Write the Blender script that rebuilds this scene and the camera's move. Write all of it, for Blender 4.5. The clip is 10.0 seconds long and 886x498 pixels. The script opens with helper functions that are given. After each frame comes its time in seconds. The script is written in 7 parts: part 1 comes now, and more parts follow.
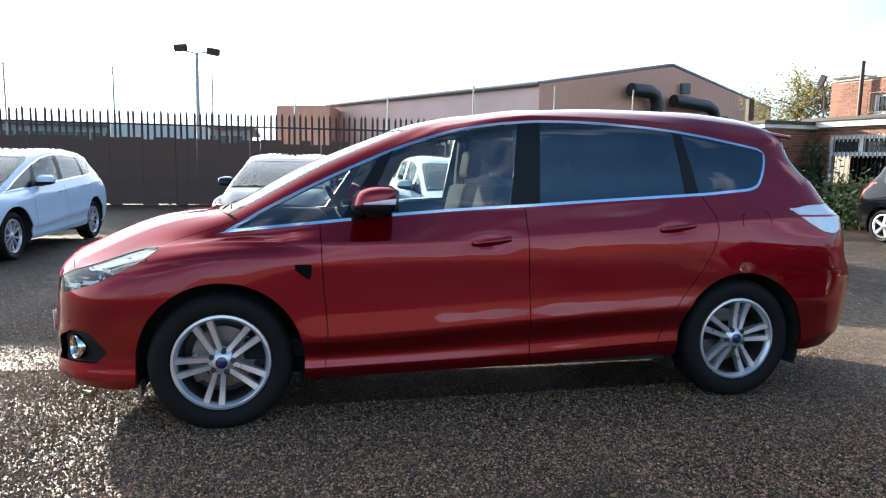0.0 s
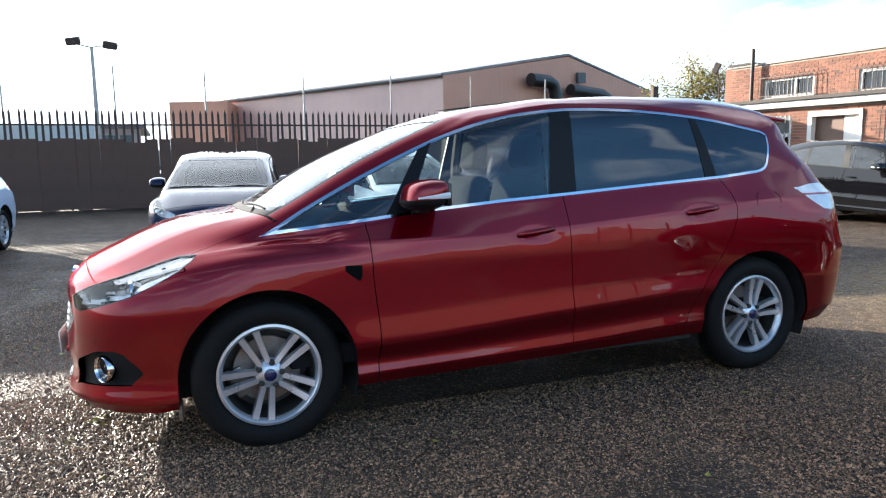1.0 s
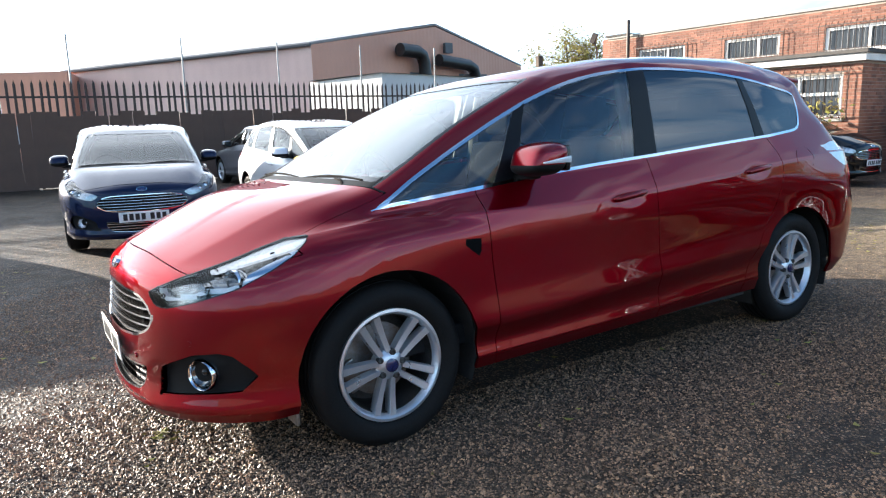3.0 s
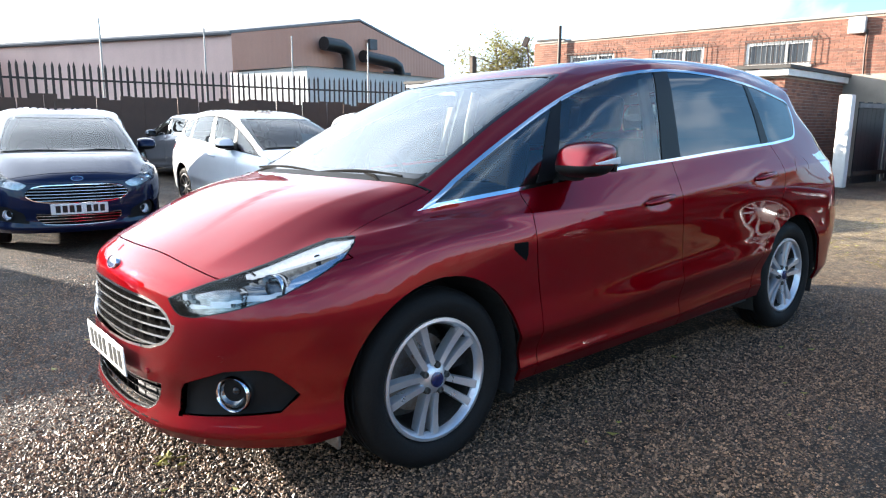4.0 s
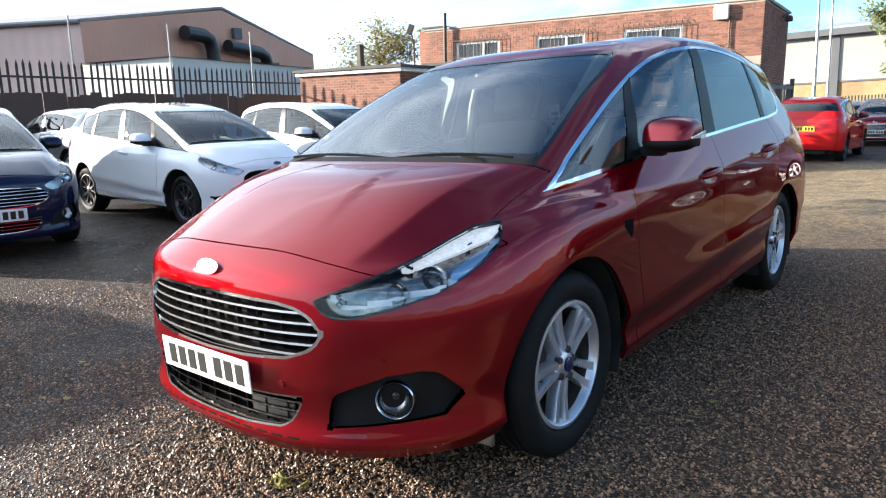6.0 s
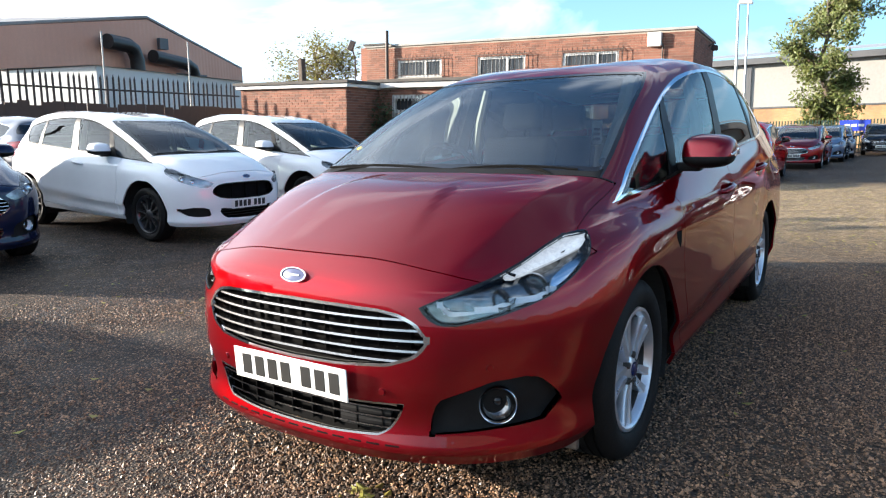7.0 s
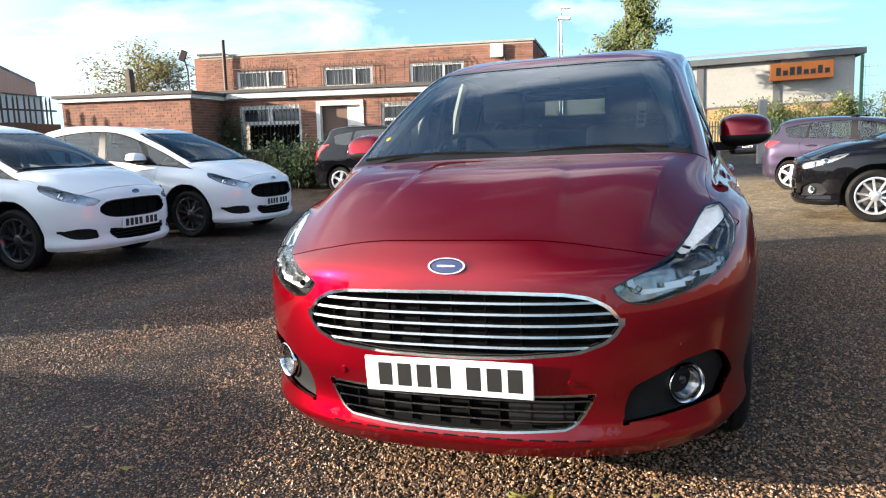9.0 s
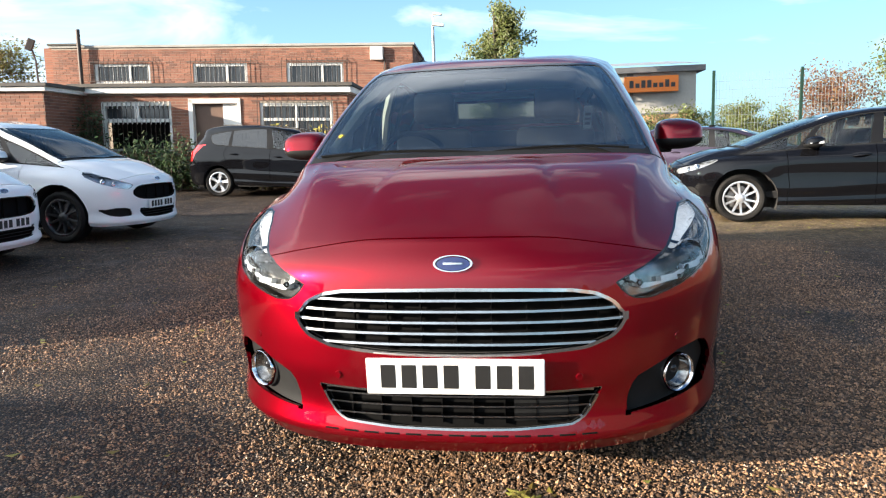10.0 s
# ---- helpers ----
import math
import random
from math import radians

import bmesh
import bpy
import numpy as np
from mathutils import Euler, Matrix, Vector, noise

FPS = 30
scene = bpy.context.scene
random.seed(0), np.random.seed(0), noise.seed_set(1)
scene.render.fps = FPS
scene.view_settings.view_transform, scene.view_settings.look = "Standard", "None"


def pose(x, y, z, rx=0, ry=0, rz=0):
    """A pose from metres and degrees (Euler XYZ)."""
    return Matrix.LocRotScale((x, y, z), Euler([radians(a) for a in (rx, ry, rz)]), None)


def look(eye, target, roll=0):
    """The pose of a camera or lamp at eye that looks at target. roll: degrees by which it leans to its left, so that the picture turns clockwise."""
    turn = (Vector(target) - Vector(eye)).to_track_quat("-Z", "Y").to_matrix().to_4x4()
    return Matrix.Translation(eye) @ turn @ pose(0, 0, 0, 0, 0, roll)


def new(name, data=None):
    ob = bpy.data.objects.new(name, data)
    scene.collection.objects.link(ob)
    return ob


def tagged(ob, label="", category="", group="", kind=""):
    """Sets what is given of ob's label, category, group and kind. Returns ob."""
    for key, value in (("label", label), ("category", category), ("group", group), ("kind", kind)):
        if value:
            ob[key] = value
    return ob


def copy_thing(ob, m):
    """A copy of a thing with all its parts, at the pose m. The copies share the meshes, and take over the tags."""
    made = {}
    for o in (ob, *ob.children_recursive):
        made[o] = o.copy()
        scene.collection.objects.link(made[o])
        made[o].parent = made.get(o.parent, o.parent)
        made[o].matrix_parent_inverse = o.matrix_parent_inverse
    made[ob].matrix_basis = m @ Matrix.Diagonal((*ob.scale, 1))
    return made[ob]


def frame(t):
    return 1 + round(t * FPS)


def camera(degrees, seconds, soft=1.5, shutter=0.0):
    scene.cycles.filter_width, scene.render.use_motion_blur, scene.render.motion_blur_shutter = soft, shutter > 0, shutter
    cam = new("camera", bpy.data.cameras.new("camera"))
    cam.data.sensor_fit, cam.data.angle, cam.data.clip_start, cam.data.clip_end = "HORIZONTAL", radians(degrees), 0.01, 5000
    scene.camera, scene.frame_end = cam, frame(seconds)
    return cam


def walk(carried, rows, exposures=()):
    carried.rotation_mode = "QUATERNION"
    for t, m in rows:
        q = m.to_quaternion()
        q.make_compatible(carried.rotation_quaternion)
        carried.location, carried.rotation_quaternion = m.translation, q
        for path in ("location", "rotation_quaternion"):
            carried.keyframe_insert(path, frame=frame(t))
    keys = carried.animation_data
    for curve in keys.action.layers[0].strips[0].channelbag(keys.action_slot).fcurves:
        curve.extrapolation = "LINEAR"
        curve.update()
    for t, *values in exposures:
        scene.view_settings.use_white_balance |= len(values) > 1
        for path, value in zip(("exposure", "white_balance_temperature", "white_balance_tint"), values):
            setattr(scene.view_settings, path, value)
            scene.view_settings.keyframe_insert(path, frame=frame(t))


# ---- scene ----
cam = camera(66.3, 10.0, soft=1.2)
PATH = [
    (0, (0.341, -4.272, 1.231), (0.776, -2.331, 1.03), 0.7),
    (0.5, (-0.066, -4.165, 1.237), (0.522, -2.265, 1.03), -1.5),
    (1, (-0.328, -3.977, 1.232), (0.381, -2.12, 1.008), -1.3),
    (1.5, (-0.563, -3.838, 1.252), (0.255, -2.028, 1.021), -0.0),
    (2, (-0.869, -3.699, 1.252), (0.046, -1.936, 1.019), -0.3),
    (2.5, (-1.058, -3.464, 1.229), (-0.062, -1.748, 0.981), -1.9),
    (2.7, (-1.121, -3.382, 1.231), (-0.106, -1.685, 0.937), -2.4),
    (3.8, (-1.501, -2.856, 1.231), (-0.284, -1.299, 0.926), -0.7),
    (4, (-1.525, -2.763, 1.229), (-0.269, -1.241, 0.902), -0.5),
    (4.5, (-1.609, -2.562, 1.243), (-0.303, -1.088, 0.896), -1.3),
    (5, (-1.813, -2.385, 1.235), (-0.381, -1.036, 0.877), -1.7),
    (5.5, (-1.97, -2.219, 1.237), (-0.545, -0.86, 0.888), -2.2),
    (5.7, (-2.007, -2.148, 1.223), (-0.555, -0.822, 0.857), -2.1),
    (6.8, (-2.396, -1.713, 1.207), (-0.757, -0.61, 0.899), -1.9),
    (7, (-2.449, -1.628, 1.206), (-0.8, -0.543, 0.885), -1.1),
    (7.5, (-2.531, -1.372, 1.184), (-0.829, -0.379, 0.836), -2.2),
    (8, (-2.625, -1.136, 1.181), (-0.841, -0.288, 0.864), -1.0),
    (8.5, (-2.758, -0.865, 1.145), (-0.913, -0.167, 0.817), -2.6),
    (9, (-2.75, -0.625, 1.12), (-0.877, 0.009, 0.822), -2.8),
    (9.5, (-2.773, -0.438, 1.106), (-0.854, 0.026, 0.79), -1.5),
    (10, (-2.802, -0.229, 1.112), (-0.842, 0.032, 0.809), -1.9),
]
walk(cam, [(t, look(eye, target, roll)) for t, eye, target, roll in PATH], [(0, 2.20, 6150, 10), (2.5, 2.20, 6080, 10), (4.5, 2.46, 6000, 10), (5.7, 2.13, 6000, 10), (7.0, 1.97, 6120, 10), (8.5, 1.90, 6250, 10), (10, 1.83, 6400, 10)])

# ---- light: low autumn sun behind the parked row, thin bright cloud ----
SUN_AZ, SUN_EL = 27.0, 13.1  # degrees west of +y, degrees up
sun_way = Vector((-math.sin(radians(SUN_AZ)) * math.cos(radians(SUN_EL)), math.cos(radians(SUN_AZ)) * math.cos(radians(SUN_EL)), math.sin(radians(SUN_EL))))
world = bpy.data.worlds.new("sky")
scene.world = world
world.use_nodes = True
wn, wl = world.node_tree.nodes, world.node_tree.links
wn.clear()
w_out = wn.new("ShaderNodeOutputWorld")
w_bg = wn.new("ShaderNodeBackground")
w_sky = wn.new("ShaderNodeTexSky")
w_sky.sky_type = "NISHITA"
w_sky.sun_disc = False
w_sky.sun_elevation = radians(SUN_EL)
w_sky.sun_rotation = radians(-SUN_AZ)
w_sky.air_density, w_sky.dust_density, w_sky.ozone_density = 1.0, 1.2, 1.4
w_co = wn.new("ShaderNodeTexCoord")
w_map = wn.new("ShaderNodeMapping")
w_map.inputs["Scale"].default_value = (1.0, 1.0, 3.2)
w_map.inputs["Location"].default_value = (0.3, 0.9, 0.1)
w_noise = wn.new("ShaderNodeTexNoise")
w_noise.inputs["Scale"].default_value = 2.3
w_noise.inputs["Detail"].default_value = 7.0
w_noise.inputs["Roughness"].default_value = 0.55
w_noise.inputs["Distortion"].default_value = 0.5
w_ramp = wn.new("ShaderNodeValToRGB")
w_ramp.color_ramp.elements[0].position = 0.48
w_ramp.color_ramp.elements[1].position = 0.72
w_mix = wn.new("ShaderNodeMix")
w_mix.data_type = "RGBA"
w_gain = wn.new("ShaderNodeMix")
w_gain.data_type = "RGBA"
w_gain.blend_type = "MULTIPLY"
w_gain.inputs["Factor"].default_value = 1.0
w_gain.inputs[7].default_value = (0.69, 1.02, 1.29, 1)
wl.new(w_co.outputs["Generated"], w_map.inputs["Vector"])
wl.new(w_map.outputs["Vector"], w_noise.inputs["Vector"])
wl.new(w_noise.outputs["Fac"], w_ramp.inputs["Fac"])
w_sep = wn.new("ShaderNodeSeparateXYZ")
wl.new(w_co.outputs["Generated"], w_sep.inputs[0])
w_low = wn.new("ShaderNodeMapRange")  # the cloud bank thins out towards the zenith
w_low.interpolation_type = "SMOOTHSTEP"
for key, value in (("From Min", 0.55), ("From Max", 0.86), ("To Min", 1.0), ("To Max", 0.10)):
    w_low.inputs[key].default_value = value
wl.new(w_sep.outputs["Z"], w_low.inputs["Value"])
w_mul = wn.new("ShaderNodeMath")
w_mul.operation = "MULTIPLY"
wl.new(w_ramp.outputs["Color"], w_mul.inputs[0])
wl.new(w_low.outputs["Result"], w_mul.inputs[1])
w_dot = wn.new("ShaderNodeVectorMath")  # bright haze gathers towards the sun
w_dot.operation = "DOT_PRODUCT"
wl.new(w_co.outputs["Generated"], w_dot.inputs[0])
w_dot.inputs[1].default_value = tuple(sun_way)
w_haze = wn.new("ShaderNodeMapRange")
w_haze.interpolation_type = "SMOOTHSTEP"
for key, value in (("From Min", 0.18), ("From Max", 0.92), ("To Min", 0.0), ("To Max", 0.82)):
    w_haze.inputs[key].default_value = value
wl.new(w_dot.outputs["Value"], w_haze.inputs["Value"])
wl.new(w_mul.outputs[0], w_mix.inputs["Factor"])
w_veil = wn.new("ShaderNodeMix")
w_veil.data_type = "RGBA"
wl.new(w_haze.outputs["Result"], w_veil.inputs["Factor"])
wl.new(w_mix.outputs[2], w_veil.inputs[6])
w_veil.inputs[7].default_value = (15.6, 16.4, 17.0, 1)
wl.new(w_sky.outputs["Color"], w_gain.inputs[6])
w_air = wn.new("ShaderNodeMapRange")  # pale air low over the horizon
w_air.interpolation_type = "SMOOTHSTEP"
for key, value in (("From Min", 0.0), ("From Max", 0.50), ("To Min", 0.48), ("To Max", 0.0)):
    w_air.inputs[key].default_value = value
wl.new(w_sep.outputs["Z"], w_air.inputs["Value"])
w_pale = wn.new("ShaderNodeMix")
w_pale.data_type = "RGBA"
w_pale.inputs[7].default_value = (4.4, 7.4, 9.6, 1)
wl.new(w_air.outputs["Result"], w_pale.inputs["Factor"])
wl.new(w_gain.outputs[2], w_pale.inputs[6])
wl.new(w_pale.outputs[2], w_mix.inputs[6])
w_mix.inputs[7].default_value = (10.1, 10.8, 11.4, 1)
wl.new(w_veil.outputs[2], w_bg.inputs["Color"])
w_bg.inputs["Strength"].default_value = 0.053
wl.new(w_bg.outputs["Background"], w_out.inputs["Surface"])

sun_data = bpy.data.lights.new("sun", "SUN")
sun_data.energy, sun_data.angle, sun_data.color = 5.0, radians(0.6), (1.0, 0.87, 0.70)
sun = new("sun", sun_data)
sun.matrix_world = look(sun_way * 60, (0, 0, 0))

# ---- materials ----
def mat(name, color, rough=0.6, metal=0.0, second=None, scale=8.0, fine=80.0, bump=0.0, bump_scale=None, coat=0.0, spec=0.5, object_space=True, contrast=(0.35, 0.65), rough_var=0.1):
    """A Principled material: two colours mixed by coarse and fine noise, with bump and a worn roughness."""
    m = bpy.data.materials.new(name)
    m.use_nodes = True
    n, l = m.node_tree.nodes, m.node_tree.links
    b = n["Principled BSDF"]
    b.inputs["Metallic"].default_value = metal
    b.inputs["Coat Weight"].default_value = coat
    b.inputs["Coat Roughness"].default_value = 0.04
    b.inputs["Specular IOR Level"].default_value = spec
    second = second or tuple(c * 0.8 for c in color)
    co = n.new("ShaderNodeTexCoord")
    src = co.outputs["Object"]
    a = n.new("ShaderNodeTexNoise")
    a.inputs["Scale"].default_value, a.inputs["Detail"].default_value = scale, 6.0
    f = n.new("ShaderNodeTexNoise")
    f.inputs["Scale"].default_value, f.inputs["Detail"].default_value = fine, 4.0
    l.new(src, a.inputs["Vector"])
    l.new(src, f.inputs["Vector"])
    add = n.new("ShaderNodeMath")
    add.operation = "MULTIPLY_ADD"
    add.inputs[1].default_value = 0.4
    l.new(f.outputs["Fac"], add.inputs[0])
    sc = n.new("ShaderNodeMath")
    sc.operation = "MULTIPLY"
    sc.inputs[1].default_value = 0.6
    l.new(a.outputs["Fac"], sc.inputs[0])
    l.new(sc.outputs[0], add.inputs[2])
    r = n.new("ShaderNodeMapRange")
    r.inputs["From Min"].default_value, r.inputs["From Max"].default_value = contrast
    l.new(add.outputs[0], r.inputs["Value"])
    mix = n.new("ShaderNodeMix")
    mix.data_type = "RGBA"
    mix.inputs[6].default_value, mix.inputs[7].default_value = (*color, 1), (*second, 1)
    l.new(r.outputs["Result"], mix.inputs["Factor"])
    l.new(mix.outputs[2], b.inputs["Base Color"])
    rr = n.new("ShaderNodeMapRange")
    rr.inputs["To Min"].default_value, rr.inputs["To Max"].default_value = max(0.02, rough - rough_var), min(1, rough + rough_var)
    l.new(a.outputs["Fac"], rr.inputs["Value"])
    l.new(rr.outputs["Result"], b.inputs["Roughness"])
    if bump:
        bn = n.new("ShaderNodeBump")
        bn.inputs["Strength"].default_value, bn.inputs["Distance"].default_value = 1.0, bump
        if bump_scale:
            g = n.new("ShaderNodeTexNoise")
            g.inputs["Scale"].default_value, g.inputs["Detail"].default_value = bump_scale, 5.0
            l.new(src, g.inputs["Vector"])
            l.new(g.outputs["Fac"], bn.inputs["Height"])
        else:
            l.new(f.outputs["Fac"], bn.inputs["Height"])
        l.new(bn.outputs["Normal"], b.inputs["Normal"])
    return m


def paint(name, color, metal=0.45, rough=0.38, flake=0.12, drops=False, edge=None, coat_ior=1.42):
    """Car paint: a metal-flake base under a clear coat with a faint film of dirt and dried drops."""
    m = mat(name, color, rough, metal, tuple(c * 0.86 for c in color), 1.7, 900.0, coat=1.0, spec=0.0, contrast=(0.3, 0.7), rough_var=0.05)
    n, l = m.node_tree.nodes, m.node_tree.links
    b = n["Principled BSDF"]
    b.inputs["Coat Roughness"].default_value = 0.03
    co = n["Texture Coordinate"]
    v = n.new("ShaderNodeTexVoronoi")
    v.inputs["Scale"].default_value = 160.0
    d = n.new("ShaderNodeTexNoise")
    d.inputs["Scale"].default_value, d.inputs["Detail"].default_value = 3.0, 5.0
    l.new(co.outputs["Object"], v.inputs["Vector"])
    l.new(co.outputs["Object"], d.inputs["Vector"])
    k = n.new("ShaderNodeMapRange")
    k.inputs["From Min"].default_value, k.inputs["From Max"].default_value = 0.45, 0.8
    k.inputs["To Min"].default_value, k.inputs["To Max"].default_value = 0.006, flake * 0.5
    l.new(d.outputs["Fac"], k.inputs["Value"])
    l.new(k.outputs["Result"], b.inputs["Coat Roughness"])
    if edge:  # the flakes keep their colour towards the edge-on view
        b.inputs["Specular Tint"].default_value = (*edge, 1)
    b.inputs["Coat IOR"].default_value = coat_ior
    if drops:  # dried rain spots: dull specks in the clear coat
        mask = n.new("ShaderNodeMapRange")
        mask.inputs["From Min"].default_value, mask.inputs["From Max"].default_value = 0.14, 0.22
        mask.inputs["To Min"].default_value, mask.inputs["To Max"].default_value = 0.55, 1.0
        l.new(v.outputs["Distance"], mask.inputs["Value"])
        cut = n.new("ShaderNodeMath")
        cut.operation = "MULTIPLY_ADD"
        l.new(d.outputs["Fac"], cut.inputs[0])
        cut.inputs[1].default_value = -1.6
        cut.inputs[2].default_value = 1.6
        cut.use_clamp = True
        best = n.new("ShaderNodeMath")
        best.operation = "MAXIMUM"
        l.new(mask.outputs["Result"], best.inputs[0])
        l.new(cut.outputs[0], best.inputs[1])
        l.new(best.outputs[0], b.inputs["Coat Weight"])
        bead = n.new("ShaderNodeMapRange")  # beads of rain standing on the clear coat, thick in places
        bead.inputs["From Min"].default_value, bead.inputs["From Max"].default_value = 0.0, 0.30
        bead.inputs["To Min"].default_value, bead.inputs["To Max"].default_value = 1.0, 0.0
        l.new(v.outputs["Distance"], bead.inputs["Value"])
        some = n.new("ShaderNodeMapRange")
        some.inputs["From Min"].default_value, some.inputs["From Max"].default_value = 0.50, 0.66
        l.new(d.outputs["Fac"], some.inputs["Value"])
        height = n.new("ShaderNodeMath")
        height.operation = "MULTIPLY"
        l.new(bead.outputs["Result"], height.inputs[0])
        l.new(some.outputs["Result"], height.inputs[1])
        wet = n.new("ShaderNodeBump")
        wet.inputs["Strength"].default_value, wet.inputs["Distance"].default_value = 0.5, 0.0008
        l.new(height.outputs[0], wet.inputs["Height"])
        l.new(wet.outputs["Normal"], b.inputs["Coat Normal"])
    return m


def glass(name, tint, gloss_rough=0.005, ior=1.5, film=0.05, haze=0.0):
    """Thin car glass: tinted see-through with a mirror sheen that grows towards the edge-on view."""
    m = bpy.data.materials.new(name)
    m.use_nodes = True
    n, l = m.node_tree.nodes, m.node_tree.links
    n.clear()
    out = n.new("ShaderNodeOutputMaterial")
    t = n.new("ShaderNodeBsdfTransparent")
    t.inputs["Color"].default_value = (*tint, 1)
    g = n.new("ShaderNodeBsdfGlossy")
    g.inputs["Roughness"].default_value = gloss_rough
    fr = n.new("ShaderNodeFresnel")
    fr.inputs["IOR"].default_value = ior
    dirt = n.new("ShaderNodeBsdfDiffuse")
    dirt.inputs["Color"].default_value = (0.55, 0.54, 0.5, 1)
    co = n.new("ShaderNodeTexCoord")
    no = n.new("ShaderNodeTexNoise")
    no.inputs["Scale"].default_value, no.inputs["Detail"].default_value = 6.0, 6.0
    mr = n.new("ShaderNodeMapRange")
    mr.inputs["From Min"].default_value, mr.inputs["From Max"].default_value = 0.4, 0.75
    mr.inputs["To Min"].default_value, mr.inputs["To Max"].default_value = 0.0, film
    l.new(co.outputs["Object"], no.inputs["Vector"])
    l.new(no.outputs["Fac"], mr.inputs["Value"])
    m0 = n.new("ShaderNodeMixShader")
    l.new(mr.outputs["Result"], m0.inputs["Fac"])
    l.new(t.outputs[0], m0.inputs[1])
    l.new(dirt.outputs[0], m0.inputs[2])
    base = m0
    if haze:  # road film that scatters low sun broadly about its mirror direction
        soft = n.new("ShaderNodeBsdfGlossy")
        soft.inputs["Roughness"].default_value = 0.34
        soft.inputs["Color"].default_value = (0.74, 0.90, 1.0, 1)
        base = n.new("ShaderNodeMixShader")
        base.inputs["Fac"].default_value = haze
        l.new(m0.outputs[0], base.inputs[1])
        l.new(soft.outputs[0], base.inputs[2])
    m1 = n.new("ShaderNodeMixShader")
    l.new(fr.outputs[0], m1.inputs["Fac"])
    l.new(base.outputs[0], m1.inputs[1])
    l.new(g.outputs[0], m1.inputs[2])
    l.new(m1.outputs[0], out.inputs["Surface"])
    return m


RED = paint("ruby_paint", (0.240, 0.001, 0.008), 0.8, 0.32, 0.02, drops=True, edge=(0.5, 0.04, 0.10), coat_ior=1.48)
NAVY = paint("navy_paint", (0.006, 0.011, 0.04), 0.3, 0.38, 0.04)
WHITE = paint("white_paint", (0.84, 0.85, 0.86), 0.0, 0.4, 0.06)
BLUEWHITE = paint("pale_blue_paint", (0.62, 0.74, 0.88), 0.0, 0.4, 0.06)
BLACKP = paint("black_paint", (0.004, 0.004, 0.005), 0.0, 0.38, 0.03)
GREYP = paint("silver_paint", (0.20, 0.21, 0.24), 0.7, 0.38, 0.05)
BRIGHTRED = paint("bright_red_paint", (0.55, 0.012, 0.014), 0.0)
PURPLE = paint("plum_paint", (0.045, 0.035, 0.058), 0.4, 0.38, 0.05)
BLUEP = paint("steel_blue_paint", (0.10, 0.16, 0.26), 0.5)
CHROME = mat("chrome", (0.82, 0.83, 0.85), 0.09, 1.0, (0.7, 0.71, 0.73), 5, 60, rough_var=0.05)
ALLOY = mat("alloy", (0.74, 0.75, 0.78), 0.3, 0.75, (0.62, 0.63, 0.66), 9, 140, rough_var=0.08)
DARKALLOY = mat("dark_alloy", (0.085, 0.085, 0.09), 0.3, 0.7)
# alloy darkened to carry the shade inside the rim; nuts share it
BARREL = mat("shaded_rim_metal", (0.10, 0.095, 0.09), 0.5, 0.6, (0.05, 0.045, 0.04), 12, 120)
RUBBER = mat("tyre_rubber", (0.005, 0.0048, 0.0047), 0.7, 0.0, (0.012, 0.011, 0.010), 11, 120, bump=0.0008, rough_var=0.2, spec=0.2)
BLACK = mat("black_plastic", (0.008, 0.008, 0.008), 0.6, 0.0, (0.014, 0.014, 0.014), 14, 300, bump=0.0003, spec=0.14)
GLOSSBLACK = mat("gloss_black", (0.008, 0.008, 0.009), 0.12, 0.0, (0.014, 0.014, 0.015), 5, 60, rough_var=0.06)
PILLAR = mat("pillar_black", (0.006, 0.006, 0.007), 0.4, 0.0, (0.009, 0.009, 0.010), 5, 60, spec=0.18)
WELL = mat("wheel_arch_liner", (0.012, 0.012, 0.012), 0.85, 0.0, (0.03, 0.028, 0.025), 10, 90, bump=0.001)
STEEL = mat("brake_steel", (0.32, 0.31, 0.30), 0.4, 0.8, (0.22, 0.16, 0.12), 14, 120)
GLASS_CLEAR = glass("windscreen_glass", (0.68, 0.77, 0.75), 0.003, 1.95, 0.004, 0.08)
GLASS_PARKED = glass("parked_windscreen_glass", (0.50, 0.58, 0.56), 0.003, 1.5, 0.006)
GLASS_SIDE = glass("side_glass", (0.76, 0.84, 0.83), 0.003, 1.9, 0.01)
GLASS_DOOR = glass("parked_door_glass", (0.60, 0.69, 0.67), 0.003, 1.8, 0.01)
GLASS_REAR = glass("rear_screen_glass", (0.24, 0.28, 0.27), 0.004, 1.6, 0.02)
GLASS_DARK = glass("privacy_glass", (0.05, 0.055, 0.065), 0.004, 1.95, 0.02)
GLASS_LAMP = glass("lamp_cover", (0.95, 0.97, 0.98), 0.004, 1.42, 0.02)
LAMPSILVER = mat("lamp_silver", (0.86, 0.87, 0.88), 0.22, 0.15, (0.55, 0.57, 0.59), 26, 120, rough_var=0.1)
LAMPHERO = mat("lamp_reflector", (0.34, 0.335, 0.325), 0.12, 0.9, (0.13, 0.128, 0.125), 30, 60, rough_var=0.08)
LAMPPARKED = mat("parked_lamp_reflector", (0.62, 0.64, 0.67), 0.2, 0.7, (0.30, 0.31, 0.33), 22, 60, rough_var=0.08)
LAMPRED = mat("tail_lamp_red", (0.45, 0.01, 0.012), 0.15, 0.0, (0.3, 0.006, 0.008), 20, 90, coat=1.0)
LAMPWHITE = mat("lamp_white", (0.85, 0.87, 0.88), 0.12, 0.1, (0.66, 0.68, 0.7), 20, 90, coat=1.0)
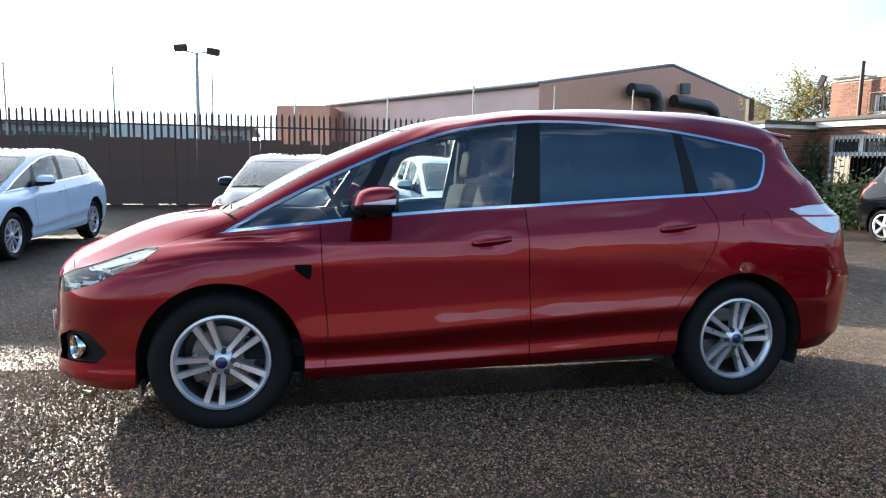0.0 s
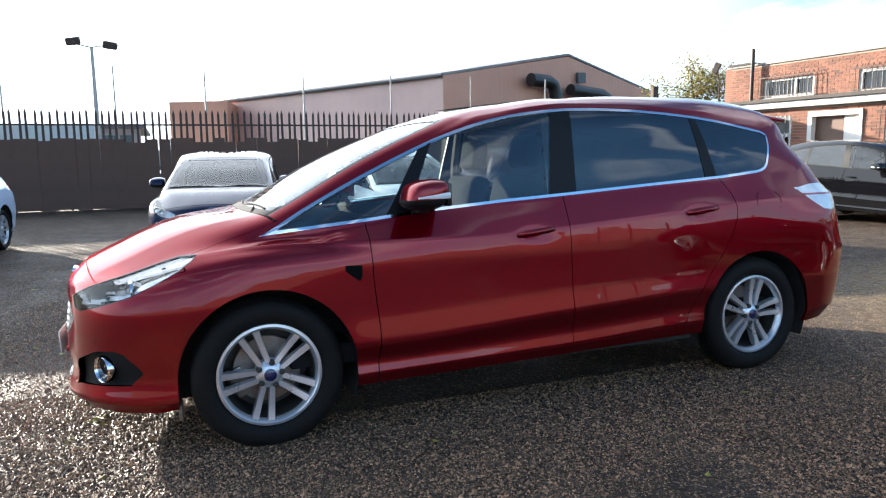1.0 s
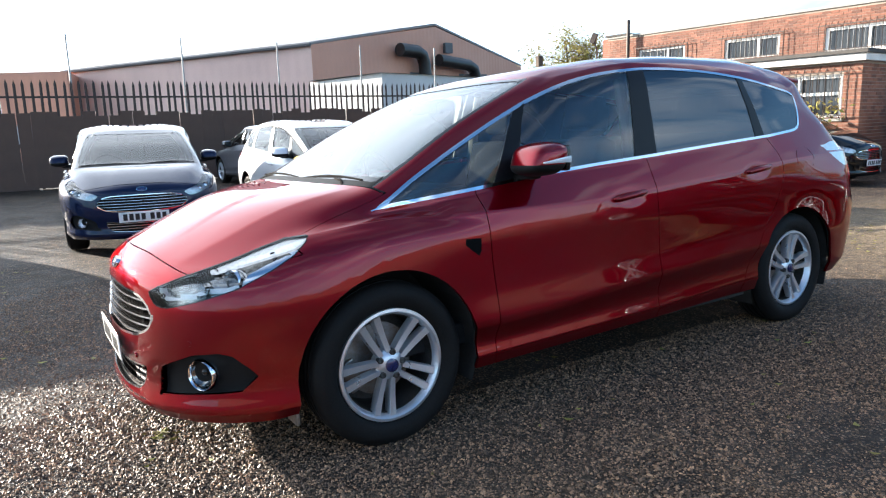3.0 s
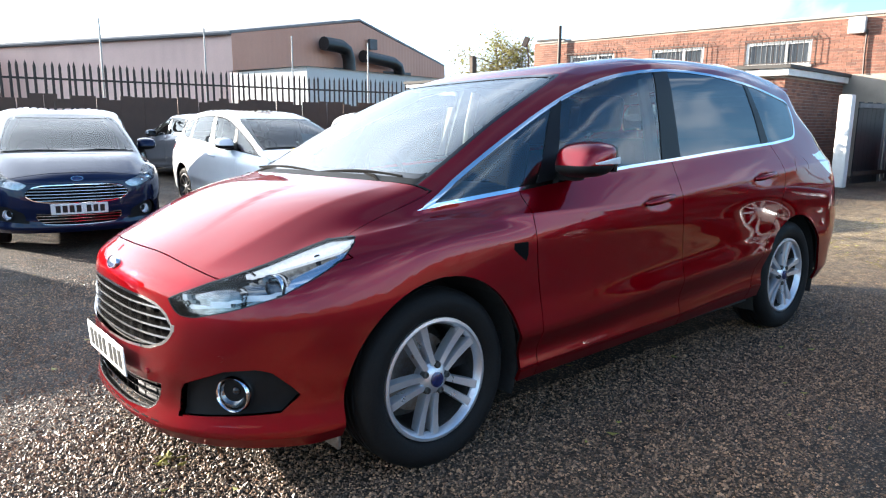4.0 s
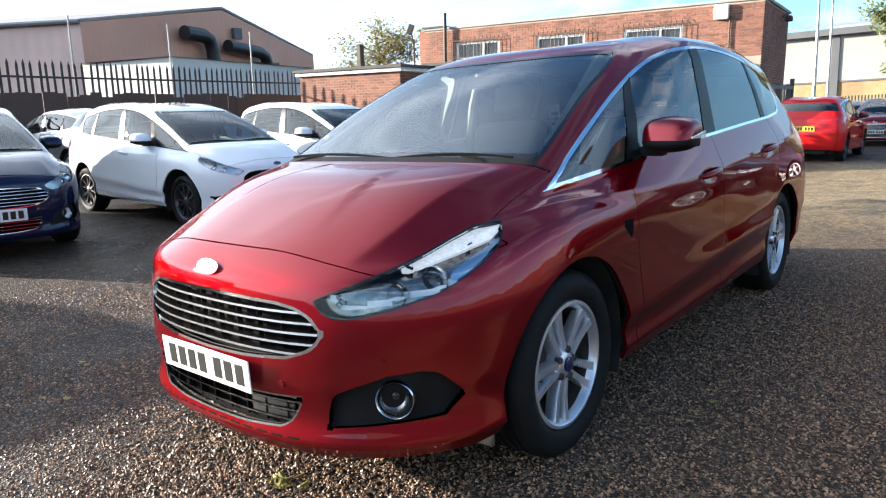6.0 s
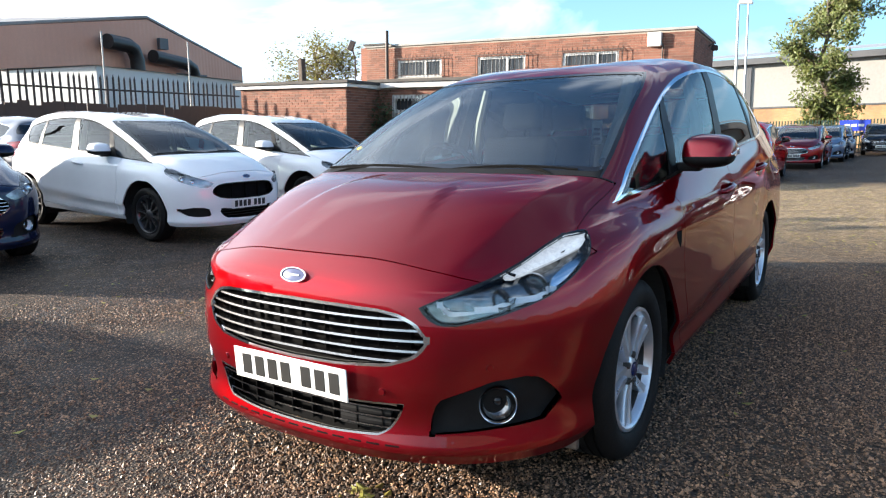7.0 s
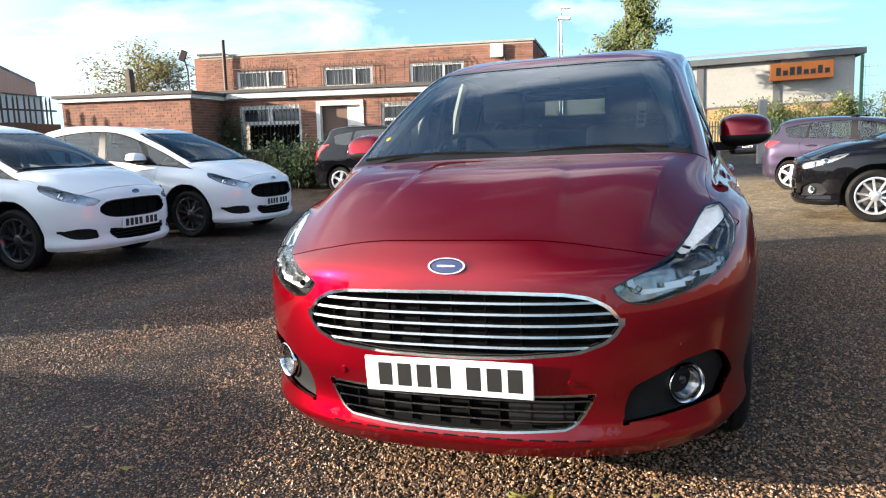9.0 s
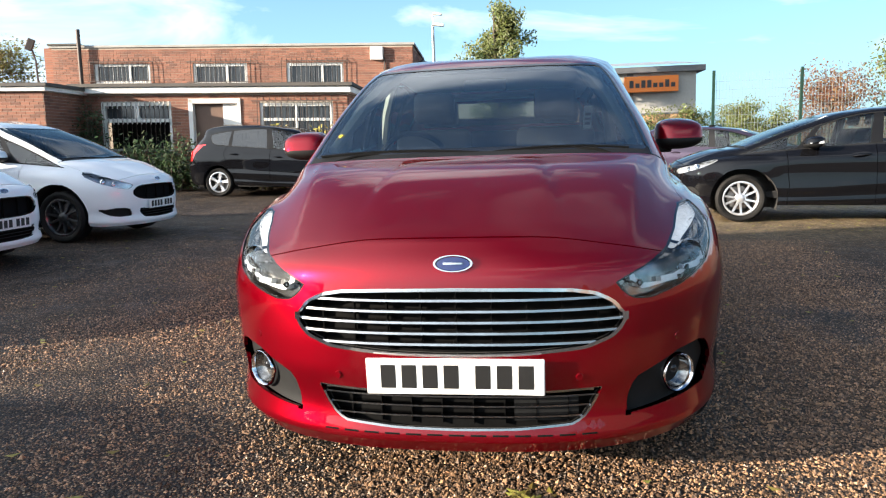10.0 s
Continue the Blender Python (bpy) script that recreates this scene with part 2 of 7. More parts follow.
PLATEWHITE = mat("plate_white", (0.80, 0.80, 0.77), 0.3, 0.0, (0.74, 0.74, 0.71), 12, 160)
PLATEYELLOW = mat("plate_yellow", (0.78, 0.55, 0.05), 0.3, 0.0, (0.7, 0.49, 0.04), 12, 160)
BARCHROME = mat("grille_chrome", (0.44, 0.44, 0.45), 0.22, 1.0, (0.32, 0.32, 0.33), 9, 80, rough_var=0.06)
DARKCHROME = mat("dark_chrome", (0.30, 0.30, 0.31), 0.14, 1.0, (0.2, 0.2, 0.21), 9, 80, rough_var=0.06)
WIPER = mat("wiper_rubber", (0.004, 0.004, 0.004), 0.9, 0.0, (0.007, 0.007, 0.007), 20, 120, spec=0.05)
INK = mat("plate_ink", (0.012, 0.012, 0.012), 0.45)
BADGE = mat("badge_blue", (0.01, 0.02, 0.10), 0.18, 0.2, coat=1.0)
SEAT = mat("seat_cloth", (0.010, 0.010, 0.011), 0.95, 0.0, (0.007, 0.007, 0.008), 20, 260, bump=0.0008, spec=0.08)
TRIM = mat("pale_interior_trim", (0.50, 0.49, 0.45), 0.75, 0.0, (0.46, 0.44, 0.4), 12, 200)
DASH = mat("dashboard_plastic", (0.012, 0.012, 0.013), 0.8, 0.0, (0.022, 0.022, 0.023), 20, 300, bump=0.0005, spec=0.12)
DAYLIGHTLAMP = mat("daytime_lamp", (0.80, 0.82, 0.83), 0.15, 0.5, (0.42, 0.44, 0.46), 60, 160, coat=1.0, bump=0.004, bump_scale=70)
DAYLIGHTLAMP.node_tree.nodes["Principled BSDF"].inputs["Emission Color"].default_value = (0.95, 0.98, 1.0, 1)
DAYLIGHTLAMP.node_tree.nodes["Principled BSDF"].inputs["Emission Strength"].default_value = 0.13

# ---- small mesh tools ----
def part(name, bm, material, parent=None, label="", smooth=True, kind=""):
    """Links a bmesh as one mesh object under a thing or a part."""
    me = bpy.data.meshes.new(name)
    bm.to_mesh(me)
    bm.free()
    me.materials.append(material)
    if smooth:
        me.shade_smooth()
        if smooth != "all":
            me.set_sharp_from_angle(angle=radians(38))
    ob = new(name, me)
    if parent:
        ob.parent = parent
    return tagged(ob, label, kind=kind)


def box(bm, lo, hi, m=None):
    """A box from corner to corner."""
    vs = [bm.verts.new((x, y, z)) for x in (lo[0], hi[0]) for y in (lo[1], hi[1]) for z in (lo[2], hi[2])]
    for f in ((0, 1, 3, 2), (4, 6, 7, 5), (0, 4, 5, 1), (2, 3, 7, 6), (0, 2, 6, 4), (1, 5, 7, 3)):
        bm.faces.new([vs[i] for i in f])
    if m is not None:
        for v in vs:
            v.co = m @ v.co
    return vs


def rbox(lo, hi, r=0.01, seg=2, m=None):
    """A bmesh of one box with rounded edges."""
    bm = bmesh.new()
    box(bm, lo, hi)
    bmesh.ops.bevel(bm, geom=bm.edges[:], offset=r, segments=seg, profile=0.6, affect="EDGES")
    if m is not None:
        bm.transform(m)
    return bm


def revolve(bm, profile, n, axis="y", close=False):
    """Turns (radius, along) points round an axis."""
    rows = []
    for i in range(n):
        a = 2 * math.pi * i / n
        c, s = math.cos(a), math.sin(a)
        rows.append([bm.verts.new((r * c, h, r * s) if axis == "y" else (r * c, r * s, h)) for r, h in profile])
    k = len(profile)
    for i in range(n):
        a, b = rows[i], rows[(i + 1) % n]
        for j in range(k if close else k - 1):
            q = [a[j], b[j], b[(j + 1) % k], a[(j + 1) % k]]
            bm.faces.new(q)
    bmesh.ops.recalc_face_normals(bm, faces=bm.faces[:])


def tube(bm, pts, r, n=8, cap=True):
    """A round bar along points; r a number or one for each point."""
    rs = r if hasattr(r, "__len__") else [r] * len(pts)
    rows, pts = [], [Vector(p) for p in pts]
    for i, p in enumerate(pts):
        d = (pts[min(i + 1, len(pts) - 1)] - pts[max(i - 1, 0)]).normalized()
        a = d.orthogonal().normalized() if i == 0 else (prev - d * prev.dot(d)).normalized()
        prev = a
        b = d.cross(a)
        rows.append([bm.verts.new(p + rs[i] * (a * math.cos(t) + b * math.sin(t))) for t in (2 * math.pi * k / n for k in range(n))])
    for a, b in zip(rows, rows[1:]):
        for k in range(n):
            bm.faces.new((a[k], a[(k + 1) % n], b[(k + 1) % n], b[k]))
    if cap:
        bm.faces.new(rows[0][::-1])
        bm.faces.new(rows[-1])


def curve(knots, x):
    """A smooth monotone curve through (x, value) knots."""
    k = np.array(knots, float)
    if len(k) == 1:
        return np.full(np.shape(x), k[0, 1])
    h = np.diff(k[:, 0])
    d = np.diff(k[:, 1]) / h
    m = np.r_[d[0], np.where(d[:-1] * d[1:] > 0, 2 * d[:-1] * d[1:] / np.where(d[:-1] + d[1:] == 0, 1, d[:-1] + d[1:]), 0), d[-1]]
    x = np.asarray(x, float)
    i = np.clip(np.searchsorted(k[:, 0], x) - 1, 0, len(h) - 1)
    t = np.clip((x - k[i, 0]) / h[i], 0, 1)
    return (1 + 2 * t) * (1 - t) ** 2 * k[i, 1] + t * (1 - t) ** 2 * h[i] * m[i] + t * t * (3 - 2 * t) * k[i + 1, 1] + t * t * (t - 1) * h[i] * m[i + 1]


def outline(poly, p):
    """Signed distance of points p (n, 2) to a closed polygon: negative inside."""
    a = np.array(poly, float)
    b = np.roll(a, -1, 0)
    best, odd = np.full(len(p), 9.0), np.zeros(len(p), bool)
    for (ax, ay), (bx, by) in zip(a, b):
        ex, ey = bx - ax, by - ay
        t = np.clip(((p[:, 0] - ax) * ex + (p[:, 1] - ay) * ey) / (ex * ex + ey * ey + 1e-12), 0, 1)
        best = np.minimum(best, np.hypot(p[:, 0] - ax - t * ex, p[:, 1] - ay - t * ey))
        cross = (ay > p[:, 1]) != (by > p[:, 1])
        with np.errstate(divide="ignore", invalid="ignore"):
            odd ^= cross & (p[:, 0] < ax + (p[:, 1] - ay) * ex / (ey if ey else 1e-12))
    return np.where(odd, -best, best)


# ---- the car body: rings from sill to roof, front centre round the side to rear centre ----
# each ring: front x, front corner length, corner power, rear x, rear corner length, power, half widths along x, heights along x, sharpness
RINGS = [
    (-0.885, 0.95, 2.7, 3.78, 0.6, 2.6, [(-0.9, 0.885), (0, 0.885), (0.4, 0.900), (2.4, 0.900), (2.9, 0.89)], [(-0.885, 0.198), (-0.5, 0.2), (-0.38, 0.215), (0.4, 0.235), (1.5, 0.255), (2.4, 0.275), (3.2, 0.26), (3.78, 0.30)], 0),
    (-0.920, 0.95, 2.7, 3.83, 0.6, 2.6, [(-0.9, 0.906), (0, 0.91), (0.4, 0.923), (2.4, 0.923), (3, 0.918)], [(-0.920, 0.245), (-0.55, 0.25), (-0.35, 0.26), (0.4, 0.285), (1.55, 0.308), (2.4, 0.342), (3.2, 0.33), (3.83, 0.37)], 0.9),
    (-0.902, 0.95, 2.7, 3.85, 0.6, 2.6, [(-0.9, 0.898), (0, 0.905), (0.5, 0.912), (2.4, 0.914), (2.9, 0.922), (3.8, 0.926)], [(-0.902, 0.33), (-0.3, 0.36), (0.5, 0.355), (1.5, 0.39), (2.4, 0.43), (3.2, 0.44), (3.85, 0.47)], 0),
    (-0.912, 0.95, 2.7, 3.86, 0.6, 2.6, [(-0.9, 0.905), (0, 0.92), (0.5, 0.943), (2.4, 0.943), (3.8, 0.937)], [(-0.912, 0.44), (-0.3, 0.44), (0.5, 0.432), (1.5, 0.49), (2.4, 0.535), (3.86, 0.57)], 0.9),
    (-0.908, 0.95, 2.7, 3.852, 0.56, 2.7, [(-0.9, 0.91), (0, 0.93), (0.5, 0.928), (2.4, 0.930), (2.9, 0.936), (3.8, 0.932)], [(-0.908, 0.545), (0, 0.56), (1.5, 0.60), (3.0, 0.66), (3.885, 0.725)], 0.4),
    (-0.895, 0.95, 2.7, 3.815, 0.54, 2.7, [(-0.9, 0.91), (0, 0.93), (0.5, 0.924), (2.4, 0.929), (2.9, 0.936), (3.8, 0.93)], [(-0.895, 0.66), (0, 0.70), (1.5, 0.72), (2.8, 0.76), (3.80, 0.785)], 0),
    (-0.878, 0.95, 2.7, 3.775, 0.5, 2.8, [(-0.87, 0.88), (-0.4, 0.885), (0, 0.908), (0.5, 0.922), (1.5, 0.926), (2.9, 0.928), (3.7, 0.91)], [(-0.878, 0.755), (-0.6, 0.765), (-0.3, 0.82), (0, 0.85), (0.6, 0.83), (1.5, 0.825), (2.6, 0.90), (3.78, 0.93)], 0),
    (-0.80, 0.70, 2.5, 3.755, 0.46, 2.8, [(-0.8, 0.80), (-0.3, 0.80), (0, 0.835), (0.5, 0.903), (1.0, 0.915), (1.5, 0.918), (2.8, 0.914), (3.4, 0.876)], [(-0.80, 0.832), (-0.72, 0.818), (-0.55, 0.83), (-0.3, 0.895), (0.05, 0.93), (0.5, 0.918), (1.0, 0.912), (1.9, 0.958), (2.4, 0.992), (3.1, 1.035), (3.74, 1.045)], 0.95),
    (-0.42, 0.42, 2.6, 3.68, 0.44, 2.8, [(-0.4, 0.76), (0, 0.79), (0.2, 0.818), (0.6, 0.870), (1.5, 0.890), (2.8, 0.885), (3.4, 0.85)], [(-0.42, 0.992), (-0.3, 0.975), (-0.12, 0.945), (0.1, 0.95), (0.5, 0.965), (1.5, 1.0), (2.6, 1.075), (3.66, 1.11)], 0),
    (-0.04, 0.22, 3.0, 3.585, 0.42, 3.0, [(-0.04, 0.78), (0.1, 0.79), (0.5, 0.83), (1.5, 0.85), (2.6, 0.85), (3.2, 0.81), (3.5, 0.79)], [(-0.04, 1.068), (0.03, 1.055), (0.09, 1.02), (0.18, 0.985), (0.53, 1.013), (0.86, 1.05), (1.59, 1.098), (2.63, 1.165), (3.0, 1.20), (3.6, 1.24)], 0.6),
    (0.44, 0.2, 3.0, 3.46, 0.4, 3.0, [(0.44, 0.725), (0.64, 0.745), (1.0, 0.775), (1.6, 0.79), (2.6, 0.785), (3.2, 0.735)], [(0.44, 1.325), (0.5, 1.31), (0.56, 1.265), (0.64, 1.235), (0.9, 1.27), (1.5, 1.335), (2.6, 1.36), (3.2, 1.365), (3.52, 1.38)], 0),
    (0.93, 0.2, 3.0, 3.40, 0.28, 3.0, [(0.93, 0.63), (1.13, 0.655), (1.6, 0.695), (2.1, 0.70), (2.6, 0.69), (3.1, 0.665), (3.4, 0.63)], [(0.93, 1.527), (1.0, 1.52), (1.06, 1.505), (1.14, 1.518), (1.43, 1.568), (1.64, 1.588), (2.09, 1.585), (2.51, 1.56), (2.84, 1.525), (3.1, 1.50), (3.44, 1.505)], 0.45),
    (1.02, 0.25, 2.6, 3.42, 0.3, 2.6, [(1.0, 0.54), (1.6, 0.59), (2.6, 0.59), (3.4, 0.54)], [(1.02, 1.557), (1.2, 1.568), (1.6, 1.62), (2.1, 1.637), (2.6, 1.625), (3.1, 1.585), (3.42, 1.535)], 0),
    (1.14, 0.2, 2.2, 3.3, 0.2, 2.2, [(0, 0.0)], [(1.14, 1.582), (1.5, 1.625), (2.1, 1.655), (2.6, 1.645), (3.1, 1.603), (3.3, 1.575)], 0),
]
# outlines on the body: side view (x, z) and front view (y, z)
DAYLIGHT = [(0.0, 0.96), (0.2, 1.08), (0.42, 1.195), (0.64, 1.30), (0.846, 1.391), (1.0, 1.447), (1.148, 1.493), (1.29, 1.525), (1.43, 1.546), (1.64, 1.565), (1.86, 1.569), (2.09, 1.562), (2.3, 1.549), (2.51, 1.53), (2.68, 1.508), (2.84, 1.481), (3.04, 1.446), (3.075, 1.43), (3.085, 1.405), (3.065, 1.345), (3.03, 1.28), (2.995, 1.227), (2.96, 1.202), (2.90, 1.19), (2.63, 1.165), (2.1, 1.132), (1.59, 1.098), (1.2, 1.075), (0.86, 1.048), (0.53, 1.013), (0.25, 0.985)]
GRILLE = [(0.505, 0.603), (0.465, 0.655), (0.41, 0.682), (0.34, 0.694), (0.2, 0.699), (0, 0.701), (-0.2, 0.699), (-0.34, 0.694), (-0.41, 0.682), (-0.465, 0.655), (-0.505, 0.603), (-0.492, 0.575), (-0.46, 0.545), (-0.38, 0.517), (-0.2, 0.503), (0, 0.498), (0.2, 0.503), (0.38, 0.517), (0.46, 0.545), (0.492, 0.575)]
INTAKE = [(0.43, 0.40), (0.405, 0.345), (0.375, 0.305), (0.34, 0.288), (0.18, 0.277), (0, 0.274), (-0.18, 0.277), (-0.34, 0.288), (-0.375, 0.305), (-0.405, 0.345), (-0.43, 0.40), (-0.28, 0.395), (0, 0.393), (0.28, 0.395)]
# (along the corner, z); the corner runs from the grille's end to the wing
HEADLAMP = [(0.022, 0.703), (0.04, 0.668), (0.065, 0.65), (0.11, 0.648), (0.216, 0.672), (0.389, 0.719), (0.515, 0.777), (0.60, 0.825), (0.645, 0.87), (0.655, 0.897), (0.56, 0.887), (0.478, 0.862), (0.352, 0.819), (0.167, 0.765), (0.07, 0.728)]
DAYLAMP = [(0.28, 0.783), (0.45, 0.820), (0.595, 0.855), (0.636, 0.876), (0.648, 0.892), (0.56, 0.883), (0.478, 0.858), (0.352, 0.815), (0.29, 0.796)]
CRESCENT = [(0.40, 0.735), (0.47, 0.765), (0.54, 0.802), (0.61, 0.845), (0.625, 0.858), (0.57, 0.838), (0.49, 0.808), (0.43, 0.778)]
GUIDE = [(0.060, 0.716), (0.072, 0.722), (0.10, 0.690), (0.20, 0.703), (0.29, 0.728), (0.34, 0.727), (0.42, 0.752), (0.43, 0.742), (0.34, 0.713), (0.29, 0.713), (0.20, 0.689), (0.095, 0.675)]
CHAMBER = [(0.05, 0.682), (0.075, 0.662), (0.12, 0.660), (0.23, 0.686), (0.29, 0.71), (0.27, 0.762), (0.17, 0.748), (0.09, 0.722)]
FOGPOCKET = [(0.039, 0.305), (0.045, 0.36), (0.055, 0.415), (0.10, 0.438), (0.201, 0.477), (0.30, 0.485), (0.351, 0.475), (0.41, 0.425), (0.444, 0.389), (0.374, 0.329), (0.196, 0.318)]
TALLTAIL = [(3.22, 1.2), (3.45, 1.2), (3.78, 1.02), (3.85, 0.8), (3.55, 0.82), (3.44, 1.0)]
FOGSLOT = [(0.055, 0.318), (0.072, 0.40), (0.11, 0.420), (0.24, 0.425), (0.45, 0.395), (0.40, 0.365), (0.31, 0.328), (0.2, 0.312)]
TAILLAMP = [(3.17, 1.09), (3.3, 1.113), (3.7, 1.125), (3.85, 1.12), (3.85, 1.02), (3.62, 1.0), (3.46, 0.95), (3.37, 0.962), (3.27, 1.02)]
VENT = [(0.340, 0.802), (0.436, 0.824), (0.434, 0.736), (0.420, 0.734)]
DOOR_FRONT = [(0.2, 0.50), (0.30, 0.50), (0.47, 0.511), (0.73, 0.49), (1.02, 0.478)]
DOOR_REAR = [(0.2, 2.28), (0.33, 2.31), (0.56, 2.43), (0.73, 2.56), (0.87, 2.64), (0.97, 2.672), (1.05, 2.66), (1.154, 2.60), (1.3, 2.52), (1.5, 2.49)]
NOSE_X = [(0.2, -0.885), (0.245, -0.920), (0.33, -0.902), (0.44, -0.912), (0.545, -0.908), (0.66, -0.895), (0.755, -0.878), (0.832, -0.80)]


def nose(y, z):
    """x of the front face at a place across and up."""
    w = 0.905
    s = (1 - np.clip(np.abs(y) / w, 0, 0.999) ** 2.7) ** (1 / 2.7)
    return curve(NOSE_X, z) + 0.95 * (1 - s)


def corner(p):
    """Along the front corner and up, for points (n, 3)."""
    return np.stack([(p[:, 0] + 0.87) * 0.897 + (np.abs(p[:, 1]) - 0.5) * 0.441, p[:, 2]], 1)


class Skin:
    """The body's surface as polygons: H the base car's places, V the car's own, N normals, A (u round, v up)."""

    def __init__(self, warp, nf, ns, nr, sub):
        rows, us = [], np.r_[np.linspace(0, 1, nf + 1), 1 + np.linspace(0, 1, ns + 1)[1:], 2 + np.linspace(0, 1, nr + 1)[1:]]
        for xf, lf, pf, xr, lr, pr, wk, zk, _ in RINGS:
            a, b = np.linspace(0, math.pi / 2, nf + 1), np.linspace(math.pi / 2, 0, nr + 1)[1:]
            x = np.r_[xf + lf * (1 - np.cos(a).clip(0) ** (2 / pf)), np.linspace(xf + lf, xr - lr, ns + 1)[1:], xr - lr * (1 - np.cos(b).clip(0) ** (2 / pr))]
            y = np.r_[np.sin(a).clip(0) ** (2 / pf), np.ones(ns), np.sin(b).clip(0) ** (2 / pr)] * curve(wk, x)
            rows.append(np.stack([x, -y, curve(zk, x)], 1))
        P = np.array(rows)
        d = np.linalg.norm(np.diff(P, axis=0), axis=2, keepdims=True) + 1e-6
        way = np.diff(P, axis=0) / d
        tin, tout = np.empty_like(P), np.empty_like(P)
        tin[0] = tout[0] = way[0]
        tin[-1] = tout[-1] = way[-1]
        for i in range(1, len(P) - 1):
            m = (way[i - 1] * d[i] + way[i] * d[i - 1]) / (d[i] + d[i - 1])
            s = RINGS[i][8]
            tin[i], tout[i] = (1 - s) * m + s * way[i - 1], (1 - s) * m + s * way[i]
        grid, vs = [], []
        for i in range(len(P) - 1):
            for k in range(sub):
                t = k / sub
                grid.append((1 + 2 * t) * (1 - t) ** 2 * P[i] + t * (1 - t) ** 2 * d[i] * tout[i] + t * t * (3 - 2 * t) * P[i + 1] + t * t * (t - 1) * d[i] * tin[i + 1])
                vs.append(i + t)
        grid.append(P[-1])
        vs.append(len(P) - 1.0)
        G = np.array(grid)
        G = np.concatenate([G, G[:, -2:0:-1] * (1, -1, 1)], 1)
        # two raised folds run forward over the bonnet and part towards the lamps
        fold = curve([(-0.8, 0.36), (-0.4, 0.28), (-0.05, 0.22)], G[..., 0])
        on = np.clip((np.array(vs)[:, None] - 7.2) / 0.9, 0, 1) * np.clip((8.95 - np.array(vs)[:, None]) / 0.7, 0, 1)
        t = np.clip((fold + 0.011 - np.abs(G[..., 1])) / 0.022, 0, 1)
        G[..., 2] += 0.0075 * on * t * t * (3 - 2 * t)
        # the bonnet's flat top breaks into its flanks along a fold from lamp to pillar
        edge = curve([(-0.85, 0.50), (-0.6, 0.555), (-0.3, 0.60), (0.05, 0.655)], G[..., 0])
        on = np.clip((np.array(vs)[:, None] - 6.3) / 0.9, 0, 1) * np.clip((9.0 - np.array(vs)[:, None]) / 0.5, 0, 1) * (G[..., 0] < 0.3)
        t = np.clip((edge + 0.13 - np.abs(G[..., 1])) / 0.13, 0, 1)
        G[..., 2] += on * (0.017 * t * t - 0.009)
        # hollows behind the door handles
        for hx, hz in ((1.34, 0.912), (2.41, 0.979)):
            d = ((G[..., 0] - hx) / 0.09) ** 2 + ((G[..., 2] - hz) / 0.028) ** 2
            G[..., 1] -= np.sign(G[..., 1]) * 0.008 * np.exp(-d * d * 0.7) * (np.abs(G[..., 1]) > 0.6)
        U = np.r_[us, us[-2:0:-1]]
        R, M = G.shape[:2]
        W = warp(G.reshape(-1, 3)).reshape(R, M, 3)
        du = np.roll(W, -1, 1) - np.roll(W, 1, 1)
        dv = np.gradient(W, axis=0)
        n = np.cross(dv, du)
        n /= np.linalg.norm(n, axis=2, keepdims=True) + 1e-9
        n[-1] = (0, 0, 1)
        mid = W.reshape(-1, 3).mean(0)
        if ((W - mid) * n).sum() < 0:
            n = -n
            n[-1] = (0, 0, 1)
        self.H, self.V, self.N = G.reshape(-1, 3), W.reshape(-1, 3), n.reshape(-1, 3)
        self.A = np.stack([np.tile(U, (R, 1)), np.tile(np.array(vs)[:, None], (1, M))], 2).reshape(-1, 2)
        self.F = []
        for i in range(R - 1):
            for j in range(M):
                k = (j + 1) % M
                self.F.append((i * M + j, i * M + k, (i + 1) * M + k, (i + 1) * M + j))
        q = self.F[M * 3 + nf // 2]
        c = np.cross(self.V[q[1]] - self.V[q[0]], self.V[q[3]] - self.V[q[0]])
        if c @ self.N[q[0]] < 0:
            self.F = [f[::-1] for f in self.F]

    def cut(self, f, keep=None):
        """Splits the polygons along f = 0, where keep (a value for each place) allows it."""
        f = np.where(np.abs(f) < 1e-5, 0.0, f)
        vals, ok = f.tolist(), None if keep is None else keep.tolist()
        made, pairs, ts, out, n0 = {}, [], [], [], len(self.H)
        for q in self.F:
            w = [vals[i] for i in q]
            if min(w) >= 0 or max(w) <= 0 or (ok and not all(ok[i] for i in q)):
                out.append(q)
                continue
            a, b = [], []
            for k, i in enumerate(q):
                j, fi, fj = q[k - len(q) + 1], w[k], w[k - len(q) + 1]
                if fi >= 0:
                    a.append(i)
                if fi <= 0:
                    b.append(i)
                if fi * fj < 0:
                    key = (i, j) if i < j else (j, i)
                    if key not in made:
                        made[key] = n0 + len(pairs)
                        pairs.append((i, j))
                        ts.append(fi / (fi - fj))
                    a.append(made[key])
                    b.append(made[key])
            out += [tuple(p) for p in (a, b) if len(p) > 2]
        self.F = out
        if pairs:
            i, j = np.array(pairs).T
            t = np.array(ts)[:, None]
            self.H, self.V, self.N, self.A = (np.concatenate([v, v[i] * (1 - t) + v[j] * t]) for v in (self.H, self.V, self.N, self.A))

    def centres(self):
        return np.array([self.H[list(q)].mean(0) for q in self.F]), np.array([self.A[list(q)].mean(0) for q in self.F])

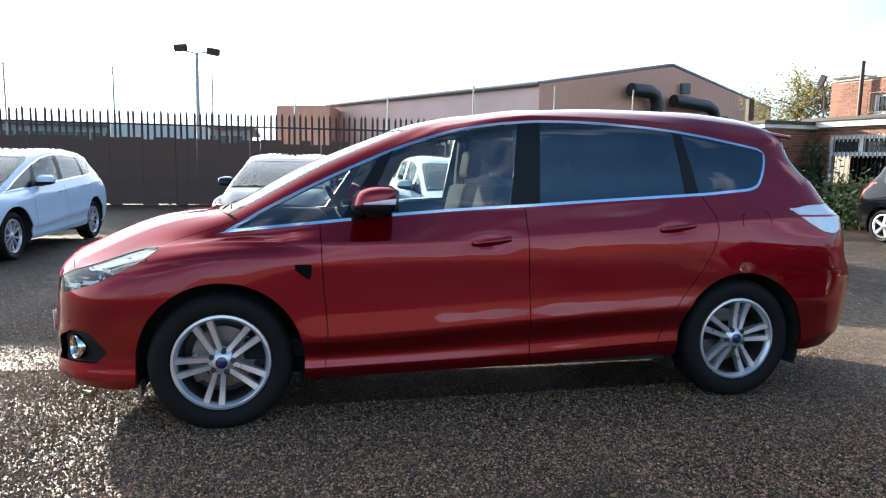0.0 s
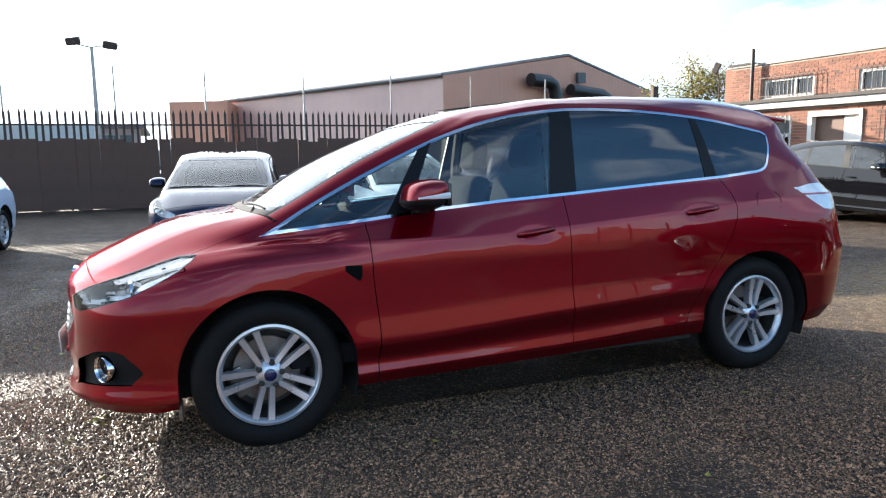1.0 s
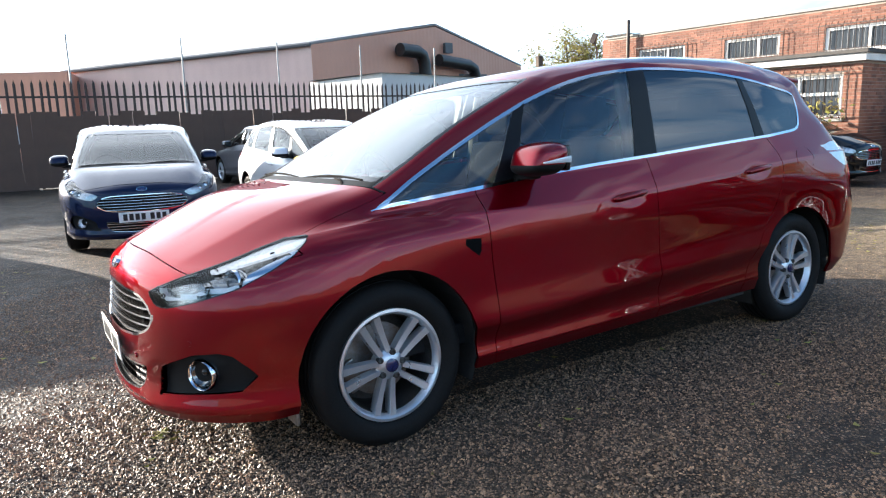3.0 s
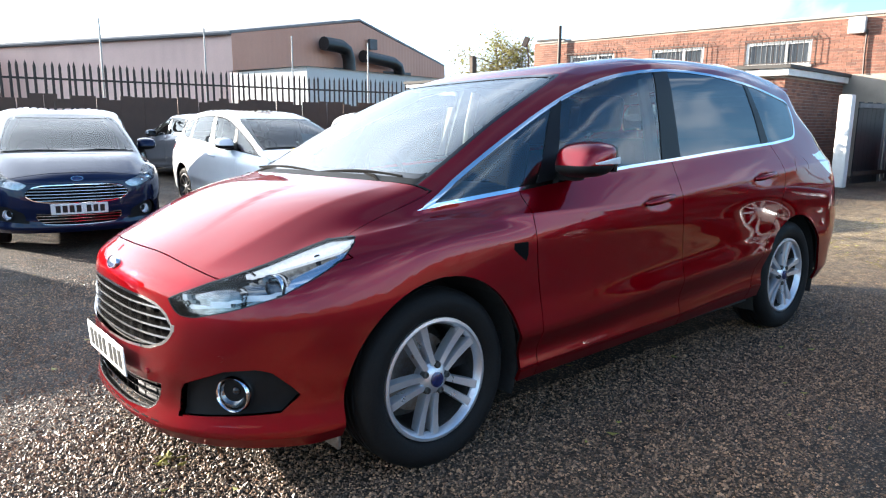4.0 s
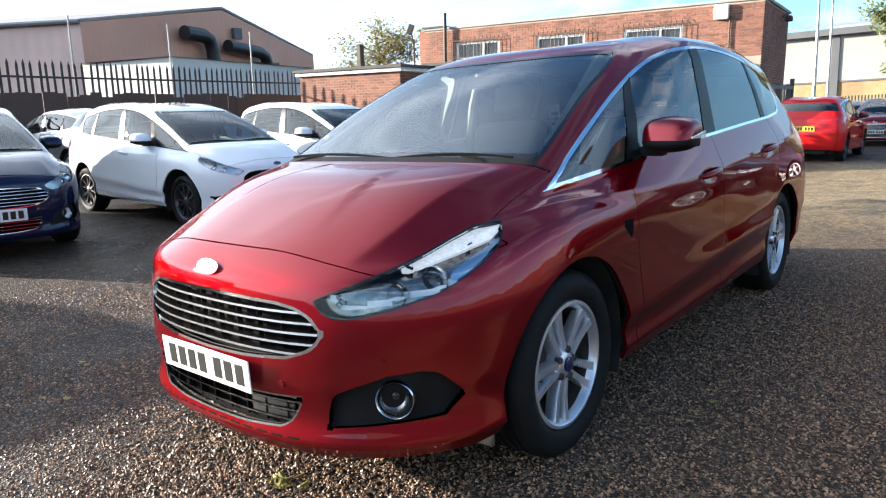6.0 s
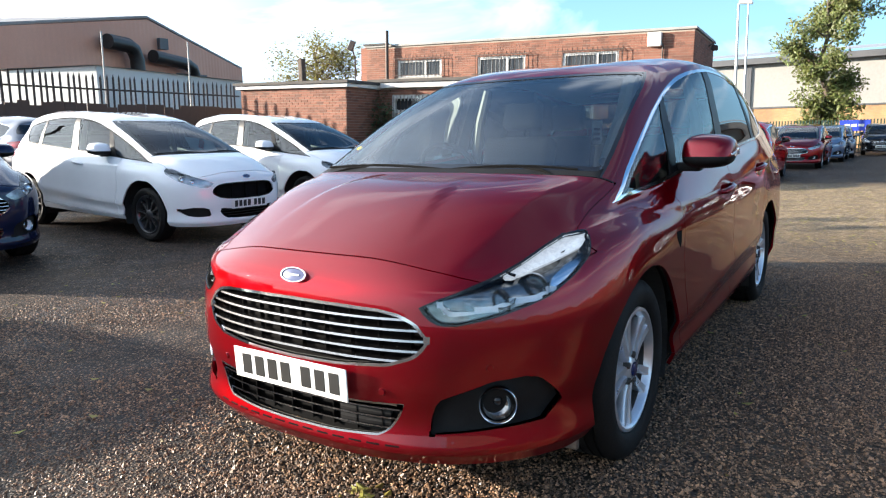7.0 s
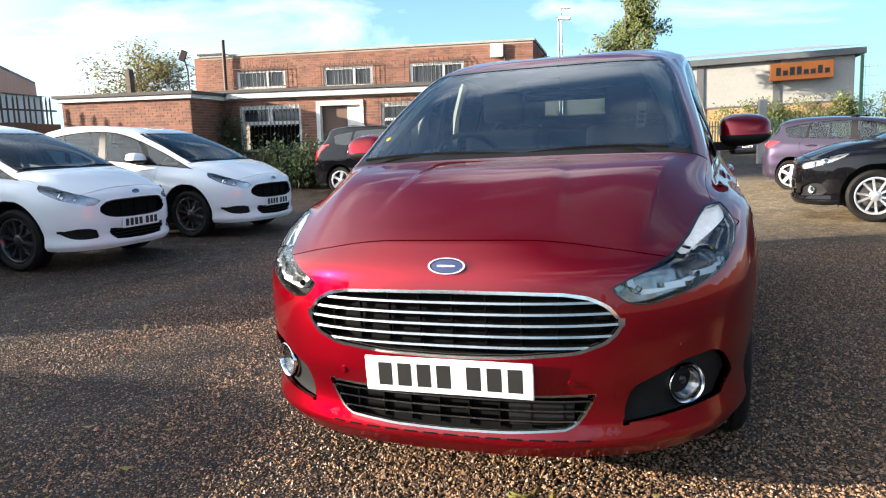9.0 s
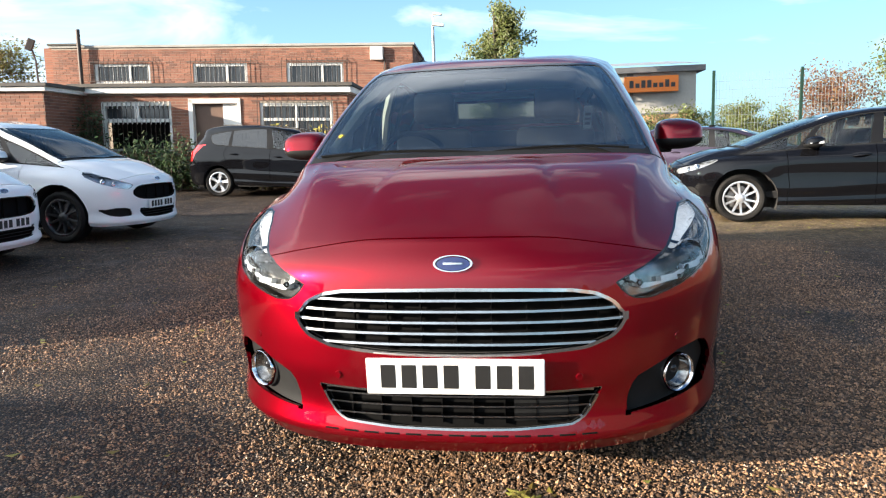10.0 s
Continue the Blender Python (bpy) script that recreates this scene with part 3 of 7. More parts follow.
    def piece(self, name, faces, material, parent, label="", lip=0.012, sink=0.0):
        """The chosen polygons as a part of their own, its rim folded inwards."""
        if not len(faces):
            return None
        polys = [self.F[i] for i in faces]
        used = sorted({i for q in polys for i in q})
        at = {i: k for k, i in enumerate(used)}
        nn = self.N[used] / (np.linalg.norm(self.N[used], axis=1, keepdims=True) + 1e-9)
        V, N = (self.V[used] - nn * sink).tolist(), nn.tolist()
        out = [[at[i] for i in q] for q in polys]
        if lip:
            seen = {}
            for q in out:
                for k, i in enumerate(q):
                    j = q[k - len(q) + 1]
                    seen[(i, j)] = seen.get((i, j), 0) + 1
            rim = [(i, j) for (i, j) in seen if (j, i) not in seen]
            for i, j in rim:
                a, b = np.array(V[i]), np.array(V[j])
                na, nb = np.array(N[i]), np.array(N[j])
                side = np.cross(b - a, na)
                side = side / (np.linalg.norm(side) + 1e-9)
                k = len(V)
                V += [a.tolist(), b.tolist(), (b - nb * lip).tolist(), (a - na * lip).tolist()]
                N += [side.tolist()] * 4
                out.append([k + 1, k, k + 3, k + 2])
        me = bpy.data.meshes.new(name)
        me.from_pydata(V, [], out)
        me.shade_smooth()
        me.normals_split_custom_set_from_vertices(N)
        me.materials.append(material)
        ob = new(name, me)
        ob.parent = parent
        return tagged(ob, label)


def strip(bm, ys, z, high, deep, back, warp, taper=0.0):
    """A bar that follows the nose across ys at height z."""
    rows = []
    for y in ys:
        x = float(nose(np.array(y), z)) + back
        q = np.array([(x, y, z - high / 2), (x + high * taper, y, z + high / 2), (x + deep, y, z + high / 2), (x + deep, y, z - high / 2)])
        rows.append([bm.verts.new(p) for p in warp(q)])
    for a, b in zip(rows, rows[1:]):
        for k in range(4):
            bm.faces.new((a[k], a[(k + 1) % 4], b[(k + 1) % 4], b[k]))
    bm.faces.new(rows[0][::-1])
    bm.faces.new(rows[-1])
    bmesh.ops.recalc_face_normals(bm, faces=bm.faces[:])


def wheel_parts(parent, m, radius, rim_r, width, style, fine):
    """A wheel at m, outer face towards -y: hub and brake, with tyre and rim under it."""
    n = 72 if fine else 32
    bm = bmesh.new()
    revolve(bm, [(0.0, 0.03), (0.155, 0.03), (0.155, 0.052), (0.0, 0.052)], n // 2)
    hub = part("wheel", bm, STEEL, parent)
    hub.matrix_local = m
    if fine:
        part("brake_caliper", rbox((-0.175, 0.01, -0.06), (-0.10, 0.08, 0.08), 0.012), STEEL, hub)
    h, r = width / 2, radius
    bm = bmesh.new()
    side = [(rim_r + 0.004, -h + 0.03), (rim_r + 0.016, -h + 0.012), (rim_r + 0.035, -h + 0.004), (rim_r + 0.06, -h), (r - 0.035, -h + 0.004), (r - 0.016, -h + 0.016), (r - 0.005, -h + 0.03)]
    tread = []
    for g in (-0.055, -0.018, 0.018, 0.055) if fine else ():
        tread += [(r, g - 0.006), (r - 0.007, g - 0.004), (r - 0.007, g + 0.004), (r, g + 0.006)]
    revolve(bm, side + tread + [(a, -b) for a, b in reversed(side)], n, close=True)
    part("tyre", bm, RUBBER, hub)
    bm = bmesh.new()
    face = -h + 0.018
    lip = [(rim_r + 0.006, face + 0.012), (rim_r + 0.004, face), (rim_r - 0.008, face - 0.002), (rim_r - 0.016, face + 0.006), (rim_r - 0.024, face + 0.03), (rim_r - 0.01, face + 0.03)]
    revolve(bm, lip, n, close=True)
    # barrel behind the lip: its shade is in the darkened alloy
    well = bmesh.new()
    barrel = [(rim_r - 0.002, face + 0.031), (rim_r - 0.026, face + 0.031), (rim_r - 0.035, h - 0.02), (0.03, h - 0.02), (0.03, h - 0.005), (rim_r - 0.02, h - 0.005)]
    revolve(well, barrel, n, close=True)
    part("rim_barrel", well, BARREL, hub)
    revolve(bm, [(0.0, face + 0.006), (0.034, face + 0.006), (0.048, face + 0.014), (0.064, face + 0.026), (0.070, face + 0.06), (0, face + 0.06)], n // 2)
    spokes = {"twin5": 5, "ten": 10, "star5": 5, "dark5": 5, "five": 5}[style]

    def spoke(a0, a1, w0, w1, off=None):
        vs = []
        for t in (0, 0.2, 0.45, 0.75, 1.0):
            rr = 0.055 + (rim_r - 0.018 - 0.055) * t
            a = a0 + (a1 - a0) * t if off is None else a0 + math.asin((off[0] + (off[1] - off[0]) * t) / rr)
            w = w0 + (w1 - w0) * t
            y = face + 0.012 + 0.006 * math.sin(math.pi * t) - 0.006 * t
            c, s = math.cos(a), math.sin(a)
            row = []
            for k, dy in ((-1, 0.010), (-0.78, 0), (0.78, 0.002), (1, 0.014), (0.85, 0.045), (-0.85, 0.045)):
                o = k * w / 2
                row.append(bm.verts.new((rr * c - o * s, y + dy, rr * s + o * c)))
            vs.append(row)
        for p, q in zip(vs, vs[1:]):
            for k in range(6):
                bm.faces.new((p[k], q[k], q[(k + 1) % 6], p[(k + 1) % 6]))

    for i in range(spokes):
        a = 2 * math.pi * i / spokes + math.pi / 2
        if style in ("twin5", "star5", "dark5"):
            o0, o1 = (0.0185, 0.037) if style == "twin5" else (0.012, 0.056)
            for k in (-1, 1):
                spoke(a, a, 0.027, 0.037 if style == "twin5" else 0.028, (k * o0, k * o1))
        elif style == "five":
            spoke(a, a, 0.055, 0.075)
        else:
            spoke(a, a + 0.05, 0.022, 0.024)
    bmesh.ops.recalc_face_normals(bm, faces=bm.faces[:])
    rim = part("rim", bm, DARKALLOY if style in ("ten", "dark5") else ALLOY, hub)
    if fine:
        for i in range(5):
            a = 2 * math.pi * i / 5 + math.pi / 2 + math.pi / 5
            b2 = bmesh.new()
            revolve(b2, [(0.0, face + 0.004), (0.006, face + 0.002), (0.008, face - 0.003), (0.0125, face - 0.002), (0.014, face + 0.004), (0.014, face + 0.02), (0, face + 0.02)], 12)
            b2.transform(Matrix.Translation((0.054 * math.cos(a), 0.008, 0.054 * math.sin(a))))
            part("wheel_nut", b2, BARREL, hub)
        bm = bmesh.new()
        revolve(bm, [(0.0, face - 0.005), (0.022, face - 0.004), (0.0285, face - 0.001), (0.0285, face + 0.01), (0, face + 0.01)], 28)
        part("hub_cap", bm, BADGE, hub, "dark blue round hub cap")
    return hub


def plate_parts(parent, m, material, w=0.52, h=0.111):
    """A number plate facing -y at m, its writing as plain bars."""
    plate = part("number_plate", rbox((-w / 2, 0, -h / 2), (w / 2, 0.006, h / 2), 0.003, 1), material, parent)
    plate.matrix_local = m
    k = w / 0.52
    for i, x in enumerate((-0.195, -0.133, -0.071, -0.009, 0.083, 0.145, 0.207)):
        part("bar", rbox((k * (x - 0.022), -0.0015, -0.036), (k * (x + 0.022), 0.002, 0.036), 0.001, 1), INK, plate)
    return plate


def straight(knots):
    k = np.array(knots, float)
    return lambda v: np.interp(v, k[:, 0], k[:, 1]) + np.where(v < k[0, 0], v - k[0, 0], 0) + np.where(v > k[-1, 0], v - k[-1, 0], 0)


def seat_parts(car, place, rest=True):
    x, y, z = place
    base = rbox((x - 0.25, y - 0.24, z), (x + 0.25, y + 0.24, z + 0.16), 0.05, 3)
    s = part("seat", base, SEAT, car)
    back = rbox((-0.07, -0.24, 0), (0.07, 0.24, 0.60), 0.055, 3, pose(x + 0.25, y, z + 0.1, 0, 14, 0))
    part("seat_back", back, SEAT, s)
    if rest:
        part("headrest", rbox((-0.05, -0.13, 0), (0.05, 0.13, 0.19), 0.04, 3, pose(x + 0.41, y, z + 0.73, 0, 10, 0)), SEAT, s)


def make_car(name, label, body, m=Matrix(), fine=False, wheels="twin5", warp_x=None, warp_z=None, wide=1.0, doors=5, plates=True, tint=None, radius=0.345, rim_r=0.232, front="slats", mirror=None, rear_plate=True, interior=True, trim=None, tall_tail=False):
    """A car with its parts; base shape in metres, front towards -x. warp_x and warp_z stretch it to another model."""
    wx, wz = straight(warp_x or [(-1, -1), (4, 4)]), straight(warp_z or [(0, 0), (2, 2)])

    def warp(p):
        p = np.asarray(p, float)
        return np.stack([wx(p[..., 0]), p[..., 1] * wide, wz(p[..., 2])], -1)

    def at(x, y, z):
        return Vector(warp(np.array([x, y, z], float)))

    car = tagged(new(name), label, "car")
    car.empty_display_size = 0.2
    car.matrix_world = m
    S = Skin(warp, *((64, 80, 28, 5) if fine else (18, 40, 14, 3)))
    gap = 0.0022 if fine else 0.004
    tint = tint or GLASS_DARK

    def side(ymin=0.42):
        return np.abs(S.H[:, 1]) > ymin

    def cut_round(fun, keep=None):
        S.cut(fun(S.H, S.A), None if keep is None else keep(S.H, S.A))

    def band(fun, keep):
        for d in (gap, -gap):
            S.cut(fun(S.H, S.A) + d, keep(S.H, S.A))

    # outlines: name -> (signed function, where it holds)
    arch = lambda H, A: np.minimum(np.hypot(H[:, 0] - 0.002, np.maximum(H[:, 2] - 0.335, 0)) - 0.397, np.hypot(H[:, 0] - 2.845, np.maximum(H[:, 2] - 0.327, (H[:, 2] - 0.327) * 0.6)) - 0.404)
    wing_side = lambda H, A: np.abs(H[:, 1]) > 0.45
    day = lambda H, A: outline(DAYLIGHT, H[:, [0, 2]])
    day_on = lambda H, A: (np.abs(H[:, 1]) > 0.42) & (A[:, 1] > 7.9)
    lamp = lambda H, A: outline(HEADLAMP, corner(H))
    lamp_on = lambda H, A: (H[:, 0] < -0.1) & (np.abs(H[:, 1]) > 0.3) & (A[:, 1] > 3.5) & (A[:, 1] < 8.9)
    tail = lambda H, A: outline(TALLTAIL if tall_tail else TAILLAMP, H[:, [0, 2]])
    tail_on = lambda H, A: (H[:, 0] > 3.1) & (np.abs(H[:, 1]) > 0.40)
    grill = lambda H, A: outline(GRILLE, H[:, 1:])
    inta = lambda H, A: outline(INTAKE, H[:, 1:])
    front_on = lambda H, A: (H[:, 0] < -0.5) & (A[:, 1] < 6.9)
    fogp = lambda H, A: outline(FOGPOCKET if front != "black" else FOGSLOT, corner(H))
    fog_on = lambda H, A: (H[:, 0] < -0.3) & (A[:, 1] < 6)
    screen = lambda H, A: np.maximum.reduce([(A[:, 0] - 0.67) * 0.6, (9.06 - A[:, 1]) * 0.3, (A[:, 1] - 10.96) * 0.3])
    screen_on = lambda H, A: A[:, 0] < 1.0
    back = lambda H, A: np.maximum.reduce([(2.24 - A[:, 0]) * 0.6, (9.25 - A[:, 1]) * 0.3, (A[:, 1] - 10.75) * 0.3])
    back_on = lambda H, A: A[:, 0] > 2.0
    bonnet = lambda H, A: np.maximum.reduce([(A[:, 0] - 0.80) * 0.9, (6.98 - 0.8 * np.clip((np.abs(H[:, 1]) - 0.22) / 0.40, 0, 1) ** 2 - A[:, 1]) * 0.1, (A[:, 1] - 8.96) * 0.25])
    bonnet_on = lambda H, A: (A[:, 0] < 1.2) & (A[:, 1] > 5.9) & (A[:, 1] < 9.6)
    d_front = lambda H, A: H[:, 0] - curve(DOOR_FRONT, H[:, 2])
    d_mid = lambda H, A: H[:, 0] - 1.552 + (H[:, 2] - 1.0) * 0.03
    d_rear = lambda H, A: H[:, 0] - curve(DOOR_REAR, H[:, 2])
    d_low = lambda H, A: (A[:, 1] - 1.08) * 0.12
    doors_on = lambda H, A: (np.abs(H[:, 1]) > 0.55) & (A[:, 1] < 9.2)
    d_low_on = lambda H, A: (np.abs(H[:, 1]) > 0.55) & (A[:, 1] < 3) & (H[:, 0] > 0.3) & (H[:, 0] < 2.5)
    bump = lambda H, A: H[:, 0] + 0.36 + (H[:, 2] - 0.55) * 0.24
    bump_on = lambda H, A: (np.abs(H[:, 1]) > 0.55) & (A[:, 1] < 7.0) & (H[:, 0] < 0)
    rbump = lambda H, A: H[:, 2] - 0.745 - np.clip(3.45 - H[:, 0], 0, 1) * 0.1
    rbump_on = lambda H, A: (H[:, 0] > 3.25) & (A[:, 1] < 8)
    rbump_in = lambda H, A: (H[:, 0] > 3.32) & (A[:, 1] < 8)
    gate = lambda H, A: (2.42 - A[:, 0]) * 0.6
    gate_on = lambda H, A: (A[:, 0] > 2.0) & (A[:, 1] < 10.95)
    rooff = lambda H, A: (A[:, 1] - 10.97) * 0.3

    cut_round(arch, wing_side)
    cut_round(day, day_on)
    cut_round(lambda H, A: day(H, A) + 0.0145, day_on)
    for line in ([(0.98, 0.55), (1.40, 0.825)], [(0.98, 0.655), (1.40, 0.875)], [(1.09, 1.47), (1.57, 1.545)], [(1.09, 1.635), (1.57, 1.665)], [(1.16, 2.50), (1.54, 2.475)], [(1.16, 2.585), (1.54, 2.52)]):
        cut_round(lambda H, A: H[:, 0] - np.interp(H[:, 2], *zip(*line)) if line[0][0] < line[1][0] else H[:, 0], day_on)
    cut_round(lamp, lamp_on)
    cut_round(lambda H, A: outline(DAYLAMP, corner(H)), lamp_on)
    if fine:
        cut_round(lambda H, A: outline(CRESCENT, corner(H)), lamp_on)
        cut_round(lambda H, A: outline(CHAMBER, corner(H)), lamp_on)
        cut_round(lambda H, A: outline(GUIDE, corner(H)), lamp_on)
    if fine:
        cut_round(lambda H, A: lamp(H, A) + 0.004, lamp_on)
    cut_round(tail, tail_on)
    if fine:
        for z in (1.046, 1.058):
            cut_round(lambda H, A: H[:, 2] - z, tail_on)
        cut_round(lambda H, A: H[:, 0] - 3.60 - (H[:, 2] - 1.05) * 0.3, tail_on)
    cut_round(grill, front_on)
    cut_round(lambda H, A: grill(H, A) + 0.010, front_on)
    cut_round(inta, front_on)
    cut_round(lambda H, A: inta(H, A) + 0.007, front_on)
    cut_round(fogp, fog_on)
    cut_round(screen, screen_on)
    cut_round(lambda H, A: screen(H, A) + 0.02, screen_on)
    cut_round(back, back_on)
    cut_round(rooff)
    band(bonnet, bonnet_on)
    band(d_front, doors_on)
    if doors == 5:
        band(d_mid, doors_on)
    band(d_rear, doors_on)
    band(d_low, d_low_on)
    cut_round(bump, bump_on)
    band(rbump, rbump_on)
    band(gate, gate_on)

    if fine:
        flap_on = lambda H, A: (H[:, 1] < -0.5) & (A[:, 1] < 9.2) & (H[:, 0] > 2.7)
        flap = lambda H, A: np.hypot(H[:, 0] - 2.92, (H[:, 2] - 1.02) * 1.25) - 0.095
        band(flap, flap_on)
        S.cut(outline(VENT, S.H[:, [0, 2]]), wing_side(S.H, S.A))

    C, A = S.centres()
    n = len(C)
    kind = np.full(n, "", dtype=object)
    free = lambda: kind == ""

    def mark(label_, cond):
        kind[free() & cond] = label_

    gone = "gone"
    on = np.abs(C[:, 1]) > 0.45
    mark(gone, on & (arch(C, A) < 0))
    dd = day(C, A)
    ds = on & (A[:, 1] > 7.9) & (dd < 0)
    mark("window_trim", ds & (dd > -0.0145))
    zz = C[:, 2]
    lerp = lambda a, b: np.interp(zz, *zip(a, b))
    mark("front_quarter_window", ds & (C[:, 0] < lerp((0.98, 0.55), (1.40, 0.825))))
    mark("mirror_pillar", ds & (C[:, 0] < lerp((0.98, 0.655), (1.40, 0.875))))
    mark("front_door_window", ds & (C[:, 0] < lerp((1.09, 1.47), (1.57, 1.545))))
    mark("door_pillar", ds & (C[:, 0] < lerp((1.09, 1.635), (1.57, 1.665))))
    mark("rear_door_window", ds & (C[:, 0] < lerp((1.16, 2.50), (1.54, 2.475))))
    mark("rear_pillar", ds & (C[:, 0] < lerp((1.16, 2.585), (1.54, 2.52))))
    mark("rear_quarter_window", ds)
    sc = screen(C, A)
    mark("windscreen", (A[:, 0] < 1) & (sc < -0.02))
    mark("windscreen_seal", (A[:, 0] < 1) & (sc < 0))
    mark("rear_window", (A[:, 0] > 2) & (back(C, A) < 0))
    if fine:
        mark("headlamp_seal", lamp_on(C, A) & (np.abs(lamp(C, A) + 0.002) < 0.002))
    mark("headlamp_cover", lamp_on(C, A) & (lamp(C, A) < 0))
    if fine:
        inside = tail_on(C, A) & (tail(C, A) < 0)
        mark("tail_lamp_end", inside & (C[:, 0] > 3.60 + (C[:, 2] - 1.05) * 0.3))
        mark("tail_lamp_stripe", inside & (C[:, 2] > 1.046) & (C[:, 2] < 1.058))
    mark("tail_lamp", tail_on(C, A) & (tail(C, A) < 0))
    fo = front_on(C, A)
    gg = grill(C, A)
    mark("grille_surround", fo & (gg < 0) & (gg > -0.010))
    mark(gone, fo & (gg < 0))
    ii = inta(C, A)
    mark("intake_surround", fo & (ii < 0) & (ii > -0.007))
    mark(gone, fo & (ii < 0))
    mark("fog_lamp_recess", (C[:, 0] < -0.3) & (A[:, 1] < 6) & (fogp(C, A) < 0))
    slit = np.zeros(n, bool)
    for fun, w in ((bonnet, bonnet_on), (d_front, doors_on), (d_rear, doors_on), (d_low, d_low_on), (rbump, rbump_in), (gate, gate_on)) + (((d_mid, doors_on),) if doors == 5 else ()):
        slit |= w(C, A) & (np.abs(fun(C, A)) < gap)
    if fine:
        slit |= flap_on(C, A) & (np.abs(flap(C, A)) < gap * 0.6)
    mark(gone, slit)
    if fine:
        mark("fuel_flap", flap_on(C, A) & (flap(C, A) < 0))
        mark("wing_vent", on & (outline(VENT, C[:, [0, 2]]) < 0) & (A[:, 1] < 8))
    mark("bonnet", (bonnet(C, A) < 0) & bonnet_on(C, A))
    mark("scuttle", (A[:, 0] < 0.8) & (A[:, 1] > 8.9) & (A[:, 1] < 9.1))
    mark("roof", A[:, 1] > 10.97)
    mark("front_bumper", (bump(C, A) < 0) & (A[:, 1] < 7.0) & (C[:, 0] < 0))
    mark("sill", on & (A[:, 1] < 1.08) & (C[:, 0] > 0.3) & (C[:, 0] < 2.5))
    mark("rear_bumper", rbump_on(C, A) & (rbump(C, A) < 0))
    mark("tailgate", (A[:, 0] > 2.42))
    mark("front_wing", on & (d_front(C, A) < 0) & (A[:, 1] < 9.05))
    mark("front_door", on & (d_mid(C, A) < 0) & (d_front(C, A) > 0) & (A[:, 1] < 9.6) if doors == 5 else on & (d_rear(C, A) < 0) & (d_front(C, A) > 0) & (A[:, 1] < 9.6))
    if doors == 5:
        mark("rear_door", on & (d_rear(C, A) < 0) & (d_mid(C, A) > 0) & (A[:, 1] < 9.6))
    mark("rear_quarter_panel", on & (C[:, 0] > 2.2) & (A[:, 1] < 11))
    mark("body_frame", np.ones(n, bool))
    two = ("headlamp_seal", "tail_lamp_end", "tail_lamp_stripe", "window_trim", "front_quarter_window", "mirror_pillar", "front_door_window", "door_pillar", "rear_door_window", "rear_pillar", "rear_quarter_window", "headlamp_cover", "tail_lamp", "wing_vent", "sill", "front_wing", "front_door", "rear_door", "rear_quarter_panel")
    look_of = {"window_trim": trim or CHROME, "headlamp_seal": GLOSSBLACK, "front_quarter_window": GLASS_SIDE if fine else GLASS_DOOR, "front_door_window": GLASS_SIDE if fine else GLASS_DOOR, "rear_door_window": tint, "rear_quarter_window": tint, "mirror_pillar": PILLAR, "door_pillar": PILLAR, "rear_pillar": PILLAR, "windscreen": GLASS_CLEAR if fine else GLASS_PARKED, "windscreen_seal": GLOSSBLACK, "rear_window": GLASS_REAR if fine else tint, "headlamp_cover": GLASS_LAMP, "tail_lamp": LAMPWHITE if fine else LAMPRED, "grille_surround": CHROME if front != "black" else GLOSSBLACK, "intake_surround": BARCHROME if front == "slats" else BLACK, "scuttle": BLACK, "wing_vent": WIPER, "tail_lamp_end": LAMPRED, "tail_lamp_stripe": LAMPRED}
    thin = ("windscreen", "front_quarter_window", "front_door_window", "rear_door_window", "rear_quarter_window", "rear_window", "headlamp_cover")
    found = {}
    for k in sorted(set(kind) - {gone, "fog_lamp_recess"}):
        sel = np.nonzero(kind == k)[0]
        for s in (-1, 1) if k in two else (0,):
            some = sel if s == 0 else sel[C[sel, 1] * s > 0]
            ob = S.piece(k, some, look_of.get(k, body), car, lip=0.004 if k in thin else 0.014, sink=0.003 if k in thin else 0.0)
            if ob:
                found[k, s] = ob
                if k == "headlamp_cover":
                    ob.visible_shadow = False

    # dark inner shell behind the shut lines, with wheel wells
    sel = [i for i in range(n) if A[i, 1] < 8.8 and not (on[i] and arch(C[i : i + 1], A[i : i + 1])[0] < 0.004) and kind[i] not in ("headlamp_cover",) and not (fo[i] and kind[i] == gone and (gg[i] < 0 or ii[i] < 0)) and not (C[i, 0] < -0.3 and fogp(C[i : i + 1], A[i : i + 1])[0] < 0.002)]
    S.piece("inner_shell", sel, WELL, car, lip=0, sink=0.022)
    for cx, r in ((0.0, 0.415), (2.845, 0.422)):
        for s in (-1, 1):
            bm = bmesh.new()
            rows = []
            for k in range(25):
                a = math.pi * (-0.12 + 1.24 * k / 24)
                x, z = cx + r * math.cos(a), 0.33 + r * math.sin(a)
                rows.append([bm.verts.new(at(x, s * y, max(z, 0.16))) for y in (0.885 if x > -0.15 else 0.80, 0.55)])
            for a, b in zip(rows, rows[1:]):
                bm.faces.new((a[0], a[1], b[1], b[0]))
            bm.faces.new([r_[1] for r_ in rows])
            part("wheel_well", bm, WELL, car, smooth=False)
    bm = bmesh.new()
    box(bm, at(-0.70, -0.52, 0.20), at(3.6, 0.52, 0.30))
    box(bm, at(0.42, -0.86, 0.24), at(2.4, 0.86, 0.34))
    part("underbody", bm, WELL, car, smooth=False)

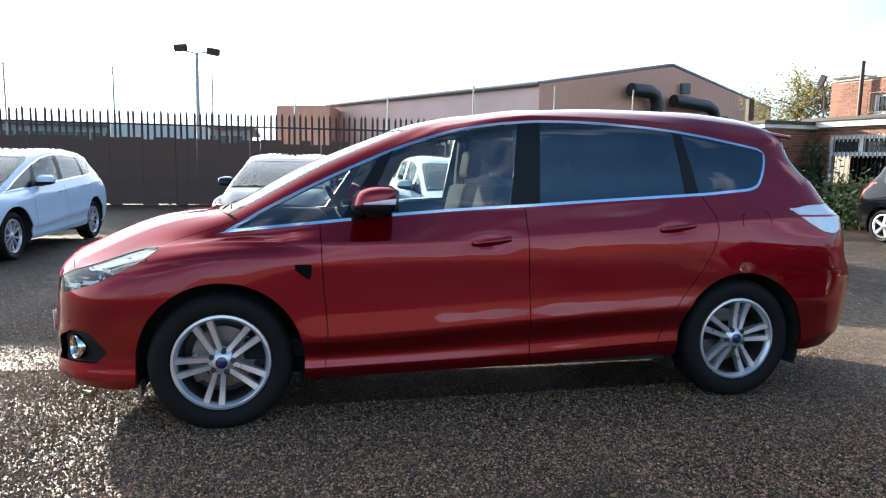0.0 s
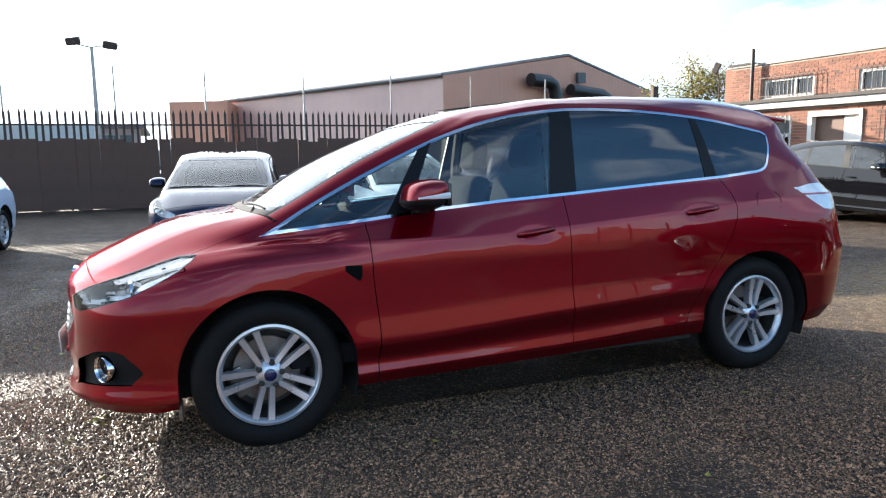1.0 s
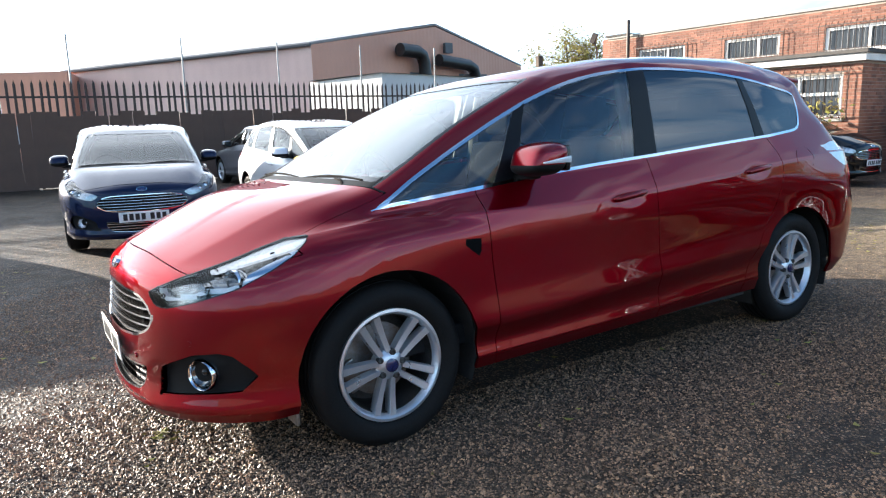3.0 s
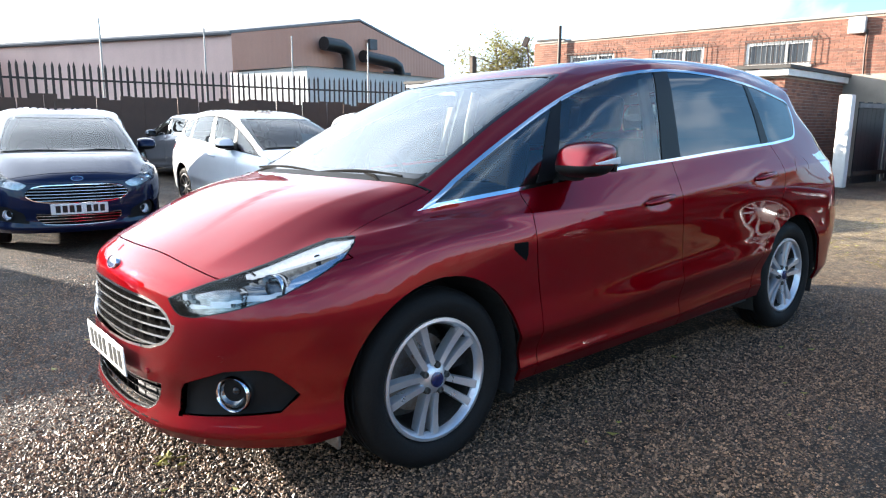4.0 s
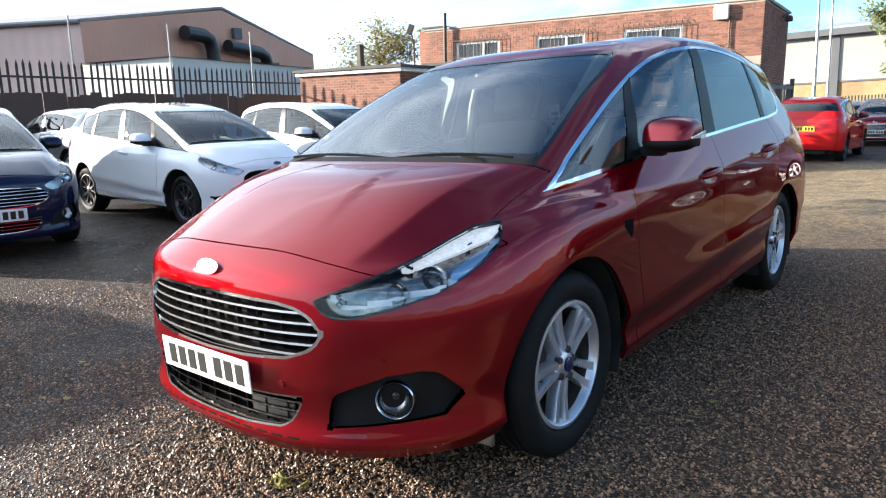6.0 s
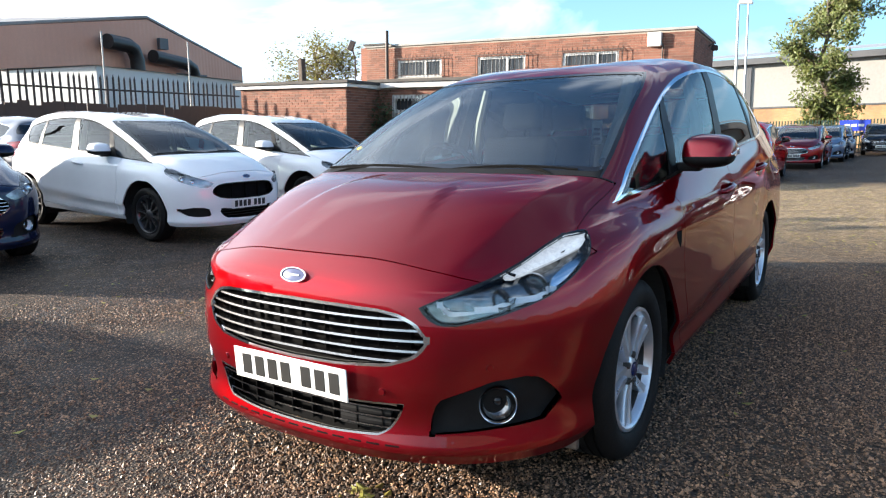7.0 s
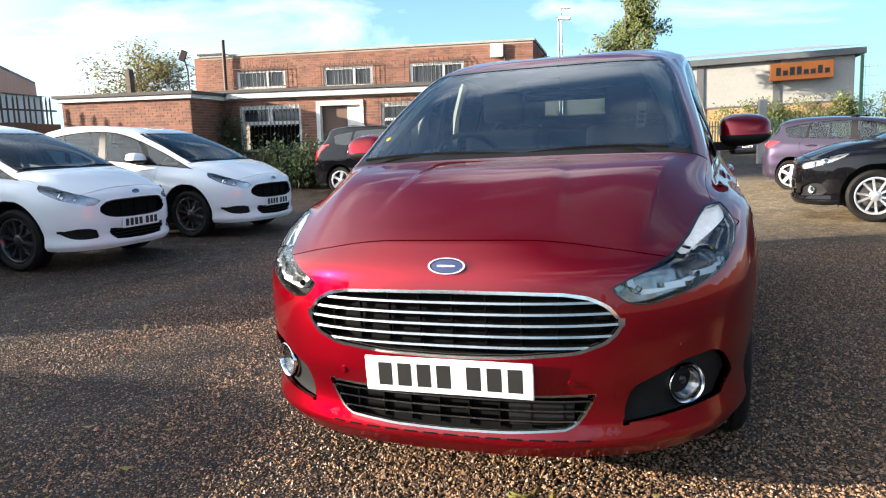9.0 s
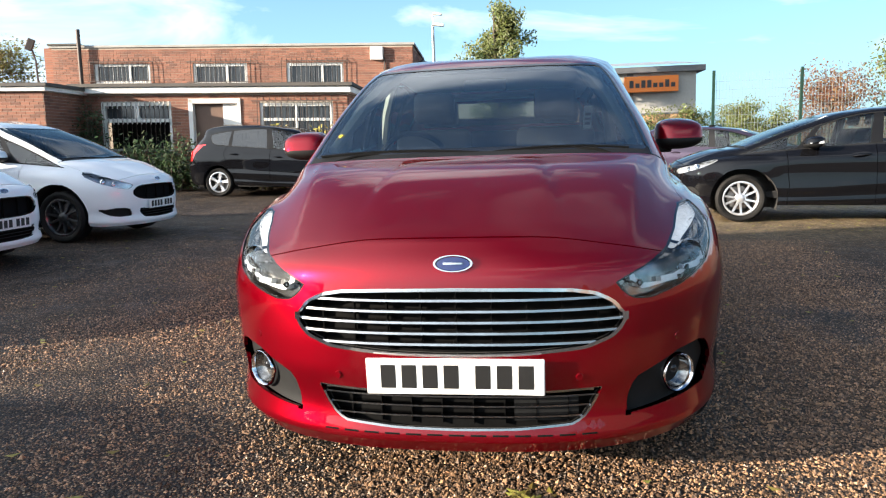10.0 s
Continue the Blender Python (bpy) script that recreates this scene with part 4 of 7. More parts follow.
    # wheels
    for x, yy in ((0.0, 0.777), (2.849, 0.785)):
        for s in (-1, 1):
            p = at(x, s * yy, 0)
            z0 = radius - (0.014 if fine and x < 1 else 0.004)
            wheel_parts(car, Matrix.Translation((p.x, p.y, z0)) @ Matrix.Rotation(math.pi if s > 0 else 0, 4, "Z") @ Matrix.Rotation(0.17 if x > 1 else -0.436, 4, "Y"), radius, rim_r, 0.235 if fine else 0.215, wheels, fine)

    # grille and intake: dark backs, bars that follow the nose
    def backing(nm, yl, z0_, z1, deep):
        bm = bmesh.new()
        rows = []
        for y in np.linspace(-yl, yl, 17):
            rows.append([bm.verts.new(warp(np.array([float(nose(np.array(y), z)) + deep, y, z]))) for z in (z0_, z1)])
        for a, b in zip(rows, rows[1:]):
            bm.faces.new((a[0], b[0], b[1], a[1]))
        part(nm, bm, WIPER, car)

    backing("radiator_cover", 0.56, 0.47, 0.72, 0.07)
    backing("intake_cover", 0.48, 0.26, 0.42, 0.06)

    def width_at(poly, z):
        xs = [abs(p[0] + (q[0] - p[0]) * (z - p[1]) / (q[1] - p[1])) for p, q in zip(poly, poly[1:] + poly[:1]) if (p[1] - z) * (q[1] - z) < 0]
        return max(xs) if xs else 0

    bars = [0.535, 0.567, 0.599, 0.631, 0.663] if front == "slats" else []
    for z in bars:
        wd = width_at(GRILLE, z) - 0.014
        bm = bmesh.new()
        strip(bm, np.linspace(-wd, wd, 25), z, 0.0070 if fine else 0.0058, 0.03, 0.004, warp, 0.2)
        part("grille_bar", bm, BARCHROME, car)
    for y in np.linspace(-0.42, 0.42, 9 if fine else 5):
        bm = bmesh.new()
        p, q = at(float(nose(np.array(y), 0.6)) + 0.048, y - 0.002, 0.505), at(float(nose(np.array(y), 0.6)) + 0.068, y + 0.002, 0.695)
        box(bm, p, q)
        part("grille_rib", bm, WIPER, car, smooth=False)
    for z in (0.312, 0.343, 0.374):
        wd = width_at(INTAKE, z) - 0.012
        bm = bmesh.new()
        strip(bm, np.linspace(-wd, wd, 21), z, 0.005, 0.03, 0.008, warp, 0.1)
        part("intake_bar", bm, DARKCHROME if front == "slats" else BLACK, car)
    if fine:
        bm = bmesh.new()
        strip(bm, np.linspace(-0.36, -0.17, 9), 0.335, 0.088, 0.01, 0.032, warp)
        part("intake_panel", bm, BLACK, car)
        for y in np.linspace(-0.33, 0.33, 8):
            bm = bmesh.new()
            box(bm, at(float(nose(np.array(y), 0.33)) + 0.030, y - 0.002, 0.28), at(float(nose(np.array(y), 0.33)) + 0.055, y + 0.002, 0.395))
            part("intake_rib", bm, WIPER, car, smooth=False)

    Vc = np.array([S.V[list(q)].mean(0) for q in S.F])
    Nc = np.array([S.N[list(q)].mean(0) for q in S.F])
    Kc = corner(C)

    def skin_at(faces, sx, sz, depth):
        """The place on the skin at (along the corner, height), sunk by depth, and its outward way."""
        i = faces[np.argmin((Kc[faces, 0] - sx) ** 2 + (Kc[faces, 1] - sz) ** 2)]
        nv = Nc[i] / np.linalg.norm(Nc[i])
        return Vector(Vc[i] - nv * depth), Vector(nv)

    for s in (-1, 1):
        faces = np.nonzero((kind == "fog_lamp_recess") & (C[:, 1] * s > 0))[0]
        pk = S.piece("fog_lamp_recess", faces, BLACK, car, "black plastic fog lamp recess", lip=-0.028, sink=0.028)
        if front != "black":
            p, nv = skin_at(faces, 0.222, 0.393, 0.020)
            turn = Vector((-nv.x * 0.8 + 0.25, -nv.y * 0.8, 0)).to_track_quat("Y", "Z").to_matrix().to_4x4()
            place = Matrix.Translation(p) @ turn @ Matrix.Scale(1.14 if fine else 1.0, 4)
            bm = bmesh.new()
            revolve(bm, [(0.046, -0.012), (0.051, -0.018), (0.0555, -0.012), (0.056, 0.012), (0.044, 0.02)], 32 if fine else 16, close=True)
            bm.transform(place)
            part("fog_lamp_ring", bm, CHROME, pk)
            bm = bmesh.new()
            revolve(bm, [(0.0, 0.018), (0.02, 0.016), (0.036, 0.006), (0.043, -0.008)], 24 if fine else 12)
            bm.transform(place)
            part("fog_lamp_bowl", bm, LAMPHERO if fine else LAMPWHITE, pk)
            if fine:
                bm = bmesh.new()
                bmesh.ops.create_uvsphere(bm, u_segments=16, v_segments=10, radius=0.015)
                bm.transform(place @ Matrix.Translation((0, 0.012, 0.006)))
                part("fog_lamp_lens", bm, GLOSSBLACK, pk)
        faces = np.nonzero((kind == "headlamp_cover") & (C[:, 1] * s > 0))[0]
        lp = S.piece("headlamp_housing", faces, LAMPHERO if fine else LAMPPARKED, car, lip=-0.036 if fine else -0.01, sink=0.040 if fine else 0.012)
        for sx, sz, rr in ((0.375, 0.760, 0.046), (0.235, 0.728, 0.036)):
            p, nv = skin_at(faces, sx, sz, 0.040 if fine else 0.026)
            b2 = Matrix.Translation(p) @ Vector((0.9, -nv.y * 0.4, 0)).to_track_quat("Y", "Z").to_matrix().to_4x4()
            bm = bmesh.new()
            revolve(bm, [(rr * 0.72, 0.03), (rr, 0.0), (rr * 1.1, -0.012), (rr * 1.14, 0.0), (rr * 0.9, 0.04)], 28 if fine else 12, close=True)
            bm.transform(b2)
            part("reflector_ring", bm, CHROME, lp)
            bm = bmesh.new()
            bmesh.ops.create_uvsphere(bm, u_segments=24 if fine else 10, v_segments=14 if fine else 6, radius=rr * 0.8)
            bm.transform(b2 @ Matrix.Diagonal((1, 0.6, 1, 1)))
            part("projector_lens", bm, GLASS_LAMP if fine else CHROME, lp)
            if fine:
                bm = bmesh.new()
                revolve(bm, [(rr * 0.85, 0.01), (rr * 0.6, 0.028), (rr * 0.25, 0.036), (0.0, 0.036)], 20)
                bm.transform(b2)
                part("reflector_bowl", bm, CHROME if sx > 0.3 else DARKCHROME, lp)
        top = [i for i in faces if outline(DAYLAMP, Kc[i : i + 1])[0] < 0]
        if fine:
            for nm, poly, deep, look_ in (("lamp_crescent", CRESCENT, 0.016, CHROME), ("lamp_chamber", CHAMBER, 0.034, LAMPHERO), ("light_guide", GUIDE, 0.014, LAMPWHITE)):
                some = [i for i in faces if outline(poly, Kc[i : i + 1])[0] < 0]
                S.piece(nm, some, look_, lp, lip=0.02, sink=deep)
        S.piece("daylight_lamp", top, DAYLIGHTLAMP if fine else LAMPSILVER, lp, "pale daytime lamp strip", lip=0.012, sink=0.012)

    if fine:
        for s in (-1, 1):
            bm = rbox((-0.40, s * 0.76 - 0.05, 0.15), (-0.38, s * 0.76 + 0.05, 0.225), 0.006, 1)
            part("wheel_deflector", bm, STEEL, car, "small grey air deflector before the wheel")
        for k in range(13):
            y = -0.39 + 0.065 * k
            x = float(nose(np.array(y), 0.262))
            tang = (float(nose(np.array(y + 0.01), 0.24)) - float(nose(np.array(y - 0.01), 0.24))) / 0.02
            bm = rbox((-0.024, -0.001, -0.0035), (0.024, 0.01, 0.0035), 0.0015, 1, Matrix.Translation(at(x + 0.002, y, 0.262)) @ Vector((1, -tang, 0)).to_track_quat("Y", "Z").to_matrix().to_4x4() @ Matrix.Rotation(radians(-25), 4, "X"))
            part("chin_slot", bm, WIPER, car)
        bm = rbox((-0.16, -0.585, -0.013), (0.07, 0.585, 0.013), 0.011, 2, pose(3.36, 0, 1.556, 0, 7, 0))
        for v in bm.verts:
            v.co.z -= 0.03 * (v.co.y / 0.6) ** 2
            v.co.x -= 0.06 * (v.co.y / 0.6) ** 4
        part("roof_spoiler", bm, body, car)
    # plates and badge
    if plates:
        p = at(-0.931, 0, 0.447)
        plate_parts(car, Matrix.Translation(p) @ Matrix.Rotation(radians(-90), 4, "Z") @ Matrix.Rotation(radians(3), 4, "X"), PLATEWHITE)
    bm = bmesh.new()
    revolve(bm, [(0.0, -0.010), (0.9, -0.008), (0.97, -0.002), (0.97, 0.01), (0, 0.01)], 40 if fine else 16)
    bp = at(float(nose(np.array(0.0), 0.767)), 0, 0.768)
    bt = Matrix.Translation(bp) @ Matrix.Rotation(radians(-90), 4, "Z") @ Matrix.Rotation(radians(-22), 4, "X")
    bm.transform(bt @ Matrix.Diagonal((0.054, 1, 0.0225, 1)))
    badge = part("badge", bm, BADGE, car, "dark blue oval badge")
    bm = bmesh.new()
    revolve(bm, [(0.92, -0.011), (1.03, -0.011), (1.05, 0.0), (1.0, 0.008), (0.92, 0.0)], 40 if fine else 16, close=True)
    bm.transform(bt @ Matrix.Diagonal((0.056, 1, 0.0245, 1)))
    part("badge_rim", bm, CHROME, badge)
    if fine:
        bm = rbox((-0.029, -0.0125, -0.0035), (0.029, -0.009, 0.0035), 0.003, 2, bt)
        part("bar", bm, CHROME, badge)
    if fine:
        for y in (-0.36, 0.36, -0.66, 0.66):
            z = 0.435 if abs(y) < 0.5 else 0.52
            x = float(nose(np.array(y), z))
            tang = (float(nose(np.array(y + 0.01), z)) - float(nose(np.array(y - 0.01), z))) / 0.02
            bm = bmesh.new()
            revolve(bm, [(0.0, -0.005), (0.010, -0.005), (0.0115, -0.002), (0.0115, 0.01), (0, 0.01)], 16)
            bm.transform(Matrix.Translation(at(x - 0.001, y, z)) @ Vector((1, -tang, 0)).to_track_quat("Y", "Z").to_matrix().to_4x4())
            part("parking_sensor", bm, RED, car)
        bm = bmesh.new()
        revolve(bm, [(0.0, -0.001), (0.015, -0.001), (0.015, 0.001), (0, 0.001)], 20)
        bm.transform(Matrix.Translation(at(0.215, 0.615, 1.165)) @ Matrix.Rotation(radians(-90), 4, "Z") @ Matrix.Rotation(radians(-58), 4, "X"))
        part("sticker", bm, PLATEYELLOW, car, "small round yellow windscreen sticker")
        slope = math.degrees(math.atan(0.473))
        for lx, ly, wide_, high_ in ((0.846, 0.325, 0.065, 0.012), (0.726, 0.441, 0.055, 0.010)):
            bm = rbox((-high_ / 2, -wide_ / 2, -0.001), (high_ / 2, wide_ / 2, 0.001), 0.0008, 1, pose(lx, ly, 1.068 + (lx + 0.04) * 0.473 - 0.012, 0, -slope, 0))
            part("label", bm, PLATEWHITE, car, "small white label inside the windscreen")
        bm = rbox((-0.001, -0.022, -0.055), (0.001, 0.022, 0.055), 0.0008, 1, pose(0.56, -0.50, 1.22, 0, -12, 20))
        tag = part("hanging_tag", bm, PLATEWHITE, car, "white hanging tag inside the windscreen")
        for k in range(3):
            part("bar", rbox((-0.0035, -0.015, -0.034 + 0.022 * k), (-0.0015, 0.015, -0.022 + 0.022 * k), 0.0004, 1, pose(0.56, -0.50, 1.22, 0, -12, 20)), INK, tag)
    if rear_plate:
        p = at(3.845, 0, 0.80)
        plate_parts(car, Matrix.Translation(p) @ Matrix.Rotation(radians(90), 4, "Z"), PLATEYELLOW)

    # mirrors and handles
    for s in (-1, 1):
        c = at(0.735, 0, 1.13)
        bm = bmesh.new()
        bmesh.ops.create_uvsphere(bm, u_segments=40 if fine else 16, v_segments=24 if fine else 10, radius=1.0)
        for v in bm.verts:
            e = [math.copysign(abs(k) ** 0.58, k) for k in v.co]
            v.co = Vector((e[0] * (0.105 if e[0] > 0 else 0.10), e[1] * 0.108, e[2] * 0.075))
            v.co.x += 0.02 * e[2]
            if e[0] < 0:
                v.co.z *= 1 - 0.18 * abs(e[0])
            v.co.z *= 1 - 0.12 * max(0.0, e[1] * s)
        bm.transform(Matrix.Translation((c.x, s * 0.955 * wide, c.z)))
        low = bm.copy()
        bmesh.ops.bisect_plane(bm, geom=bm.verts[:] + bm.edges[:] + bm.faces[:], plane_co=(0, 0, c.z - 0.022), plane_no=(0, 0, 1), clear_inner=True)
        bmesh.ops.bisect_plane(low, geom=low.verts[:] + low.edges[:] + low.faces[:], plane_co=(0, 0, c.z - 0.022), plane_no=(0, 0, 1), clear_outer=True)
        mir = part("door_mirror", bm, mirror or body, car)
        part("mirror_base", low, BLACK, mir)
        bm = rbox((c.x - 0.02, -0.07, c.z - 0.09), (c.x + 0.045, 0.07, c.z - 0.05), 0.015, 2)
        bm.transform(Matrix.Translation((0, s * 0.855 * wide, 0)))
        part("mirror_arm", bm, BLACK, mir)
        bm = rbox((c.x - 0.062, -0.008, c.z - 0.018), (c.x + 0.095, 0.008, c.z + 0.012), 0.005, 2, Matrix.Rotation(0, 4, "Z"))
        for v in bm.verts:
            if v.co.x < c.x - 0.03:
                v.co.z = c.z - 0.012 + (v.co.z - c.z) * 0.3
        bm.transform(Matrix.Translation((0, s * 1.056 * wide, 0)))
        part("indicator", bm, LAMPWHITE, mir, "pale indicator strip")
        bm = rbox((c.x + 0.085, -0.085, c.z - 0.055), (c.x + 0.112, 0.085, c.z + 0.055), 0.012, 2)
        bm.transform(Matrix.Translation((0, s * 0.955 * wide, 0)))
        part("mirror_glass", bm, GLOSSBLACK, mir)
        for hx, hz, y in ((1.352, 0.918, 0.914), (2.42, 0.985, 0.911))[: 2 if doors == 5 else 1]:
            p = at(hx, s * y, hz)
            bm = bmesh.new()
            pts = [p + Vector((dx, s * dy * 1.0, dz)) for dx, dy, dz in ((-0.105, -0.012, -0.012), (-0.09, 0.016, -0.008), (-0.05, 0.030, 0.0), (0.05, 0.034, 0.010), (0.09, 0.020, 0.014), (0.105, -0.012, 0.014))]
            tube(bm, pts, [0.009, 0.014, 0.016, 0.016, 0.014, 0.009], 10)
            h = part("door_handle", bm, body, found.get(("front_door" if hx < 2 else "rear_door", s), car))
            if fine:
                continue
            bm = bmesh.new()
            revolve(bm, [(0.0, 0.0), (0.6, 0.012), (0.9, 0.006), (1.0, -0.004)], 20)
            bm.transform(Matrix.Translation(p + Vector((0.0, s * -0.004, -0.006))) @ Matrix.Rotation(math.pi * (s < 0), 4, "Z") @ Matrix.Diagonal((0.085, 0.4, 0.028, 1)))
            part("handle_recess", bm, body, found.get(("front_door" if hx < 2 else "rear_door", s), car))

    # wipers, cabin
    for x0, y0, x1, y1 in ((-0.01, 0.66, -0.06, -0.02), (-0.01, -0.62, -0.06, -0.08)):
        bm = bmesh.new()
        pts = [at(x0 + (x1 - x0) * t + 0.05, y0 + (y1 - y0) * t, 1.078 + 0.014 * math.sin(math.pi * t)) for t in np.linspace(0, 1, 7)]
        tube(bm, pts, 0.0055, 6)
        w = part("wiper", bm, WIPER, car)
        if fine:
            bm = bmesh.new()
            tube(bm, [at(-0.02, y0 * 0.9, 1.05), at(0.0, y0 * 0.75 + y1 * 0.25, 1.078), at(0.015, (y0 + y1) / 2, 1.082)], [0.008, 0.007, 0.004], 8)
            part("wiper_arm", bm, WIPER, w)
    bm = bmesh.new()
    tube(bm, [at(3.0, 0, 1.60), at(3.12, 0, 1.78)], [0.004, 0.0015], 6)
    if not fine:
        part("aerial", bm, BLACK, car)
    else:
        bm.free()
    if interior:
        bm = rbox(at(0.02, -0.70, 0.80), at(0.55, 0.70, 1.03), 0.04, 2)
        part("dashboard", bm, DASH, car)
        bm = rbox(at(0.1, -0.80, 0.32), at(3.4, 0.80, 0.42), 0.01, 1)
        part("cabin_floor", bm, DASH, car)
        wc = at(0.66, 0.36, 1.02)
        bm = bmesh.new()
        revolve(bm, [(0.175 + 0.014 * math.cos(a), 0.014 * math.sin(a)) for a in np.linspace(0, 2 * math.pi, 8, endpoint=False)], 32 if fine else 16, close=True)
        wt = Matrix.Translation(wc) @ Matrix.Rotation(radians(-90), 4, "Z") @ Matrix.Rotation(radians(28), 4, "X")
        bm.transform(wt)
        wh = part("steering_wheel", bm, DASH, car)
        part("wheel_boss", rbox((-0.16, -0.02, -0.05), (0.16, 0.03, 0.03), 0.02, 2, wt), DASH, wh)
        for x, y in ((1.15, -0.38), (1.15, 0.38), (2.05, -0.45), (2.05, 0.0), (2.05, 0.45)) if fine else ((1.15, -0.36), (1.15, 0.36), (2.05, 0.0)):
            p = at(x, y, 0.52)
            seat_parts(car, (p.x, p.y, p.z), not (fine and y == 0))
        for s in (-1, 1):
            bm = bmesh.new()
            pts = [at(1.57, s * 0.745, 0.98), at(1.565, s * 0.695, 1.3), at(1.57, s * 0.635, 1.51)]
            tube(bm, pts, [0.04, 0.032, 0.028], 8)
            part("door_post_trim", bm, TRIM, car)
            bm = bmesh.new()
            tube(bm, [at(0.22, s * 0.66, 1.10), at(0.62, s * 0.60, 1.31), at(0.98, s * 0.515, 1.48)], [0.022, 0.034, 0.042], 8)
            part("screen_post_trim", bm, TRIM, car)
        bm = rbox(at(0.72, -0.11, 1.375), at(0.76, 0.11, 1.435), 0.015, 2)
        part("rear_view_mirror", bm, DASH, car)
        # headlining closes the cabin from above
        sel = [i for i in range(n) if kind[i] == "roof"]
        S.piece("headlining", sel, TRIM, car, lip=0, sink=0.04)
    return car

# ---- the yard: flat round the red car, rising gently towards the fence ----
TILT_Y = 0.027


def ground_z(x, y):
    far = min(max(y, -40.0), 34.0)
    return TILT_Y * max(0.0, far - 1.1) + 0.016 * min(0.0, far + 1.6)


def stand(x, y, turn=0.0, up=0.0):
    """A pose on the ground, upright on its slope."""
    return Matrix.Translation((x, y, ground_z(x, y) + up)) @ Matrix.Rotation(TILT_Y if y > 1.1 else 0.012, 4, "X") @ Matrix.Rotation(radians(turn), 4, "Z")


def mix_rgb(n, l, fac, a, b):
    x = n.new("ShaderNodeMix")
    x.data_type = "RGBA"
    for s, v in ((0, fac), (6, a), (7, b)):
        if isinstance(v, (tuple, float, int)):
            x.inputs[s].default_value = (*v, 1) if isinstance(v, tuple) else v
        else:
            l.new(v, x.inputs[s])
    return x.outputs[2]


def node(n, l, kind, **ins):
    x = n.new(kind)
    for k, v in ins.items():
        k = k.replace("_", " ")
        if hasattr(v, "links"):
            l.new(v, x.inputs[k])
        else:
            x.inputs[k].default_value = v
    return x


def ranged(n, l, v, a, b, c=0.0, d=1.0):
    return node(n, l, "ShaderNodeMapRange", Value=v, From_Min=a, From_Max=b, To_Min=c, To_Max=d).outputs[0]


def gravel_material():
    m = bpy.data.materials.new("worn_gravel_tarmac")
    m.use_nodes = True
    n, l = m.node_tree.nodes, m.node_tree.links
    b = n["Principled BSDF"]
    co = n.new("ShaderNodeTexCoord").outputs["Object"]
    stones = node(n, l, "ShaderNodeTexVoronoi", Vector=co, Scale=84.0)
    big = node(n, l, "ShaderNodeTexNoise", Vector=co, Scale=0.33, Detail=6.0)
    mid = node(n, l, "ShaderNodeTexNoise", Vector=co, Scale=2.7, Detail=6.0, Roughness=0.6)
    fine = node(n, l, "ShaderNodeTexNoise", Vector=co, Scale=130.0, Detail=3.0)
    each = n.new("ShaderNodeSeparateColor")
    l.new(stones.outputs["Color"], each.inputs[0])
    stone = mix_rgb(n, l, ranged(n, l, each.outputs[0], 0.4, 1.05), (0.020, 0.015, 0.012), (0.34, 0.205, 0.12))
    stone = mix_rgb(n, l, ranged(n, l, each.outputs[1], 0.86, 0.95), stone, (0.48, 0.345, 0.23))
    tar = mix_rgb(n, l, ranged(n, l, stones.outputs["Distance"], 0.30, 0.62), stone, (0.008, 0.007, 0.007))
    dark = mix_rgb(n, l, ranged(n, l, mid.outputs["Fac"], 0.35, 0.7, 0.0, 0.22), tar, (0.05, 0.038, 0.030))
    dusty = mix_rgb(n, l, ranged(n, l, big.outputs["Fac"], 0.48, 0.66, 0.0, 0.35), dark, (0.16, 0.115, 0.072))
    sep = n.new("ShaderNodeSeparateXYZ")  # dusty earth and leaf litter by the mesh fence
    l.new(co, sep.inputs[0])
    parts_ = [ranged(n, l, sep.outputs["X"], 4.0, 8.0), ranged(n, l, sep.outputs["X"], 16.5, 14.5), ranged(n, l, sep.outputs["Y"], 2.2, 0.4), ranged(n, l, mid.outputs["Fac"], 0.3, 0.55, 0.25, 0.85)]
    while len(parts_) > 1:
        k = n.new("ShaderNodeMath")
        k.operation = "MULTIPLY"
        l.new(parts_.pop(), k.inputs[0])
        l.new(parts_.pop(), k.inputs[1])
        parts_.insert(0, k.outputs[0])
    dusty = mix_rgb(n, l, parts_[0], dusty, mix_rgb(n, l, ranged(n, l, each.outputs[1], 0.2, 0.9), (0.24, 0.172, 0.098), (0.44, 0.34, 0.21)))
    damp = mix_rgb(n, l, ranged(n, l, mid.outputs["Fac"], 0.38, 0.6, 0.75, 0.2), dusty, mix_rgb(n, l, 0.45, dusty, (0.012, 0.010, 0.009)))
    dusty = mix_rgb(n, l, ranged(n, l, sep.outputs["X"], 4.5, -0.5), dusty, damp)
    coarse = node(n, l, "ShaderNodeTexNoise", Vector=co, Scale=11.0, Detail=9.0, Roughness=0.72)
    tone = node(n, l, "ShaderNodeHueSaturation", Color=dusty)
    l.new(ranged(n, l, coarse.outputs["Fac"], 0.36, 0.64, 0.5, 1.4), tone.inputs["Value"])
    dusty = tone.outputs[0]
    l.new(dusty, b.inputs["Base Color"])
    wet = ranged(n, l, mid.outputs["Fac"], 0.35, 0.65, 0.58, 0.82)
    b.inputs["Specular IOR Level"].default_value = 0.22
    l.new(wet, b.inputs["Roughness"])
    hgt = n.new("ShaderNodeMath")
    hgt.operation = "MULTIPLY_ADD"
    l.new(ranged(n, l, stones.outputs["Distance"], 0.0, 0.6, 1.0, 0.0), hgt.inputs[0])
    l.new(ranged(n, l, each.outputs[2], 0.0, 1.0, 0.35, 1.0), hgt.inputs[1])
